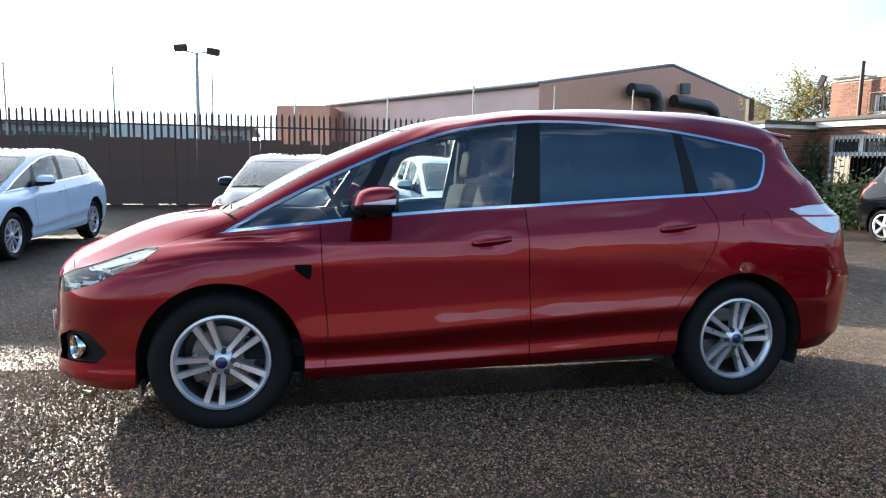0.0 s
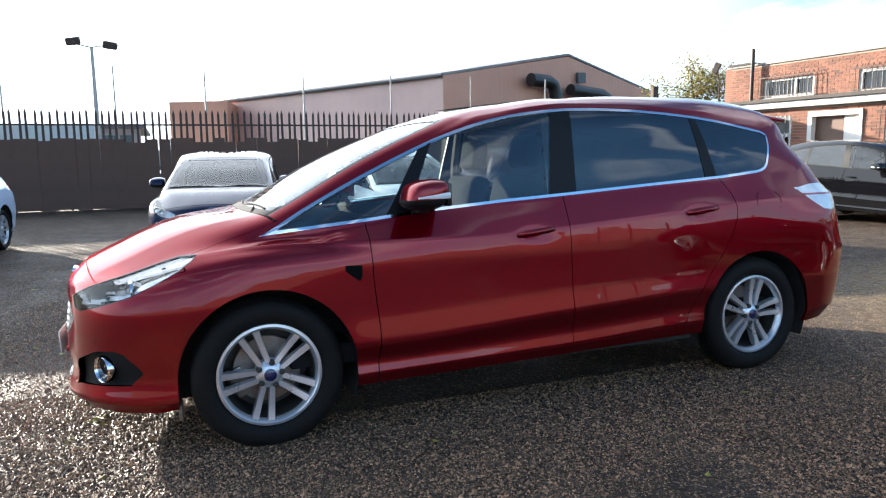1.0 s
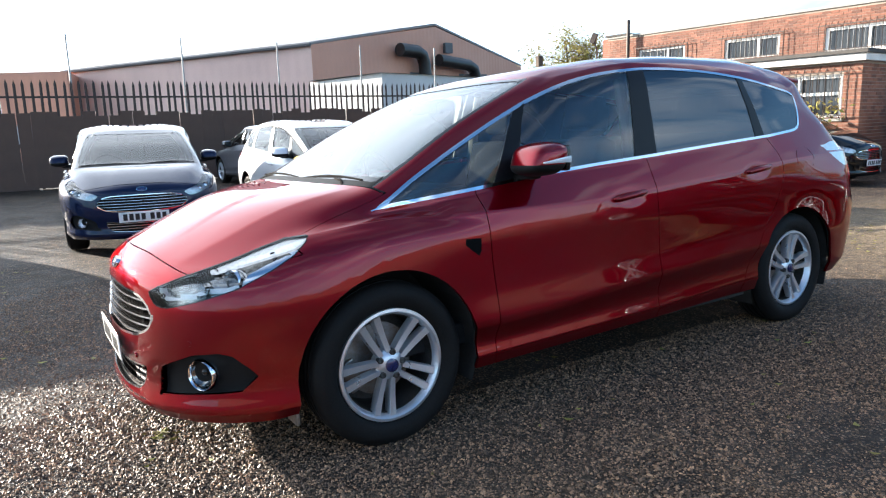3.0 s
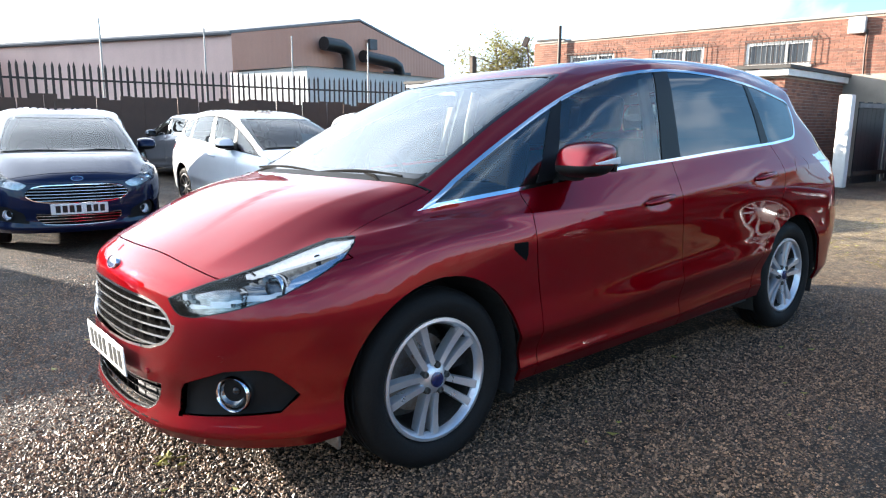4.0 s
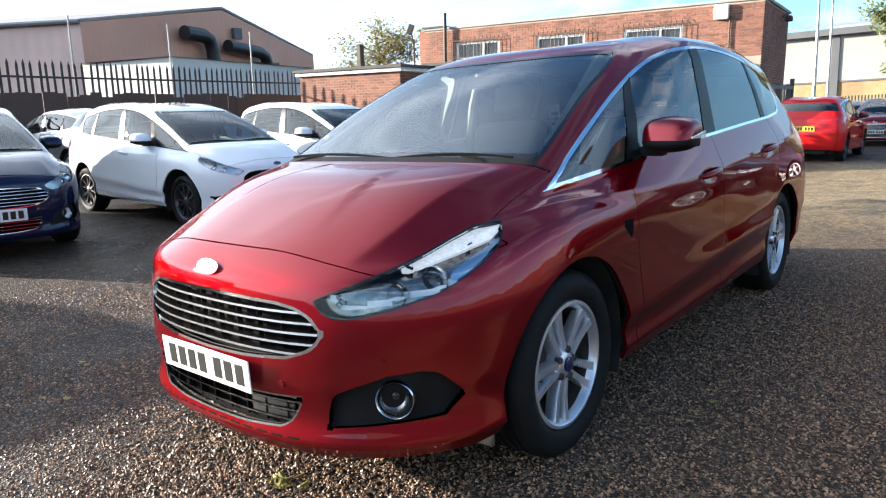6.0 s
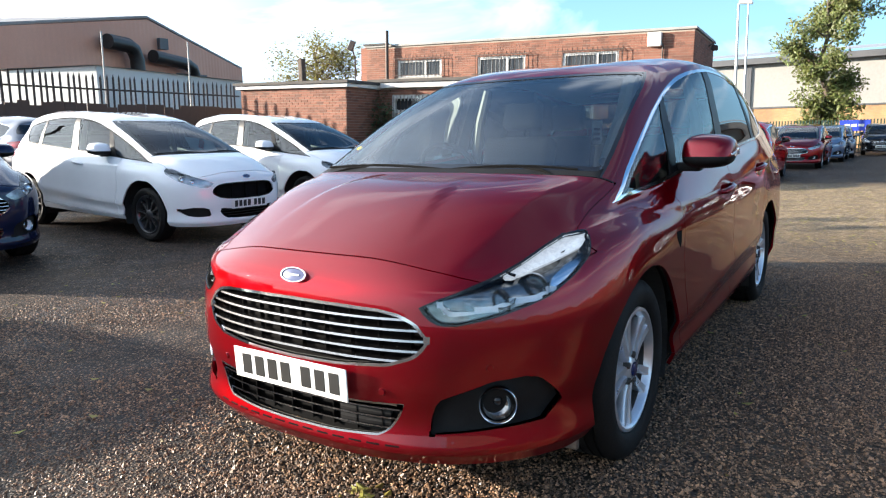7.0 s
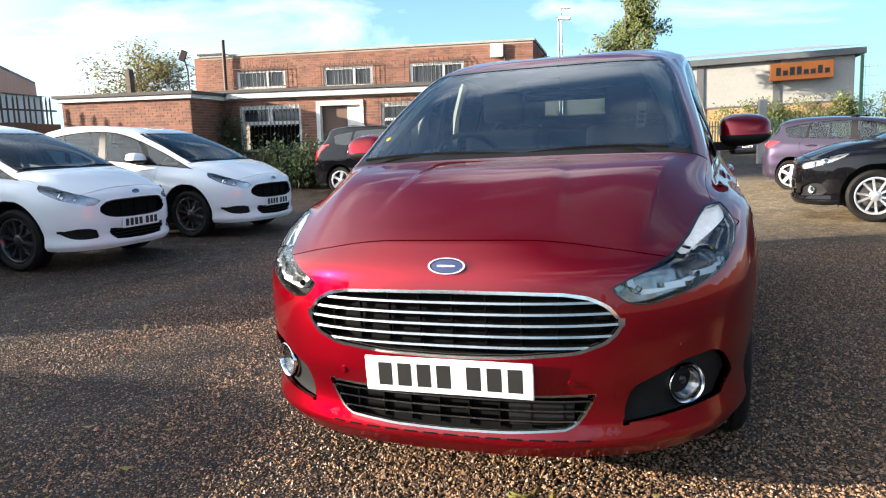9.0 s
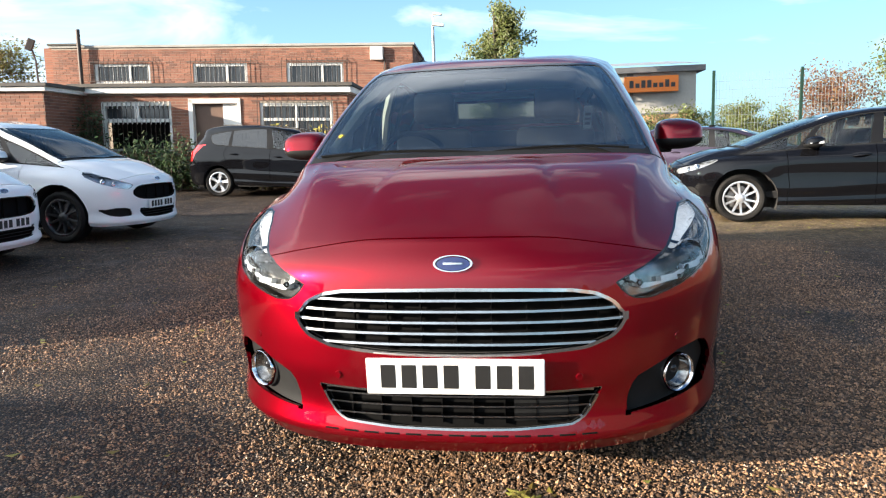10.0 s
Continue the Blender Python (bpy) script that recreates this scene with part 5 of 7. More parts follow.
    l.new(ranged(n, l, fine.outputs["Fac"], 0.3, 0.7, 0.0, 0.15), hgt.inputs[2])
    bp = node(n, l, "ShaderNodeBump", Height=hgt.outputs[0], Strength=1.0, Distance=0.013)
    bp2 = node(n, l, "ShaderNodeBump", Height=mid.outputs["Fac"], Strength=0.8, Distance=0.014)
    l.new(bp.outputs[0], bp2.inputs["Normal"])
    l.new(bp2.outputs[0], b.inputs["Normal"])
    return m


def brick_material(name, across="y", a=(0.36, 0.12, 0.06), c=(0.25, 0.085, 0.05)):
    m = bpy.data.materials.new(name)
    m.use_nodes = True
    n, l = m.node_tree.nodes, m.node_tree.links
    b = n["Principled BSDF"]
    co = n.new("ShaderNodeTexCoord").outputs["Object"]
    sep = n.new("ShaderNodeSeparateXYZ")
    l.new(co, sep.inputs[0])
    com = n.new("ShaderNodeCombineXYZ")
    l.new(sep.outputs["Y" if across == "y" else "X"], com.inputs[0])
    l.new(sep.outputs["Z"], com.inputs[1])
    br = node(n, l, "ShaderNodeTexBrick", Vector=com.outputs[0], Scale=1.0)
    br.inputs["Brick Width"].default_value, br.inputs["Row Height"].default_value, br.inputs["Mortar Size"].default_value = 0.225, 0.075, 0.006
    br.inputs["Color1"].default_value, br.inputs["Color2"].default_value = (*a, 1), (*c, 1)
    br.inputs["Mortar"].default_value = (0.30, 0.25, 0.20, 1)
    st = node(n, l, "ShaderNodeTexNoise", Vector=co, Scale=0.9, Detail=6.0)
    fi = node(n, l, "ShaderNodeTexNoise", Vector=co, Scale=45.0, Detail=4.0)
    col = mix_rgb(n, l, ranged(n, l, st.outputs["Fac"], 0.4, 0.75, 0.0, 0.55), br.outputs["Color"], (0.17, 0.085, 0.06))
    col = mix_rgb(n, l, ranged(n, l, fi.outputs["Fac"], 0.45, 0.8, 0.0, 0.4), col, (0.42, 0.19, 0.11))
    l.new(col, b.inputs["Base Color"])
    b.inputs["Roughness"].default_value = 0.88
    bp = node(n, l, "ShaderNodeBump", Height=br.outputs["Fac"], Strength=1.0, Distance=0.008)
    bp.invert = True
    l.new(bp.outputs[0], b.inputs["Normal"])
    return m


def ribbed_material(name, color, second, pitch=0.25):
    """Profiled metal sheet, ribs upright along the wall."""
    m = mat(name, color, 0.55, 0.1, second, 0.35, 9.0, rough_var=0.12)
    n, l = m.node_tree.nodes, m.node_tree.links
    w = n.new("ShaderNodeTexWave")
    w.inputs["Scale"].default_value = 0.314 / pitch / 2
    l.new(n["Texture Coordinate"].outputs["Object"], w.inputs["Vector"])
    bp = node(n, l, "ShaderNodeBump", Height=w.outputs["Fac"], Strength=0.5, Distance=0.03)
    l.new(bp.outputs[0], n["Principled BSDF"].inputs["Normal"])
    return m


def brick_piece_material():
    """Each brick takes its own tone, by island and by object."""
    m = mat("weathered_brick", (0.25, 0.105, 0.064), 0.88, 0.0, (0.17, 0.074, 0.05), 1.1, 60, bump=0.0015)
    n, l = m.node_tree.nodes, m.node_tree.links
    p = n["Principled BSDF"]
    geo, info = n.new("ShaderNodeNewGeometry"), n.new("ShaderNodeObjectInfo")
    k = n.new("ShaderNodeMath")
    l.new(geo.outputs["Random Per Island"], k.inputs[0])
    l.new(info.outputs["Random"], k.inputs[1])
    f = n.new("ShaderNodeMath")
    f.operation = "FRACT"
    l.new(k.outputs[0], f.inputs[0])
    col = p.inputs["Base Color"].links[0].from_socket
    col = mix_rgb(n, l, ranged(n, l, f.outputs[0], 0.72, 1.0, 0.0, 0.5), col, (0.13, 0.065, 0.05))
    h = node(n, l, "ShaderNodeHueSaturation", Color=col)
    l.new(ranged(n, l, f.outputs[0], 0, 1, 1.22, 0.78), h.inputs["Value"])
    l.new(h.outputs[0], p.inputs["Base Color"])
    return m


BRICKS = brick_piece_material()
MORTAR = mat("old_mortar", (0.38, 0.32, 0.26), 0.95, 0.0, (0.24, 0.20, 0.16), 1.3, 60, bump=0.002)
GRAVEL = gravel_material()
BRICK_X = brick_material("red_brick_side", "x")
FENCE = mat("dark_fence_timber", (0.082, 0.046, 0.034), 0.8, 0.0, (0.118, 0.070, 0.048), 2.5, 60, bump=0.002)
PALE = mat("fence_steel", (0.035, 0.026, 0.023), 0.6, 0.3, (0.07, 0.05, 0.042), 6, 60)
WHITEPAINT = mat("white_woodwork", (0.74, 0.73, 0.70), 0.55, 0.0, (0.60, 0.58, 0.54), 3, 50, bump=0.0006)
ROOFFELT = mat("roof_felt", (0.055, 0.05, 0.046), 0.9, 0.0, (0.10, 0.09, 0.08), 2, 40, bump=0.002)
DARKGLASS = mat("building_glass", (0.02, 0.024, 0.028), 0.06, 0.0, (0.04, 0.045, 0.05), 1.2, 9, rough_var=0.03)
IRON = mat("window_bars_iron", (0.045, 0.04, 0.038), 0.6, 0.4, (0.09, 0.06, 0.045), 10, 90)
SHEDBROWN = ribbed_material("brown_profiled_sheet", (0.62, 0.30, 0.195), (0.55, 0.265, 0.175))
SHEDPINK = ribbed_material("faded_profiled_sheet", (0.67, 0.455, 0.39), (0.60, 0.41, 0.35))
SHEDROOF = mat("shed_roof_sheet", (0.20, 0.19, 0.185), 0.6, 0.2, (0.27, 0.25, 0.24), 0.5, 8)
DUCT = mat("black_duct", (0.014, 0.014, 0.015), 0.38, 0.2, (0.03, 0.028, 0.027), 3, 50)
CLADWHITE = mat("pale_cladding", (0.60, 0.60, 0.57), 0.6, 0.0, (0.54, 0.53, 0.50), 0.2, 6)
CLADGREY = mat("grey_trim", (0.085, 0.088, 0.092), 0.55, 0.1, (0.12, 0.12, 0.125), 0.6, 12)
BUFFBRICK = brick_material("buff_brick", "y", (0.52, 0.33, 0.15), (0.44, 0.27, 0.12))
SIGNORANGE = mat("orange_sign", (0.75, 0.20, 0.02), 0.4, 0.0, (0.68, 0.17, 0.02), 0.8, 20)
SIGNDARK = mat("sign_letter_dark", (0.03, 0.025, 0.025), 0.5)
SIGNBLUE = mat("blue_sign", (0.02, 0.05, 0.42), 0.4, 0.0, (0.02, 0.04, 0.36), 1, 20)
GALV = mat("galvanised_steel", (0.38, 0.38, 0.37), 0.45, 0.7, (0.28, 0.28, 0.27), 6, 60)
GREENSTEEL = mat("green_steel", (0.010, 0.035, 0.022), 0.5, 0.2, (0.015, 0.045, 0.03), 6, 60)
CONCRETE = mat("concrete", (0.36, 0.34, 0.31), 0.85, 0.0, (0.26, 0.25, 0.23), 3, 60, bump=0.002)
BARK = mat("bark", (0.12, 0.09, 0.065), 0.9, 0.0, (0.06, 0.045, 0.035), 6, 60, bump=0.006)


def leaf_material(name, a, b):
    m = mat(name, a, 0.5, 0.0, b, 0.8, 12)
    n, l = m.node_tree.nodes, m.node_tree.links
    p = n["Principled BSDF"]
    geo = n.new("ShaderNodeNewGeometry")
    col = p.inputs["Base Color"].links[0].from_socket
    h = node(n, l, "ShaderNodeHueSaturation", Color=col)
    l.new(ranged(n, l, geo.outputs["Random Per Island"], 0, 1, 0.6, 1.5), h.inputs["Value"])
    l.new(ranged(n, l, geo.outputs["Random Per Island"], 0, 1, 0.47, 0.53), h.inputs["Hue"])
    l.new(h.outputs[0], p.inputs["Base Color"])
    tr = n.new("ShaderNodeBsdfTranslucent")
    l.new(h.outputs[0], tr.inputs["Color"])
    mx = n.new("ShaderNodeMixShader")
    mx.inputs[0].default_value = 0.35
    l.new(p.outputs[0], mx.inputs[1])
    l.new(tr.outputs[0], mx.inputs[2])
    l.new(mx.outputs[0], n["Material Output"].inputs["Surface"])
    return m


LEAF_OLIVE = leaf_material("olive_leaves", (0.13, 0.14, 0.035), (0.09, 0.11, 0.03))
LEAF_YELLOW = leaf_material("yellowing_leaves", (0.26, 0.20, 0.045), (0.16, 0.15, 0.04))
LEAF_RED = leaf_material("autumn_red_leaves", (0.19, 0.075, 0.035), (0.12, 0.065, 0.03))
LEAF_DARK = leaf_material("ivy_leaves", (0.05, 0.08, 0.025), (0.035, 0.055, 0.02))

# ground: one sheet to the horizon, finer near the car
bm = bmesh.new()
xs = sorted({*np.linspace(-12, 20, 65).tolist(), -400, -150, -60, -30, -20, 26, 34, 45, 60, 90, 160, 400})
ys = sorted({*np.linspace(-10, 34, 89).tolist(), -400, -150, -60, -40, -25, -16, 45, 60, 90, 160, 400})
grid = []
for x in xs:
    row = []
    for y in ys:
        near = max(0.0, 1 - math.hypot(x - 1, y) / 14)
        row.append(bm.verts.new((x, y, ground_z(x, y) + 0.010 * noise.noise((x * 0.8, y * 0.8, 0)) * (0.5 + near) * (1 if abs(x - 1.4) > 2.9 or abs(y) > 1.6 else 0.25))))
    grid.append(row)
for i in range(len(xs) - 1):
    for j in range(len(ys) - 1):
        bm.faces.new((grid[i][j], grid[i + 1][j], grid[i + 1][j + 1], grid[i][j + 1]))
tagged(part("ground", bm, GRAVEL, smooth="all"), "worn dark tarmac yard strewn with wet gravel", "ground", kind="structure")

# loose stones where the camera passes nearest
gv = np.random.default_rng(11)
n_st = 390000
px = gv.uniform(-2.9, 4.9, n_st)
py = np.where(gv.random(n_st) < 0.66, gv.uniform(-3.3, 0.4, n_st), gv.uniform(-0.2, 3.9, n_st))
clear = (np.abs(py) > 0.6) | (px < -0.1) | (px > 3.0)  # none far under the car
ragged = 0.35 * np.sin(2.3 * px + 1.1 * py) + 0.25 * np.sin(4.1 * py - 1.7 * px)
to_edge = np.minimum(np.minimum(px + 2.9, 4.9 - px), np.minimum(py + 3.3, 3.9 - py)) + ragged * 0.5
clear &= gv.random(n_st) < np.clip(to_edge / 1.1, 0.0, 1.0)  # they thin out towards the bare tarmac
px, py = px[clear], py[clear]
n_st = len(px)
size = gv.gamma(5.0, 0.00078, n_st) + 0.0018
octa = np.array([(1, 0, 0), (0, 1, 0), (-1, 0, 0), (0, -1, 0), (0, 0, 0.85)])
tri = np.array([(0, 1, 4), (1, 2, 4), (2, 3, 4), (3, 0, 4)])
turn_ = gv.uniform(0, 6.283, n_st)
c_, s_ = np.cos(turn_)[:, None], np.sin(turn_)[:, None]
jit = octa[None] * gv.uniform(0.6, 1.3, (n_st, 5, 1)) * size[:, None, None]
jit[:, 4, :2] += gv.uniform(-0.5, 0.5, (n_st, 2)) * size[:, None]
vx, vy = jit[..., 0] * c_ - jit[..., 1] * s_, jit[..., 0] * s_ + jit[..., 1] * c_
pz = TILT_Y * np.maximum(0.0, py - 1.1) + 0.016 * np.minimum(0.0, py + 1.6) + 0.001
verts = np.stack([vx + px[:, None], vy + py[:, None], jit[..., 2] + pz[:, None]], 2).reshape(-1, 3)
faces = (tri[None] + 5 * np.arange(n_st)[:, None, None]).reshape(-1, 3)
me = bpy.data.meshes.new("gravel")
me.from_pydata(verts.tolist(), [], faces.tolist())
STONE = mat("loose_stone", (0.34, 0.195, 0.102), 0.46, 0.0, (0.058, 0.036, 0.024), 30, 200, spec=0.38, rough_var=0.2)
sn, sl = STONE.node_tree.nodes, STONE.node_tree.links
sg = sn.new("ShaderNodeNewGeometry")
sh = sn.new("ShaderNodeHueSaturation")
sl.new(sn["Principled BSDF"].inputs["Base Color"].links[0].from_socket, sh.inputs["Color"])
sp = sn.new("ShaderNodeMath")  # mostly dark stones, a few pale ones
sp.operation = "POWER"
sl.new(sg.outputs["Random Per Island"], sp.inputs[0])
sp.inputs[1].default_value = 1.7
sl.new(ranged(sn, sl, sp.outputs[0], 0, 1, 0.30, 1.85), sh.inputs["Value"])
sl.new(sh.outputs[0], sn["Principled BSDF"].inputs["Base Color"])
me.materials.append(STONE)
tagged(new("gravel", me), "loose brown and grey gravel over tarmac", "gravel", kind="stuff")

# ---- the red car ----
hero = make_car("people_carrier", "ruby red five-door people carrier with chrome window trim on gravel", RED, fine=True)


# ---- the parked cars ----
HATCH_X = [(-0.93, -0.88), (0, 0), (0.93, 1.02), (2.849, 2.648), (3.86, 3.49)]
HATCH_Z = [(0, 0), (0.7, 0.68), (1.05, 0.96), (1.655, 1.47)]
SMALL_X = [(-0.93, -0.80), (0, 0), (0.93, 0.93), (2.849, 2.489), (3.86, 3.17)]
SMALL_Z = [(0, 0), (0.7, 0.67), (1.05, 0.96), (1.655, 1.475)]
hatch = dict(warp_x=HATCH_X, warp_z=HATCH_Z, wide=0.95, radius=0.318, rim_r=0.222)
small = dict(warp_x=SMALL_X, warp_z=SMALL_Z, wide=0.90, radius=0.308, rim_r=0.215)
navy = make_car("hatchback", "dark navy hatchback with chrome grille bars facing the yard", NAVY, stand(0.14, 5.80, 81.8), mirror=NAVY, trim=BLACK, **hatch)
pale_hatch = make_car("hatchback", "pale blue-white five-door hatchback with alloy wheels", BLUEWHITE, stand(-4.04, 5.7, 84), wheels="star5", tint=GLASS_DOOR, **hatch)
white_a = make_car("small_hatchback", "white three-door hatchback with black alloy wheels and grille", WHITE, stand(2.90, 5.38, 90.3), wheels="dark5", doors=3, trim=BLACK, front="black", tint=GLASS_DOOR, **small)
white_b = make_car("small_hatchback", "white three-door hatchback with dark spoked wheels beside another", WHITE, stand(5.28, 5.22, 87.5), wheels="dark5", doors=3, trim=BLACK, front="black", tint=GLASS_DOOR, **small)
black_mpv = make_car("estate_car", "black five-door family car parked along the brick building", BLACKP, stand(12.25, 3.95, 90), wheels="five", trim=BLACK, tall_tail=True, warp_x=[(-0.93, -0.88), (0, 0), (2.849, 2.64), (3.86, 3.5)], warp_z=[(0, 0), (1.655, 1.56)], wide=0.96, radius=0.318, rim_r=0.222)
black_hatch = make_car("hatchback", "glossy black five-door hatchback with star-spoke alloy wheels", BLACKP, stand(7.33, -3.03, -96), wheels="star5", trim=BLACK, tint=GLASS_DOOR, **hatch)
plum = make_car("hatchback", "plum purple hatchback with white five-spoke wheels", PURPLE, stand(11.4, -5.4, 64), wheels="five", trim=BLACK, tint=GLASS_DOOR, **{**small, "warp_z": [(0, 0), (0.7, 0.62), (1.05, 0.90), (1.655, 1.36)], "radius": 0.29, "rim_r": 0.2})
card = part("price_card", rbox((-0.19, -0.004, 0.0), (0.19, 0.004, 0.25), 0.002, 1), PLATEWHITE, white_a, "white price card with a red band behind the windscreen")
card.matrix_local = Matrix.Translation((0.36, -0.32, 0.985)) @ Matrix.Rotation(radians(-90), 4, "Z") @ Matrix.Rotation(radians(-52), 4, "X") @ Matrix.Rotation(radians(14), 4, "Y")
part("red_band", rbox((-0.085, -0.007, 0.02), (-0.02, -0.0035, 0.22), 0.001, 1, pose(0, 0, 0, 0, 22, 0)), LAMPRED, card)
red_small = make_car("small_hatchback", "bright red small hatchback seen from its tailgate", BRIGHTRED, stand(18.4, 1.6, 180), wheels="ten", **small)
silver = make_car("hatchback", "grey hatchback with its tail to the yard by the fence", GREYP, stand(4.35, 15.0, -86), wheels="five", **hatch)
far_red = make_car("hatchback", "dark red hatchback in a far row of parked cars", RED, stand(23.4, 1.1, 0), wheels="five", tint=GLASS_DOOR, **hatch)
far_blue = make_car("hatchback", "steel blue hatchback in a far row of parked cars", BLUEP, stand(28.9, 0.75, 0), wheels="five", tint=GLASS_DOOR, **hatch)

# ---- palisade fence with boards below ----
FENCE_Y = 17.0
fence = tagged(new("fence"), "dark steel palisade fence with solid dark boards below", "fence", kind="structure")
pale_bm = bmesh.new()
w = 0.033
prof = [(-w, 0.0), (-w * 0.4, -0.014), (w * 0.4, -0.014), (w, 0.0)]
lo = [pale_bm.verts.new((x, y, 0.0)) for x, y in prof]
hi = [pale_bm.verts.new((x, y, 2.62)) for x, y in prof]
lob, hib = [pale_bm.verts.new((v.co.x, v.co.y + 0.004, 0.0)) for v in lo], [pale_bm.verts.new((v.co.x, v.co.y + 0.004, 2.62)) for v in hi]
tip = pale_bm.verts.new((0, -0.010, 2.74))
for a, b in zip(range(3), range(1, 4)):
    pale_bm.faces.new((lo[a], lo[b], hi[b], hi[a]))
    pale_bm.faces.new((lob[b], lob[a], hib[a], hib[b]))
    pale_bm.faces.new((hi[a], hi[b], tip))
    pale_bm.faces.new((hib[b], hib[a], tip))
for e in (0, 3):
    pale_bm.faces.new((lo[e], hi[e], hib[e], lob[e]))
bmesh.ops.recalc_face_normals(pale_bm, faces=pale_bm.faces[:])
first_pale = part("pale", pale_bm, PALE, fence, smooth=False)
rng = random.Random(4)
n_pales = 159
for i in range(n_pales):
    x = -15.2 + 0.180 * i
    ob = first_pale if i == 0 else new("pale", first_pale.data)
    ob.parent = fence
    ob.matrix_local = stand(x, FENCE_Y) @ pose(0, 0, rng.uniform(-0.02, 0.02), 0, rng.uniform(-0.8, 0.8), rng.uniform(-4, 4))
for z in (0.5, 2.32):
    bm = bmesh.new()
    box(bm, (-15.4, FENCE_Y + 0.01, z - 0.025), (13.5, FENCE_Y + 0.05, z + 0.025))
    bm.transform(Matrix.Translation((0, 0, ground_z(0, FENCE_Y))))
    part("rail", bm, PALE, fence, smooth=False)
brd = bmesh.new()
box(brd, (-0.150, -0.012, 0.0), (0.150, 0.012, 1.92))
first_board = part("board", brd, FENCE, fence, smooth=False)
for i in range(97):
    ob = first_board if i == 0 else new("board", first_board.data)
    ob.parent = fence
    ob.matrix_local = stand(-15.3 + 0.298 * i, FENCE_Y - 0.06 + rng.uniform(-0.010, 0.010)) @ pose(0, 0, rng.choice((-0.09, -0.04, 0, 0, 0.02, 0.03)), 0, rng.uniform(-0.5, 0.5), rng.uniform(-1.5, 1.5))
pole_bm = bmesh.new()
tube(pole_bm, [(0, 0, 0), (0, 0, 3.92)], [0.028, 0.024], 8)
first_pole = part("pole", pole_bm, GALV)
for i, x in enumerate((-10.2, -7.4, -4.6, -1.9, 0.48, 3.31, 6.07, 8.83, 11.65)):
    ob = first_pole if i == 0 else new("pole", first_pole.data)
    ob.matrix_world = stand(x, FENCE_Y + 0.2)
    tagged(ob, "thin grey steel pole standing behind the fence", "pole", "poles along the fence")


def quad_wall(name, material, parent, a, b, z0, z1, thick=0.25, holes=()):
    """An upright wall from a to b (x, y), with openings (from, to along it, low, high) cut through; its front face runs along a-b."""
    a, b = Vector(a), Vector(b)
    length = (b - a).length
    d = (b - a) / length
    back = Vector((-d.y, d.x)) * thick
    us = sorted({0.0, length, *(h[0] for h in holes), *(h[1] for h in holes)})
    vs = sorted({z0, z1, *(h[2] for h in holes), *(h[3] for h in holes)})
    bm = bmesh.new()

    def p(u, v, k):
        q = a + d * u + back * k
        return bm.verts.new((q.x, q.y, v))

    for u0, u1 in zip(us, us[1:]):
        for v0, v1 in zip(vs, vs[1:]):
            if any(h[0] <= u0 + 1e-6 and u1 <= h[1] + 1e-6 and h[2] <= v0 + 1e-6 and v1 <= h[3] + 1e-6 for h in holes):
                continue
            for k in (0, 1):
                q = [p(u0, v0, k), p(u1, v0, k), p(u1, v1, k), p(u0, v1, k)]
                bm.faces.new(q if k == 0 else q[::-1])
    for u0, u1, v0, v1 in [*holes, (0, length, z0, z1)]:
        for (ua, va), (ub, vb) in (((u0, v0), (u1, v0)), ((u1, v0), (u1, v1)), ((u1, v1), (u0, v1)), ((u0, v1), (u0, v0))):
            bm.faces.new([p(ua, va, 0), p(ub, vb, 0), p(ub, vb, 1), p(ua, va, 1)])
    bmesh.ops.remove_doubles(bm, verts=bm.verts[:], dist=1e-5)
    bmesh.ops.recalc_face_normals(bm, faces=bm.faces[:])
    return part(name, bm, material, parent, smooth=False)


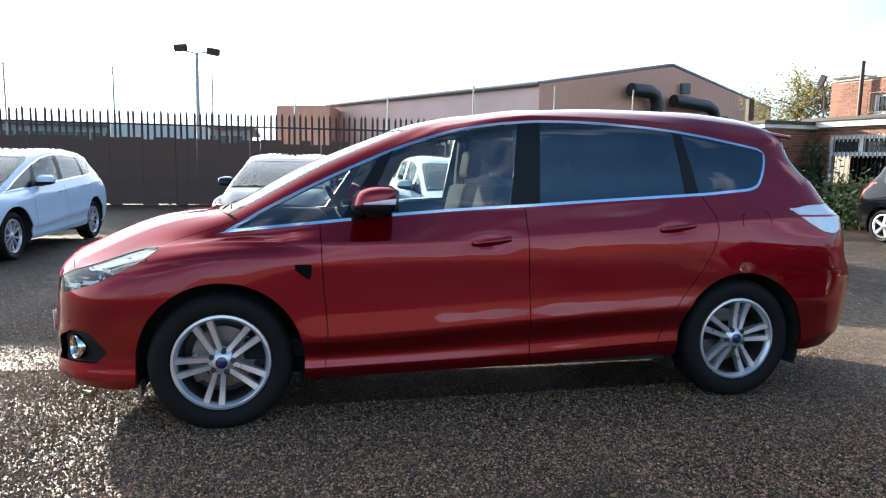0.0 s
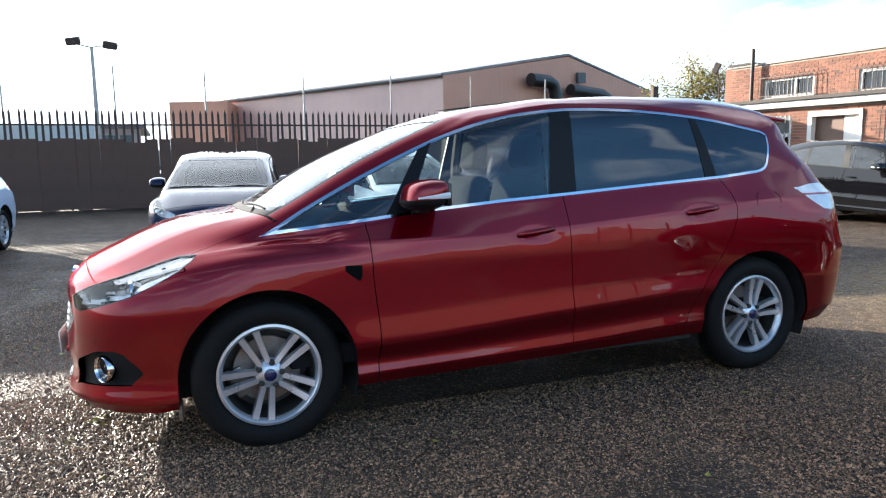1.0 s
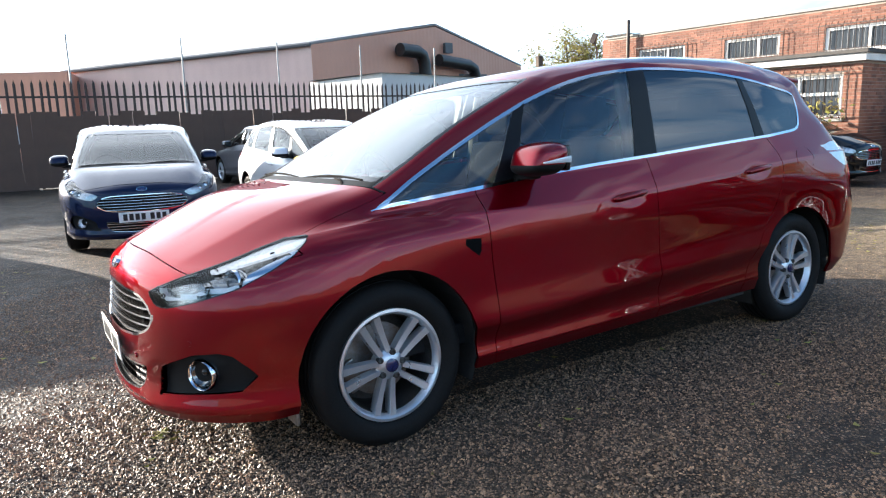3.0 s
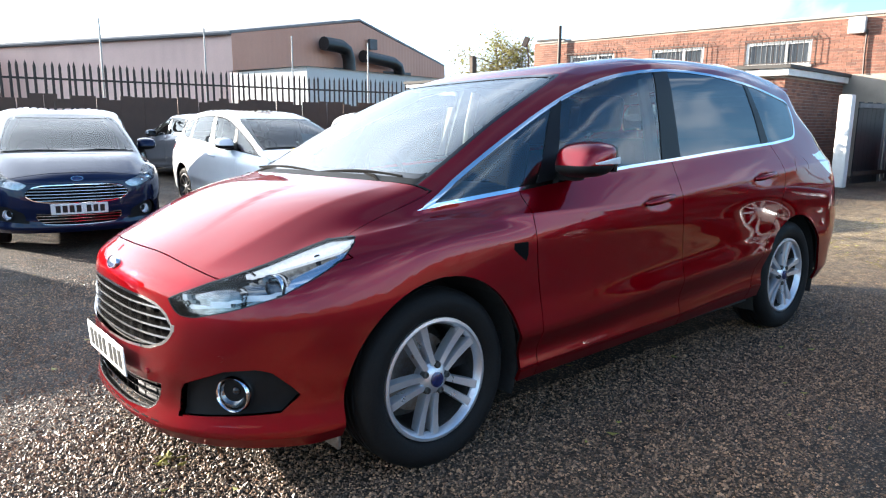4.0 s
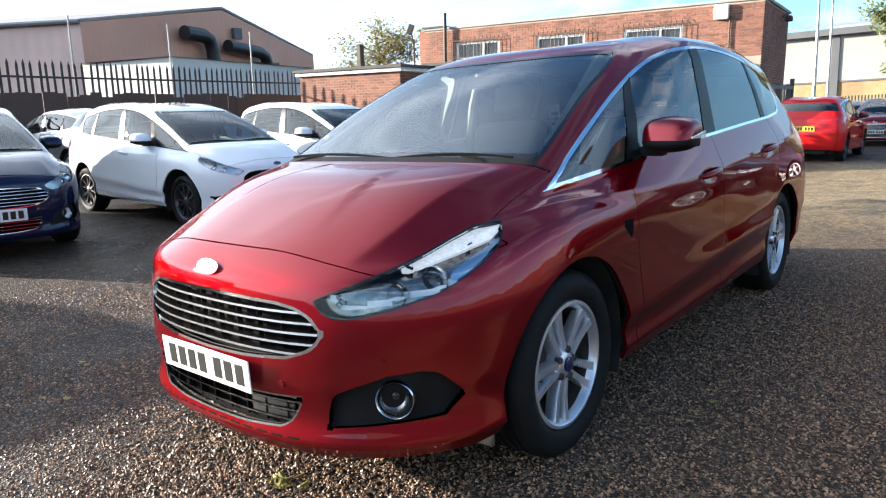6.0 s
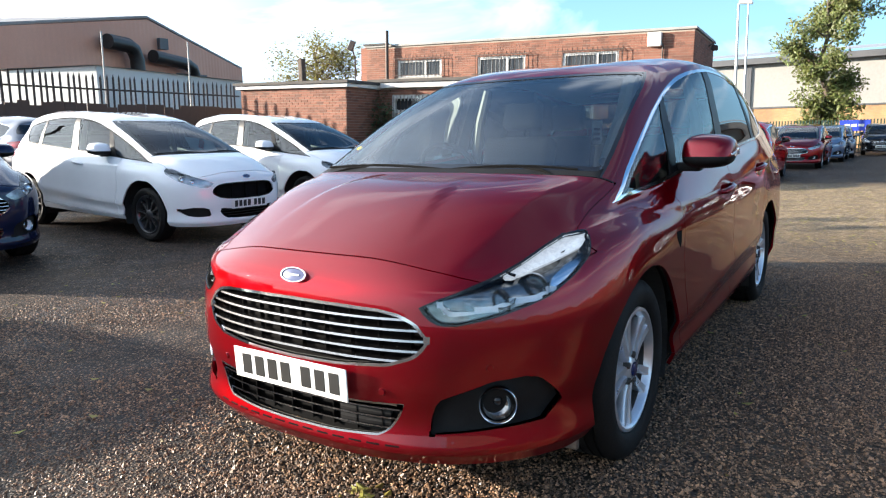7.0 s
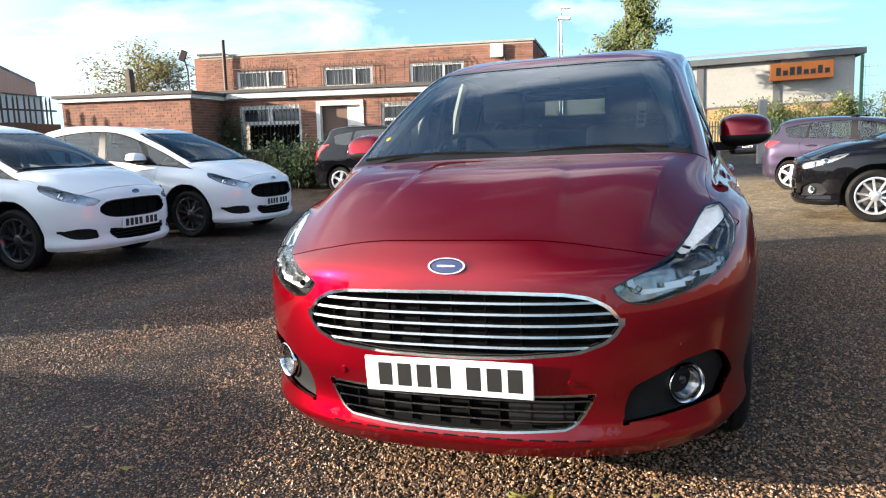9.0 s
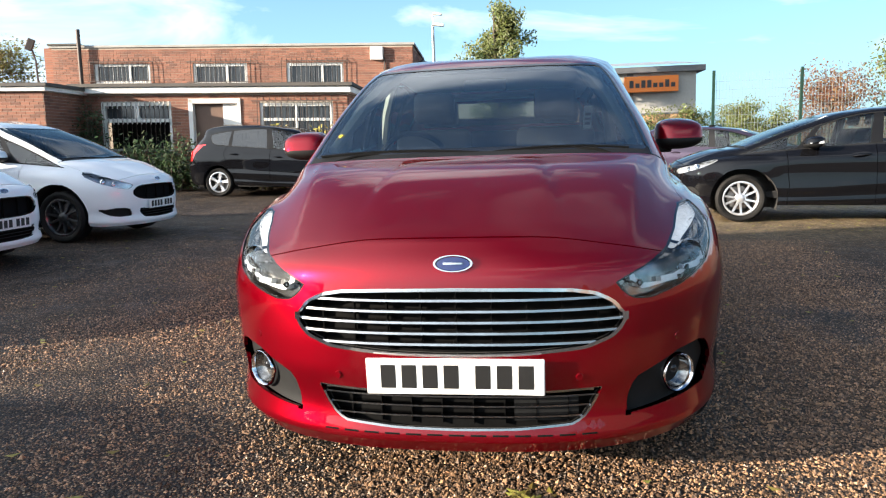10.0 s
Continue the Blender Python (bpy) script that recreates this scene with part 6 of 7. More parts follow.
def lay_bricks(parent, a, b, z0, z1, holes=(), picked=None, inward=1):
    """Courses of bricks standing 8 mm proud of a mortar wall; those in the picked stretch are objects of their own."""
    a, b = Vector(a), Vector(b)
    length = (b - a).length
    d = (b - a) / length
    o = Vector((d.y, -d.x)) * inward
    r = random.Random(round(length * 100))
    V, F, first = [], [], {}

    def corners(w, h, jut):
        return [(u, j, v) for v in (0, h) for u, j in ((0, -0.004), (w, -0.004), (w, jut), (0, jut))]

    quads = [(3, 2, 6, 7), (0, 3, 7, 4), (2, 1, 5, 6), (4, 7, 6, 5), (0, 1, 2, 3)]
    row = 0
    while z0 + 0.075 * (row + 1) <= z1 + 0.005:
        z, u = z0 + 0.075 * row, -0.1125 * (row % 2)
        while u < length:
            u0, u1 = max(u, 0.0), min(u + 0.215, length)
            for h in holes:
                if h[2] - 0.03 < z and z < h[3] - 0.02:
                    if h[0] <= u0 < h[1]:
                        u0 = h[1]
                    elif u0 < h[0] < u1:
                        u1 = h[0]
            w = u1 - u0
            if w > 0.03:
                jut = 0.008 + r.uniform(-0.002, 0.003)
                if picked and picked[0] <= u0 and u1 <= picked[1]:
                    key = round(w, 3)
                    if key not in first:
                        me = bpy.data.meshes.new("brick")
                        me.from_pydata([(p[0], -p[1], p[2]) for p in corners(w, 0.065, 0.009)], [], quads)
                        me.materials.append(BRICKS)
                        first[key] = me
                    ob = new("brick", first[key])
                    ob.parent = parent
                    q = a + d * u0
                    ob.matrix_local = Matrix.Translation((q.x, q.y, z)) @ Matrix.Rotation(math.atan2(d.y, d.x), 4, "Z")
                else:
                    k = len(V)
                    for pu, pj, pv in corners(w, 0.065, jut):
                        q = a + d * (u0 + pu) + o * pj
                        V.append((q.x, q.y, z + pv))
                    F += [tuple(i + k for i in q) for q in quads]
            u += 0.225
        row += 1
    me = bpy.data.meshes.new("brickwork")
    me.from_pydata(V, [], F)
    me.materials.append(BRICKS)
    ob = new("brickwork", me)
    ob.parent = parent
    return tagged(ob, kind="stuff")


def slab(name, lo, hi, material, parent, r=0.0):
    bm = bmesh.new()
    box(bm, lo, hi)
    if r:
        bmesh.ops.bevel(bm, geom=bm.edges[:], offset=r, segments=1, affect="EDGES")
    return part(name, bm, material, parent, smooth=False)


def barred_window(parent, x, y0, y1, z0, z1, split, bars=True, top_split=None, white=True):
    """A white-framed window in a wall facing -x at x, with iron bars standing proud."""
    f = slab("window", (x + 0.10, y0 + 0.01, z0 + 0.01), (x + 0.115, y1 - 0.01, z1 - 0.01), DARKGLASS, parent)
    t = 0.085
    for lo, hi in (((y0, z0), (y1, z0 + t)), ((y0, z1 - t), (y1, z1)), ((y0, z0 + t), (y0 + t, z1 - t)), ((y1 - t, z0 + t), (y1, z1 - t))):
        slab("window_frame", (x + 0.03, lo[0], lo[1]), (x + 0.10, hi[0], hi[1]), WHITEPAINT, f)
    for s in split:
        slab("mullion", (x + 0.03, s - 0.04, z0 + t), (x + 0.10, s + 0.04, z1 - t), WHITEPAINT, f)
    if top_split:
        slab("transom", (x + 0.025, y0 + t, top_split - 0.035), (x + 0.098, y1 - t, top_split + 0.035), WHITEPAINT, f)
    slab("window_sill", (x - 0.06, y0 - 0.04, z0 - 0.06), (x + 0.09, y1 + 0.04, z0), WHITEPAINT if not bars else CONCRETE, f)
    if bars:
        for i in range(int((y1 - y0) / 0.14)):
            y = y0 + 0.09 + 0.14 * i
            slab("window_bar", (x - 0.004, y - 0.004, z0 + 0.02), (x + 0.008, y + 0.004, z1 - 0.02), GALV if white else IRON, f)
        for i in range(int((y1 - y0 + 0.3) / 0.16) + 1):
            y = y0 - 0.15 + 0.16 * i
            bm = bmesh.new()
            tube(bm, [(x - 0.03, y, z0 - 0.02), (x - 0.12, y, z0 + 0.06), (x - 0.12, y, z1 + 0.04), (x - 0.06, y, z1 + 0.14)], 0.008, 5)
            part("security_bar", bm, IRON, f)
        for z in (z0 + 0.06, z1 + 0.04):
            slab("bar_rail", (x - 0.128, y0 - 0.17, z - 0.012), (x - 0.112, y1 + 0.17, z + 0.012), IRON, f)


def open_window(parent, x, y0, y1, z0, z1, split):
    """A wide opening: small white barred lights above, the lower part gaping dark."""
    f = slab("window", (x + 0.10, y0 + 0.01, split), (x + 0.115, y1 - 0.01, z1 - 0.01), DARKGLASS, parent)
    for lo, hi in (((y0, z1 - 0.09), (y1, z1)), ((y0, split - 0.05), (y1, split + 0.04)), ((y1 - 0.10, z0), (y1, split - 0.05)), ((y0, z0), (y0 + 0.07, split - 0.05)), ((y0, split + 0.04), (y0 + 0.07, z1 - 0.09)), ((y1 - 0.1, split + 0.04), (y1, z1 - 0.09))):
        slab("window_frame", (x + 0.02, lo[0], lo[1]), (x + 0.10, hi[0], hi[1]), WHITEPAINT, f)
    ym = (y0 + y1) / 2
    slab("mullion", (x + 0.02, ym - 0.06, split + 0.04), (x + 0.10, ym + 0.06, z1 - 0.09), WHITEPAINT, f)
    n_b = int((y1 - y0) / 0.12)
    for i in range(n_b):
        y = y0 + 0.06 + (y1 - y0 - 0.12) * i / (n_b - 1)
        for za, zb_ in ((z1 - 0.16, z1 + 0.02), (split - 0.10, split + 0.06)):
            slab("window_bar", (x - 0.012, y - 0.012, za), (x + 0.012, y + 0.012, zb_), WHITEPAINT, f)
        slab("security_bar", (x - 0.03, y - 0.004, z0), (x - 0.022, y + 0.004, z1), IRON, f)
    slab("dark_room_back", (x + 1.2, y0 - 0.4, 0.2), (x + 1.25, y1 + 0.4, 2.4), DASH, f)
    slab("window_sill", (x - 0.06, y0 - 0.04, z0 - 0.06), (x + 0.25, y1 + 0.04, z0), CONCRETE, f)


# ---- brick building: two storeys, the lower one stepping forward under a white fascia ----
brick = tagged(new("brick_building"), "two-storey red brick building with barred white windows and flat roofs", "building")
# local: origin at the foot of the lower front's middle, front towards -x
brick.matrix_world = Matrix.Translation((14.12, 8.0, ground_z(14, 8.0) - 0.02)) @ Matrix.Rotation(0.030, 4, "X") @ Matrix.Rotation(radians(4.5), 4, "Z")
YB, YE = 3.5, -3.30  # ends of the lower front
low_holes = [(0.60, 2.46, 1.05, 2.24), (2.98, 4.24, 0.02, 2.19), (4.78, 6.68, 1.25, 2.21)]


lay_bricks(brick, (0, YB), (0, YE - 0.25), 0.01, 2.45, low_holes)
quad_wall("lower_front_wall", MORTAR, brick, (0, YB), (0, YE), 0, 2.45, 0.25, low_holes)
quad_wall("lower_side_wall", MORTAR, brick, (0, YE), (4.1, YE), 0, 2.45, -0.25)
lay_bricks(brick, (0, YE - 0.25), (4.1, YE - 0.25), 0.01, 2.45)
slab("fascia", (-0.20, YE - 0.38, 2.45), (4.1, YB + 0.1, 2.61), WHITEPAINT, brick, 0.01)
slab("lower_roof", (-0.27, YE - 0.43, 2.61), (4.1, YB + 0.1, 2.69), ROOFFELT, brick)
up_holes = [(1.36, 3.17, 3.08, 3.69), (4.55, 6.29, 3.03, 3.67), (7.55, 9.34, 3.0, 3.67)]
UX, UY0, UY1 = 4.12, 6.66, -4.6
lay_bricks(brick, (UX, UY0), (UX, UY1 - 0.25), 2.70, 4.18, up_holes)
quad_wall("upper_front_wall", MORTAR, brick, (UX, UY0), (UX, UY1), 0, 4.18, 0.25, up_holes)
quad_wall("upper_side_wall", MORTAR, brick, (UX, UY1), (UX + 4.0, UY1), 0, 4.18, -0.25)
lay_bricks(brick, (UX, UY1 - 0.25), (UX + 4.0, UY1 - 0.25), 0.01, 4.18)
quad_wall("upper_far_wall", BRICK_X, brick, (UX, UY0), (UX + 4, UY0), 0, 4.18, 0.25)
quad_wall("upper_back_wall", MORTAR, brick, (UX + 4.0, UY0), (UX + 4.0, UY1 - 0.25), 0, 4.18, -0.25)
slab("parapet_coping", (UX - 0.05, UY1 - 0.31, 4.18), (UX + 4.1, UY0 + 0.06, 4.25), CONCRETE, brick)
slab("dark_room", (UX + 0.9, UY1 + 0.4, 2.8), (UX + 3.6, UY0 - 0.3, 4.2), ROOFFELT, brick)
for u0, u1, v0, v1 in up_holes:
    y1_, y0_ = UY0 - u0, UY0 - u1
    barred_window(brick, UX, y0_, y1_, v0, v1, [y1_ - (y1_ - y0_) * 0.62])
for k, (u0, u1, v0, v1) in enumerate(low_holes):
    y1_, y0_ = YB - u0, YB - u1
    if k != 1:
        open_window(brick, 0, y0_, y1_, v0, v1, v1 - 0.46) if k == 0 else barred_window(brick, 0, y0_, y1_, v0, v1, [(y0_ + y1_) / 2], True, v1 - 0.42, False)
    else:
        d = slab("door", (0.13, y0_ + 0.45, 0.02), (0.17, y1_ - 0.05, 2.2), mat("brown_door", (0.13, 0.07, 0.045), 0.5, 0, (0.10, 0.055, 0.035), 4, 60), brick)
        slab("door_side_panel", (0.08, y0_ + 0.02, 0.02), (0.16, y0_ + 0.45, 2.2), WHITEPAINT, brick)
        for a, b in (((y0_ - 0.05, 0.0), (y0_ + 0.03, 2.3)), ((y1_ - 0.06, 0.0), (y1_ + 0.05, 2.3)), ((y0_ - 0.05, 2.2), (y1_ + 0.05, 2.32))):
            slab("door_frame", (-0.04, a[0], a[1]), (0.12, b[0], b[1]), WHITEPAINT, d)
slab("alarm_box", (UX - 0.16, -3.95, 3.72), (UX - 0.012, -3.55, 4.13), WHITEPAINT, brick, 0.02)
bm = bmesh.new()
tube(bm, [(UX - 0.05, -3.98, 3.8), (UX - 0.05, -3.98, 3.2), (UX - 0.05, -4.0, 2.69)], 0.025, 8)
part("drain_pipe", bm, IRON, brick)
bm = bmesh.new()
tube(bm, [(UX - 0.16, 5.66, 2.69), (UX - 0.16, 5.66, 4.72)], 0.06, 10)
part("flue", bm, IRON, brick)
slab("roof_cap", (UX - 0.09, 5.75, 4.251), (UX + 1.2, UY0 + 0.08, 4.31), ROOFFELT, brick)
bm = bmesh.new()
tube(bm, [(UX + 2.7, UY1 - 0.24, 3.95), (UX + 2.85, UY1 - 0.36, 4.05), (UX + 3.0, UY1 - 0.42, 4.0)], 0.025, 6)
part("floodlight_bracket", bm, IRON, brick)
part("floodlight", rbox((UX + 2.9, UY1 - 0.52, 3.85), (UX + 3.12, UY1 - 0.32, 4.02), 0.03, 1), IRON, brick)

# ---- single-storey annex beside it ----
annex = tagged(new("brick_annex"), "single-storey red brick annex with white fascia and felt roof", "building")
annex.matrix_world = Matrix.Translation((12.21, 11.46, ground_z(12, 11.46) - 0.02)) @ Matrix.Rotation(0.028, 4, "X") @ Matrix.Rotation(radians(4.5), 4, "Z")
quad_wall("front_wall", MORTAR, annex, (0, 3.7), (0, 0), 0, 2.42, 0.25)
quad_wall("side_wall", MORTAR, annex, (0, 0), (1.85, 0), 0, 2.42, -0.25)
quad_wall("far_wall", MORTAR, annex, (0, 3.7), (3.6, 3.7), 0, 2.42, -0.25)
lay_bricks(annex, (0, -0.25), (1.85, -0.25), 0.01, 2.42)
slab("fascia", (-0.12, -0.37, 2.42), (1.85, 3.8, 2.53), WHITEPAINT, annex, 0.01)
slab("roof", (-0.18, -0.43, 2.53), (3.7, 3.86, 2.61), ROOFFELT, annex)


# ---- brown metal shed beyond the fence ----
shed = tagged(new("metal_shed"), "large brown profiled-metal shed with black ducts on its gable", "building")
zb = ground_z(20, 34) - 0.5
A_, B_, R_ = Vector((18.6, 44.8)), Vector((4.1, 66.0)), Vector((47.0, 55.5))
quad_wall("long_wall", SHEDPINK, shed, B_, A_, zb, 8.45, 0.3)
bm = bmesh.new()
apex = (A_ + R_) / 2
for k in (0, 1):
    off = Vector((-0.3, 0.95)) * 0.3 * k
    bm.faces.new([bm.verts.new((p.x + off.x, p.y + off.y, z)) for p, z in ((A_, zb), (R_, zb), (R_, 8.7), (apex, 11.3), (A_, 8.5))])
part("gable_wall", bm, SHEDBROWN, shed, smooth=False)
bm = bmesh.new()
back_a = B_ + (apex - A_)
up = Vector((0, 0, 0.12))
for k, lst in enumerate((((A_ - (apex - A_) * 0.015, 8.5), (apex, 11.42), (back_a, 11.42), (B_ - (apex - A_) * 0.015, 8.5)), ((apex, 11.42), (R_, 8.72), (R_ + (B_ - A_), 8.72), (back_a, 11.42)))):
    bm.faces.new([bm.verts.new((p.x, p.y, z)) for p, z in lst])
ext = bmesh.ops.extrude_face_region(bm, geom=bm.faces[:])
bmesh.ops.translate(bm, verts=[v for v in ext["geom"] if isinstance(v, bmesh.types.BMVert)], vec=(0, 0, 0.18))
part("roof", bm, SHEDROOF, shed, smooth=False)
bm = bmesh.new()
tube(bm, [(p.x, p.y, 8.5) for p in (A_ + Vector((-0.15, -0.25)), B_ + Vector((-0.15, -0.25)))], 0.14, 6)
part("gutter", bm, CLADGREY, shed)
gd = (R_ - A_).normalized()
gn = Vector((gd.y, -gd.x))


def on_gable(s, z, out):
    p = A_ + gd * s + gn * out
    return (p.x, p.y, z)


for pts, r in (([on_gable(9.0, 8.75, 0.9), on_gable(11.2, 8.75, 0.9), on_gable(11.9, 8.5, 0.9), on_gable(12.25, 7.8, 0.9), on_gable(12.3, 6.2, 0.9)], 0.55), ([on_gable(14.3, 8.25, 0.9), on_gable(18.9, 8.1, 0.9), on_gable(19.8, 7.8, 0.9), on_gable(20.2, 7.0, 0.9), on_gable(20.2, 6.0, 0.9)], 0.52)):
    bm = bmesh.new()
    tube(bm, pts, r, 14)
    part("duct", bm, DUCT, shed)
for s, z, ww, hh in ((16.2, 9.5, 0.6, 0.9), (18.6, 6.9, 3.2, 0.9), (11.2, 6.5, 1.6, 1.2)):
    p, q = on_gable(s, z - hh / 2, 0.05), on_gable(s + ww, z + hh / 2, 0.7)
    slab("vent_box", (min(p[0], q[0]), min(p[1], q[1]), p[2]), (max(p[0], q[0]), max(p[1], q[1]), q[2]), CLADGREY, shed)
low = tagged(new("low_store"), "low pale-walled store beyond the fence", "building")
quad_wall("front_wall", CLADWHITE, low, (18.6, 34.1), (30.5, 36.5), zb, 5.4, 0.3)
quad_wall("side_wall", CLADWHITE, low, (18.6, 34.1), (16.6, 40.6), zb, 5.4, -0.3)
bm = bmesh.new()
bm.faces.new([bm.verts.new(p) for p in ((18.4, 33.9, 5.4), (30.7, 36.3, 5.4), (28.5, 43, 5.5), (16.4, 40.6, 5.5))])
part("roof", bm, SHEDROOF, low, smooth=False)
offi = tagged(new("flat_block"), "flat-roofed brick block at the end of the shed", "building")
quad_wall("front_wall", SHEDBROWN, offi, (-0.9, 62.0), (3.9, 60.0), zb, 8.0, 0.3)
quad_wall("side_wall", SHEDBROWN, offi, (3.9, 60.0), (5.5, 66.0), zb, 8.0, 0.3)

# ---- pale retail unit beyond the road ----
unit = tagged(new("retail_unit"), "long pale-clad retail unit with grey eaves and orange sign", "building")
ux = 55.0
UNITROOF = ribbed_material("pale_ribbed_roof", (0.34, 0.35, 0.36), (0.28, 0.29, 0.30), 0.6)
# cream cladding greyed: shade from trees not built is put into its colour
CLADMID = mat("shade_toned_cladding", (0.34, 0.33, 0.305), 0.7, 0.0, (0.28, 0.27, 0.25), 0.25, 5)
for i, y in enumerate(np.arange(-13.4, 30, 5.4)):
    slab("wall_panel", (ux + 0.02 * (i % 2), y, 3.1), (ux + 0.4, y + 4.9, 6.3), CLADMID, unit)
    slab("wall_post", (ux - 0.1, y + 4.9, 0.4), (ux + 0.4, y + 5.4, 6.3), CLADGREY, unit)
slab("plinth", (ux + 0.05, -13.4, -1.2), (ux + 0.4, 30, 3.0), BUFFBRICK, unit)
slab("plinth_band", (ux - 0.02, -13.4, 3.0), (ux + 0.4, 30, 3.12), CLADGREY, unit)
slab("end_wall", (ux + 0.4, -13.4, -1.2), (ux + 30, -13.0, 6.3), CLADWHITE, unit)
slab("eave", (ux - 0.5, -14.0, 6.3), (ux + 31, 30, 6.75), CLADGREY, unit)
bm = bmesh.new()
bm.faces.new([bm.verts.new(p) for p in ((ux - 0.4, -14, 6.9), (ux - 0.4, 30, 6.9), (ux + 14, 30, 8.6), (ux + 14, -14, 8.6))])
part("roof", bm, UNITROOF, unit, smooth=False)
sign = slab("sign_board", (ux - 0.75, -11.9, 4.75), (ux - 0.45, -7.7, 6.0), SIGNORANGE, unit, 0.03)
for i in range(8):
    y = -8.1 - 0.46 * i
    slab("bar", (ux - 0.79, y - 0.32, 5.1), (ux - 0.76, y, 5.45 if i not in (0, 2, 3, 6) else 5.68), SIGNDARK, sign)


# ---- trees: tapered trunks, limbs and many small leaves ----
def tree(name, label, place, height, spread, material, leaves=2600, leaf=0.12, base=0.35, seed=1, trunk=0.16, sparse=0.0, lean=0.0):
    r = random.Random(seed)
    t = tagged(new(name), label, "tree" if name == "tree" else "bush")
    t.matrix_world = Matrix.Translation(place)
    bm = bmesh.new()
    tips = []
    top = Vector((lean, 0, height * 0.86))
    spine = [Vector((lean * k / 6, 0, height * 0.86 * k / 6)) + Vector((r.uniform(-1, 1), r.uniform(-1, 1), 0)) * 0.03 * height * (k > 0) for k in range(7)]
    tube(bm, spine, [trunk * (1 - 0.82 * k / 6) for k in range(7)], 8)
    for k in range(22):
        h = base + (0.95 - base) * (k + r.random()) / 22
        p = spine[min(5, int(h * 6))].lerp(spine[min(6, int(h * 6) + 1)], h * 6 % 1)
        a = r.uniform(0, 6.283)
        prof = math.sin(math.pi * min(1, max(0.06, (1 - h) / (1 - base) * 0.78 + 0.16))) ** 0.8
        d = Vector((math.cos(a), math.sin(a), r.uniform(0.15, 0.6))) * spread * prof * r.uniform(0.65, 1.1)
        q = [p, p + d * 0.5 + Vector((0, 0, 0.05 * height)) * r.random(), p + d]
        tube(bm, q, [trunk * 0.3, trunk * 0.17, trunk * 0.05], 5)
        tips += [(q[1], 0.5), (q[2], 0.9), (p + d * 0.75, 0.7)]
        for _ in range(2):
            e = q[1].lerp(q[2], r.random()) + Vector((r.uniform(-1, 1), r.uniform(-1, 1), r.uniform(-0.6, 0.8))) * spread * 0.35
            tube(bm, [q[1], e], [trunk * 0.1, trunk * 0.03], 4)
            tips.append((e, 1.0))
    part("trunk", bm, BARK, t)
    V, F = [], []
    for i in range(leaves):
        c, _ = tips[r.randrange(len(tips))]
        s = spread * 0.15 * (1 + sparse)
        c = c + Vector([max(-1.8, min(1.8, r.gauss(0, 1))) * s * k for k in (1, 1, 0.8)])
        a = Vector((r.uniform(-1, 1), r.uniform(-1, 1), r.uniform(-1, 1))).normalized()
        b = a.orthogonal().normalized()
        z = leaf * r.uniform(0.6, 1.4)
        k = len(V)
        n_ = a.cross(b)
        V += [tuple(c + a * z), tuple(c + b * z * 0.5 + n_ * z * 0.12), tuple(c - a * z), tuple(c - b * z * 0.5 + n_ * z * 0.12)]
        F.append((k, k + 1, k + 2, k + 3))
    me = bpy.data.meshes.new("crown")
    me.from_pydata(V, [], F)
    me.materials.append(material)
    c = new("crown", me)
    c.parent = t
    tagged(c, kind="stuff")
    return t


tree("tree", "tall olive-green birch behind the far car park", (47.0, 2.3, 0.1), 12.0, 2.35, LEAF_OLIVE, 15000, 0.12, 0.10, 3, 0.23)
tree("tree", "thin yellowing tree behind the annex roof", (20.5, 20.2, 0.4), 5.6, 1.9, LEAF_YELLOW, 12000, 0.062, 0.35, 5, 0.12, 0.2)
tree("tree", "bare autumn tree far beyond the shed", (30, 95, 0.5), 14, 4.0, LEAF_RED, 700, 0.3, 0.4, 6, 0.3)
tree("tree", "red-brown autumn tree beyond the mesh fence", (33, -14.6, -0.4), 4.2, 2.2, LEAF_RED, 8000, 0.065, 0.12, 7, 0.16)
tree("tree", "green and rust tree beyond the mesh fence", (31, -18.2, -0.4), 5.6, 2.8, LEAF_OLIVE, 9000, 0.075, 0.10, 8, 0.2)
tree("tree", "small yellow-green tree beyond the mesh fence", (42, -13.2, -0.3), 3.6, 1.5, LEAF_OLIVE, 3500, 0.07, 0.12, 9, 0.1)

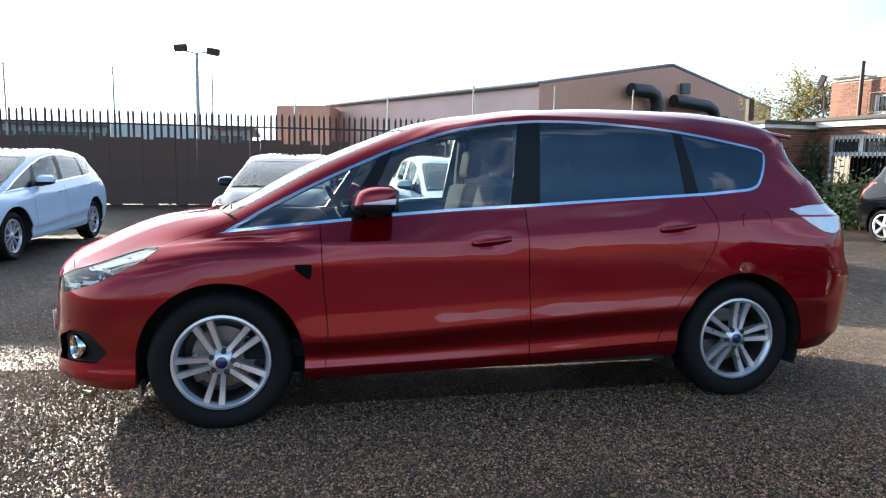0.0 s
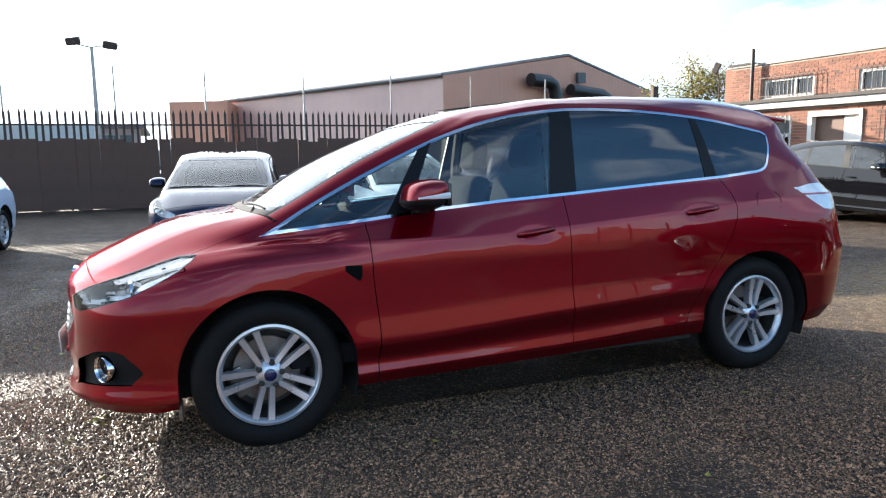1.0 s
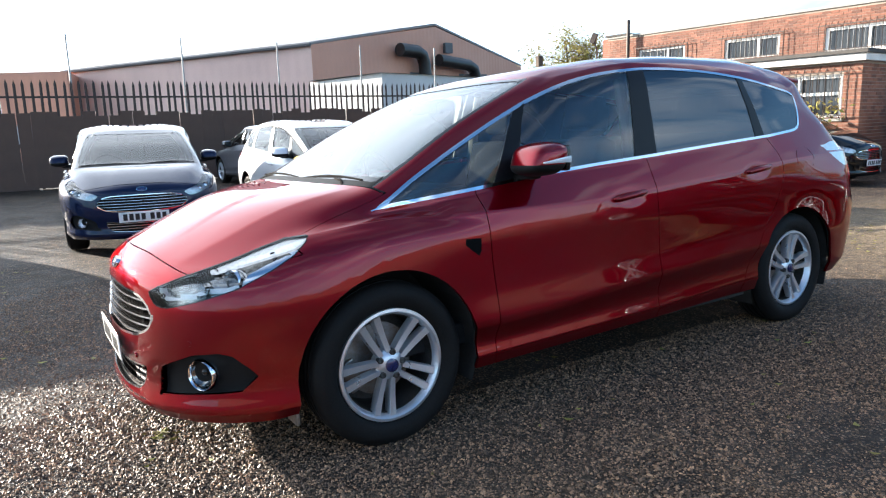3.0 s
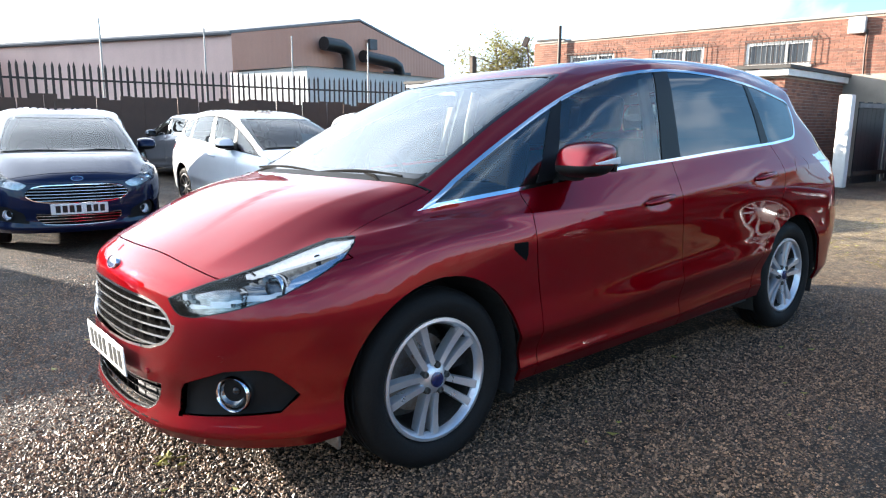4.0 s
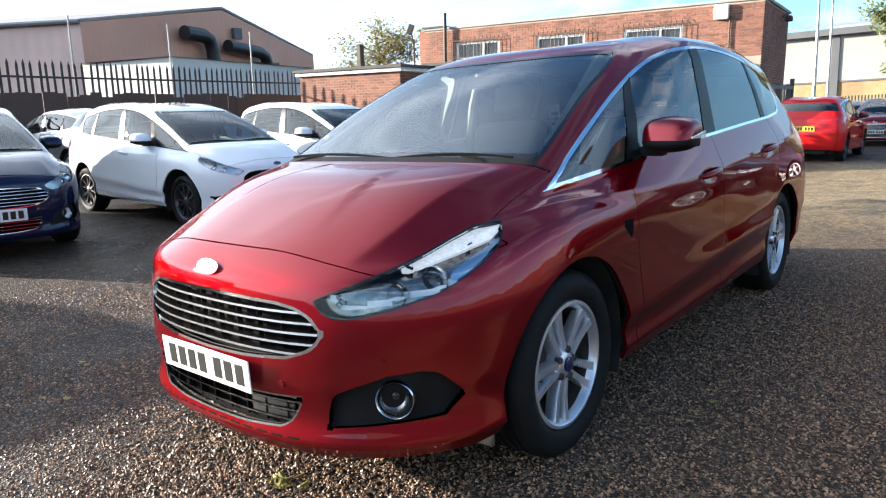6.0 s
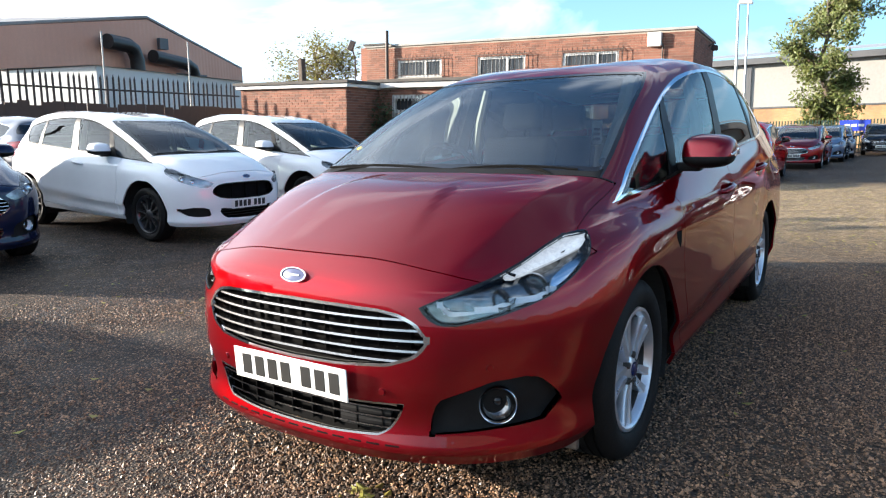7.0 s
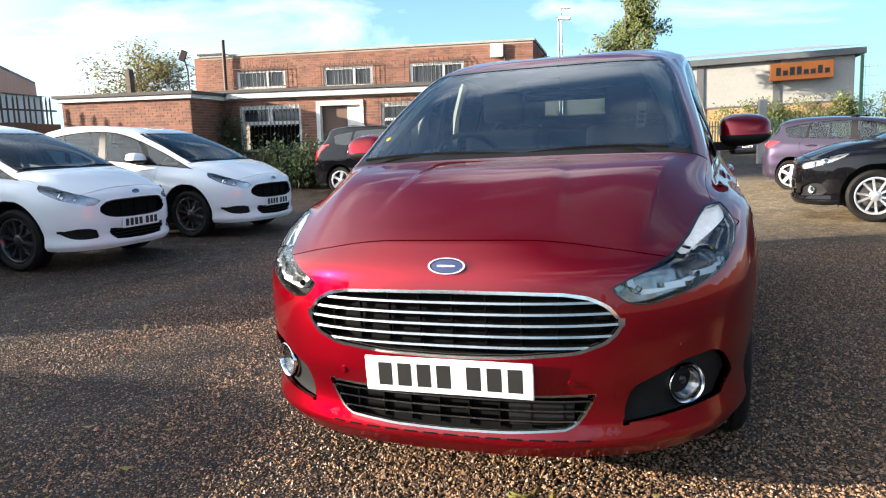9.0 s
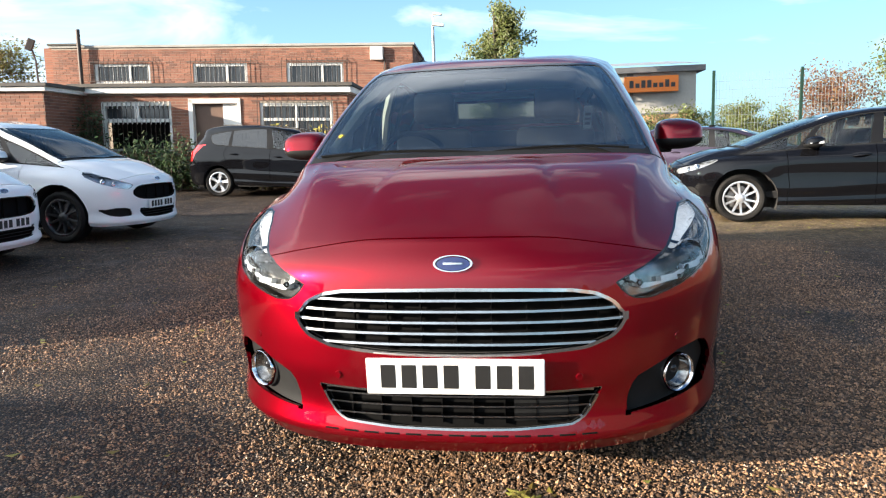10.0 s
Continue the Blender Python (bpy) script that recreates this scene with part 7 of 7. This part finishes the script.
# ---- bushes and climbers by the building ----
def foliage(name, label, place, size, material, leaves, leaf, seed, stems=26, puff=1.0):
    """A low shrub: stems and many small leaves in an uneven mound."""
    r = random.Random(seed)
    t = tagged(new(name), label, "bush")
    t.matrix_world = Matrix.Translation(place)
    bm = bmesh.new()
    ends = []
    for _ in range(stems):
        e = Vector((r.uniform(-1, 1) * size[0], r.uniform(-1, 1) * size[1], r.uniform(0.3, 1.0) * size[2]))
        b = Vector((e.x * 0.6, e.y * 0.75, 0))
        tube(bm, [b, b.lerp(e, 0.6) + Vector((0, 0, 0.1)), e], [0.018, 0.012, 0.004], 5)
        ends += [b.lerp(e, k) for k in (0.35, 0.6, 0.8, 1.0)]
    part("stem", bm, BARK, t)
    V, F = [], []
    for _ in range(leaves):
        c = ends[r.randrange(len(ends))] + Vector((r.gauss(0, 0.16), r.gauss(0, 0.2), r.gauss(0, 0.14))) * puff
        if c.z < 0.02:
            continue
        a = Vector((r.uniform(-1, 1), r.uniform(-1, 1), r.uniform(-1, 1))).normalized()
        b = a.orthogonal().normalized()
        z, k = leaf * r.uniform(0.6, 1.4), len(V)
        V += [tuple(c + a * z), tuple(c + b * z * 0.55), tuple(c - a * z), tuple(c - b * z * 0.55)]
        F.append((k, k + 1, k + 2, k + 3))
    me = bpy.data.meshes.new("leaves")
    me.from_pydata(V, [], F)
    me.materials.append(material)
    o = new("leaves", me)
    o.parent = t
    tagged(o, kind="stuff")
    return t


def at_ground(x, y, up=0.0):
    return (x, y, ground_z(x, y) + up)


foliage("bush", "straggling dark green shrub below the barred window", at_ground(13.1, 9.3), (0.6, 1.35, 1.2), LEAF_DARK, 4600, 0.055, 21, 40)
foliage("bush", "sunlit yellow-green shrub behind the black car", at_ground(13.55, 5.6), (0.35, 1.1, 1.5), LEAF_YELLOW, 1600, 0.06, 22)
foliage("climber", "dark ivy climbing the corner of the annex", at_ground(13.65, 11.0), (0.32, 0.14, 2.3), LEAF_DARK, 1500, 0.05, 23)
foliage("hedge", "clipped green hedge along the far car park", at_ground(47.0, -11.0), (1.1, 7.5, 3.1), LEAF_OLIVE, 26000, 0.085, 24, 110, 1.6)

GATEBLACK = mat("black_gate_sheet", (0.010, 0.010, 0.011), 0.45, 0.0, (0.022, 0.022, 0.023), 3, 40, spec=0.3)
GATESTEEL = mat("grey_gate_steel", (0.20, 0.20, 0.20), 0.55, 0.3, (0.12, 0.12, 0.12), 5, 60)

# ---- yard gate, post and palisade beside the building ----
post = tagged(part("gate_pillar", rbox((-0.13, -0.13, 0), (0.13, 0.13, 1.98), 0.02, 1), WHITEPAINT), "white-painted concrete gate pillar by the building", "pillar")
post.matrix_world = stand(14.62, 3.2, 6)
gate = tagged(new("yard_gate"), "black sheet-steel gate with grey palisade strips beside the pillar", "gate")
gate.matrix_world = stand(14.85, 3.05, -5)
for i in range(20):
    grey = i in (6, 7, 11, 12, 13, 16, 17)
    slab("sheet_pale", (0.2 * i, -0.02, 0.08), (0.2 * i + (0.12 if grey else 0.195), 0.0, 1.84 - 0.02 * (i % 2)), GATESTEEL if grey else GATEBLACK, gate)
for z in (0.3, 1.76):
    slab("gate_rail", (-0.02, -0.05, z - 0.045), (4.0, -0.02, z + 0.045), IRON if z < 1 else GATESTEEL, gate)
bm = bmesh.new()
tube(bm, [(4.05, 0, 0), (4.05, 0, 2.0)], 0.06, 8)
part("gate_post", bm, IRON, gate)

# ---- lamp posts ----
flood = tagged(new("lamp_post"), "tall grey post with two floodlights beyond the fence", "lamp post")
flood.matrix_world = stand(-2.6, 19.5)
bm = bmesh.new()
tube(bm, [(0, 0, 0), (0, 0, 4.75)], [0.09, 0.05], 10)
part("post", bm, GALV, flood)
for sx in (-1, 1):
    bm = bmesh.new()
    tube(bm, [(0, 0, 4.72), (sx * 0.42, 0, 4.80)], 0.02, 6)
    part("arm", bm, GALV, flood)
    part("floodlight", rbox((-0.2, -0.12, -0.11), (0.2, 0.12, 0.11), 0.03, 1, pose(sx * 0.5 + 0.02, 0, 4.84 - 0.04 * sx, 12, 8 * sx, 0)), IRON, flood)
for x, y, h, lab in ((30, 4.28, 6.6, "slim grey street lamp beyond the brick building"), (40, 5.6, 8.9, "slim grey street lamp beside the retail unit")):
    lp_ = tagged(new("street_lamp"), lab, "street lamp", "street lamps")
    lp_.matrix_world = Matrix.Translation(at_ground(x, y))
    bm = bmesh.new()
    tube(bm, [(0, 0, 0), (0, 0, h * 0.7), (0, 0.02, h)], [0.08, 0.055, 0.04], 8)
    part("post", bm, GALV, lp_)
    part("lamp_head", rbox((-0.12, -0.45, -0.07), (0.12, 0.1, 0.07), 0.05, 2, pose(0, -0.1, h + 0.04, 8, 0, 0)), CLADWHITE, lp_)
horn = tagged(new("floodlight"), "black floodlight on a bent bracket above the annex", "floodlight")
horn.matrix_world = Matrix.Translation((17.75, 15.45, 3.2))
bm = bmesh.new()
tube(bm, [(0, 0, -0.4), (0, 0, 1.0), (-0.05, 0.05, 1.35)], 0.03, 6)
part("bracket", bm, IRON, horn)
part("lamp_body", rbox((-0.05, -0.11, -0.19), (0.05, 0.11, 0.19), 0.02, 1, pose(-0.05, 0.1, 1.5, 25, 0, 20)), IRON, horn)
stump = tagged(new("timber_post"), "weathered timber post behind the annex roof", "post")
stump.matrix_world = Matrix.Translation((14.94, 15.45, ground_z(15, 15.4)))
part("post_shaft", rbox((-0.1, -0.1, 0), (0.1, 0.1, 3.6), 0.02, 1), BARK, stump)

MESHWIRE = mat("weathered_mesh_wire", (0.27, 0.31, 0.31), 0.5, 0.3, (0.20, 0.24, 0.24), 4, 60)

# ---- green mesh fence by the road ----
mesh_fence = tagged(new("mesh_fence"), "tall green welded-mesh fence on square steel posts", "fence", kind="structure")
for i in range(9):
    slab("post", (14.6 - 0.03, -4.6 - 2.0 * i - 0.03, ground_z(14, -5 - 2 * i)), (14.6 + 0.03, -4.6 - 2.0 * i + 0.03, 2.66), GREENSTEEL, mesh_fence)
bm = bmesh.new()
for i in range(220):
    y = -4.6 - 0.075 * i
    box(bm, (14.63, y - 0.0025, -0.2), (14.636, y + 0.0025, 2.6))
for z in np.arange(0.0, 2.6, 0.2):
    box(bm, (14.628, -21, z - 0.003), (14.634, -4.6, z + 0.003))
part("mesh", bm, MESHWIRE, mesh_fence, "fine green welded wire mesh", smooth=False, kind="stuff")

# ---- far car park: railing, sign, rows of cars ----
rail = tagged(new("railing"), "green palisade railing along the far car park", "fence", kind="structure")
for i in range(150):
    if i == 0:
        bm = bmesh.new()
        box(bm, (-0.02, -0.035, 0), (0.02, 0.035, 1.75))
        r0 = part("pale", bm, GREENSTEEL, rail, smooth=False)
        ob = r0
    else:
        ob = new("pale", r0.data)
        ob.parent = rail
    ob.matrix_local = Matrix.Translation((43.0, -14 + 0.16 * i, 0.1))
for z in (0.4, 1.5):
    slab("rail", (43.03, -14.2, z), (43.08, 10, z + 0.06), GREENSTEEL, rail)
bm = bmesh.new()
rows = []
for i in range(181):  # uneven unseen wall behind the camera, added to shape the car's reflections
    x = -60 + i * 0.66
    h = 2.3 + 1.6 * noise.noise((x * 0.22, 3.1, 0)) + 0.7 * noise.noise((x * 1.1, 7.7, 0))
    rows.append([bm.verts.new(p) for p in ((x, -27, -1), (x, -27, max(0.4, h)), (x, -27.4, max(0.4, h)), (x, -27.4, -1))])
for p, q in zip(rows, rows[1:]):
    for k in range(3):
        bm.faces.new((p[k], q[k], q[k + 1], p[k + 1]))
tagged(part("reflection_wall", bm, FENCE, smooth=False), "unseen uneven dark wall closing the yard, added for car reflections", "wall", kind="structure")
bs = tagged(new("sign_board"), "small bright blue sign on the far railing", "sign")
bs.matrix_world = Matrix.Translation((42.96, 0.2, 1.5))
slab("board", (-0.03, -0.75, -0.3), (0.0, 0.75, 0.3), SIGNBLUE, bs)
for i in range(3):
    slab("bar", (-0.036, -0.45 + 0.34 * i, -0.06), (-0.031, -0.18 + 0.34 * i, 0.08), WHITEPAINT, bs)
for src, x, y, turn_deg, lab in ((black_mpv, 37.8, -1.2, 2, "dark family car parked nose-out in the far row"), (plum, 38.0, -4.6, -3, "dark hatchback parked nose-out in the far row"), (silver, 33.5, 0.6, 4, "silver hatchback in the far row of cars"), (far_blue, 39.0, 4.0, 0, "blue hatchback in the far row of cars"), (silver, 38.2, -8.2, 0, "grey hatchback parked by the far hedge")):
    tagged(copy_thing(src, stand(x, y, turn_deg)), lab)

pillar = tagged(part("gate_pillar", rbox((-0.13, -0.13, 0), (0.13, 0.13, 2.25), 0.02, 1), CONCRETE), "weathered pale concrete pillar beside the road", "pillar")
pillar.matrix_world = stand(24.0, -3.7, 8)

# ---- a fallen leaf clump on the gravel, and scattered leaves ----
r = random.Random(31)
V, F = [], []
for i in range(3400):
    x, y = (r.uniform(-3.2, 7), r.uniform(-3, 5)) if i < 420 else (r.uniform(5.5, 14.5), r.uniform(-7.5, 0.8))
    if i < 20:
        x, y = -0.8 + r.gauss(0, 0.022), -0.2 + r.gauss(0, 0.03)
    a, z, k = r.uniform(0, 6.28), r.uniform(0.012, 0.03), len(V)
    g_ = ground_z(x, y) + 0.012
    for d, wd, up in ((1, 0, 0.006), (0, 0.55, 0.002), (-1, 0, 0.008), (0, -0.55, 0.0)):
        V.append((x + z * (d * math.cos(a) - wd * math.sin(a)), y + z * (d * math.sin(a) + wd * math.cos(a)), g_ + up))
    F.append((k, k + 1, k + 2, k + 3))
me = bpy.data.meshes.new("fallen_leaves")
me.from_pydata(V, [], F)
me.materials.append(LEAF_YELLOW)
tagged(new("fallen_leaves", me), "small yellow-green leaves fallen on the gravel", "leaves", kind="stuff")

# ---- trailers and a long pale block beyond the fence ----
for x0, x1, y, z0, z1, lab in ((-11.6, -5.4, 46.0, 1.5, 4.1, "white box trailer parked beyond the fence"), (-2.2, 5.2, 52.0, 1.4, 2.6, "low white van row behind the fence boards")):
    tr_ = tagged(new("trailer"), lab, "trailer")
    tr_.matrix_world = Matrix.Translation((0, y, ground_z(0, y) + 1.34 - z0))
    part("box_body", rbox((x0, 0, z0), (x1, 2.4, z1), 0.06, 1), CLADWHITE, tr_)
    slab("chassis", (x0 + 0.3, 0.3, z0 - 0.3), (x1 - 0.3, 2.1, z0), IRON, tr_)
    for wx_ in (x0 + 0.9, x1 - 1.0):
        bm = bmesh.new()
        revolve(bm, [(0.0, -0.1), (0.45, -0.1), (0.5, -0.05), (0.5, 0.2), (0, 0.2)], 18)
        bm.transform(Matrix.Translation((wx_, 0.4, z0 - 0.85)))
        part("wheel", bm, RUBBER, tr_)
terrace = tagged(new("long_block"), "long low glazed block far beyond the fence", "building")
quad_wall("front_wall", CLADMID, terrace, (-46.0, 76.0), (-4.0, 76.0), 0, 6.6, 0.3)
for i in range(28):
    slab("window", (-45.2 + 1.45 * i, 75.9, 4.1), (-44.1 + 1.45 * i, 75.99, 5.9), DARKGLASS, terrace)
slab("roof", (-46.5, 75.5, 6.6), (-3.5, 90, 6.9), CLADGREY, terrace)

# ---- the annex's front brickwork ----
lay_bricks(annex, (0, 3.7), (0, -0.25), 0.01, 2.42, (), (1.85, 3.96))
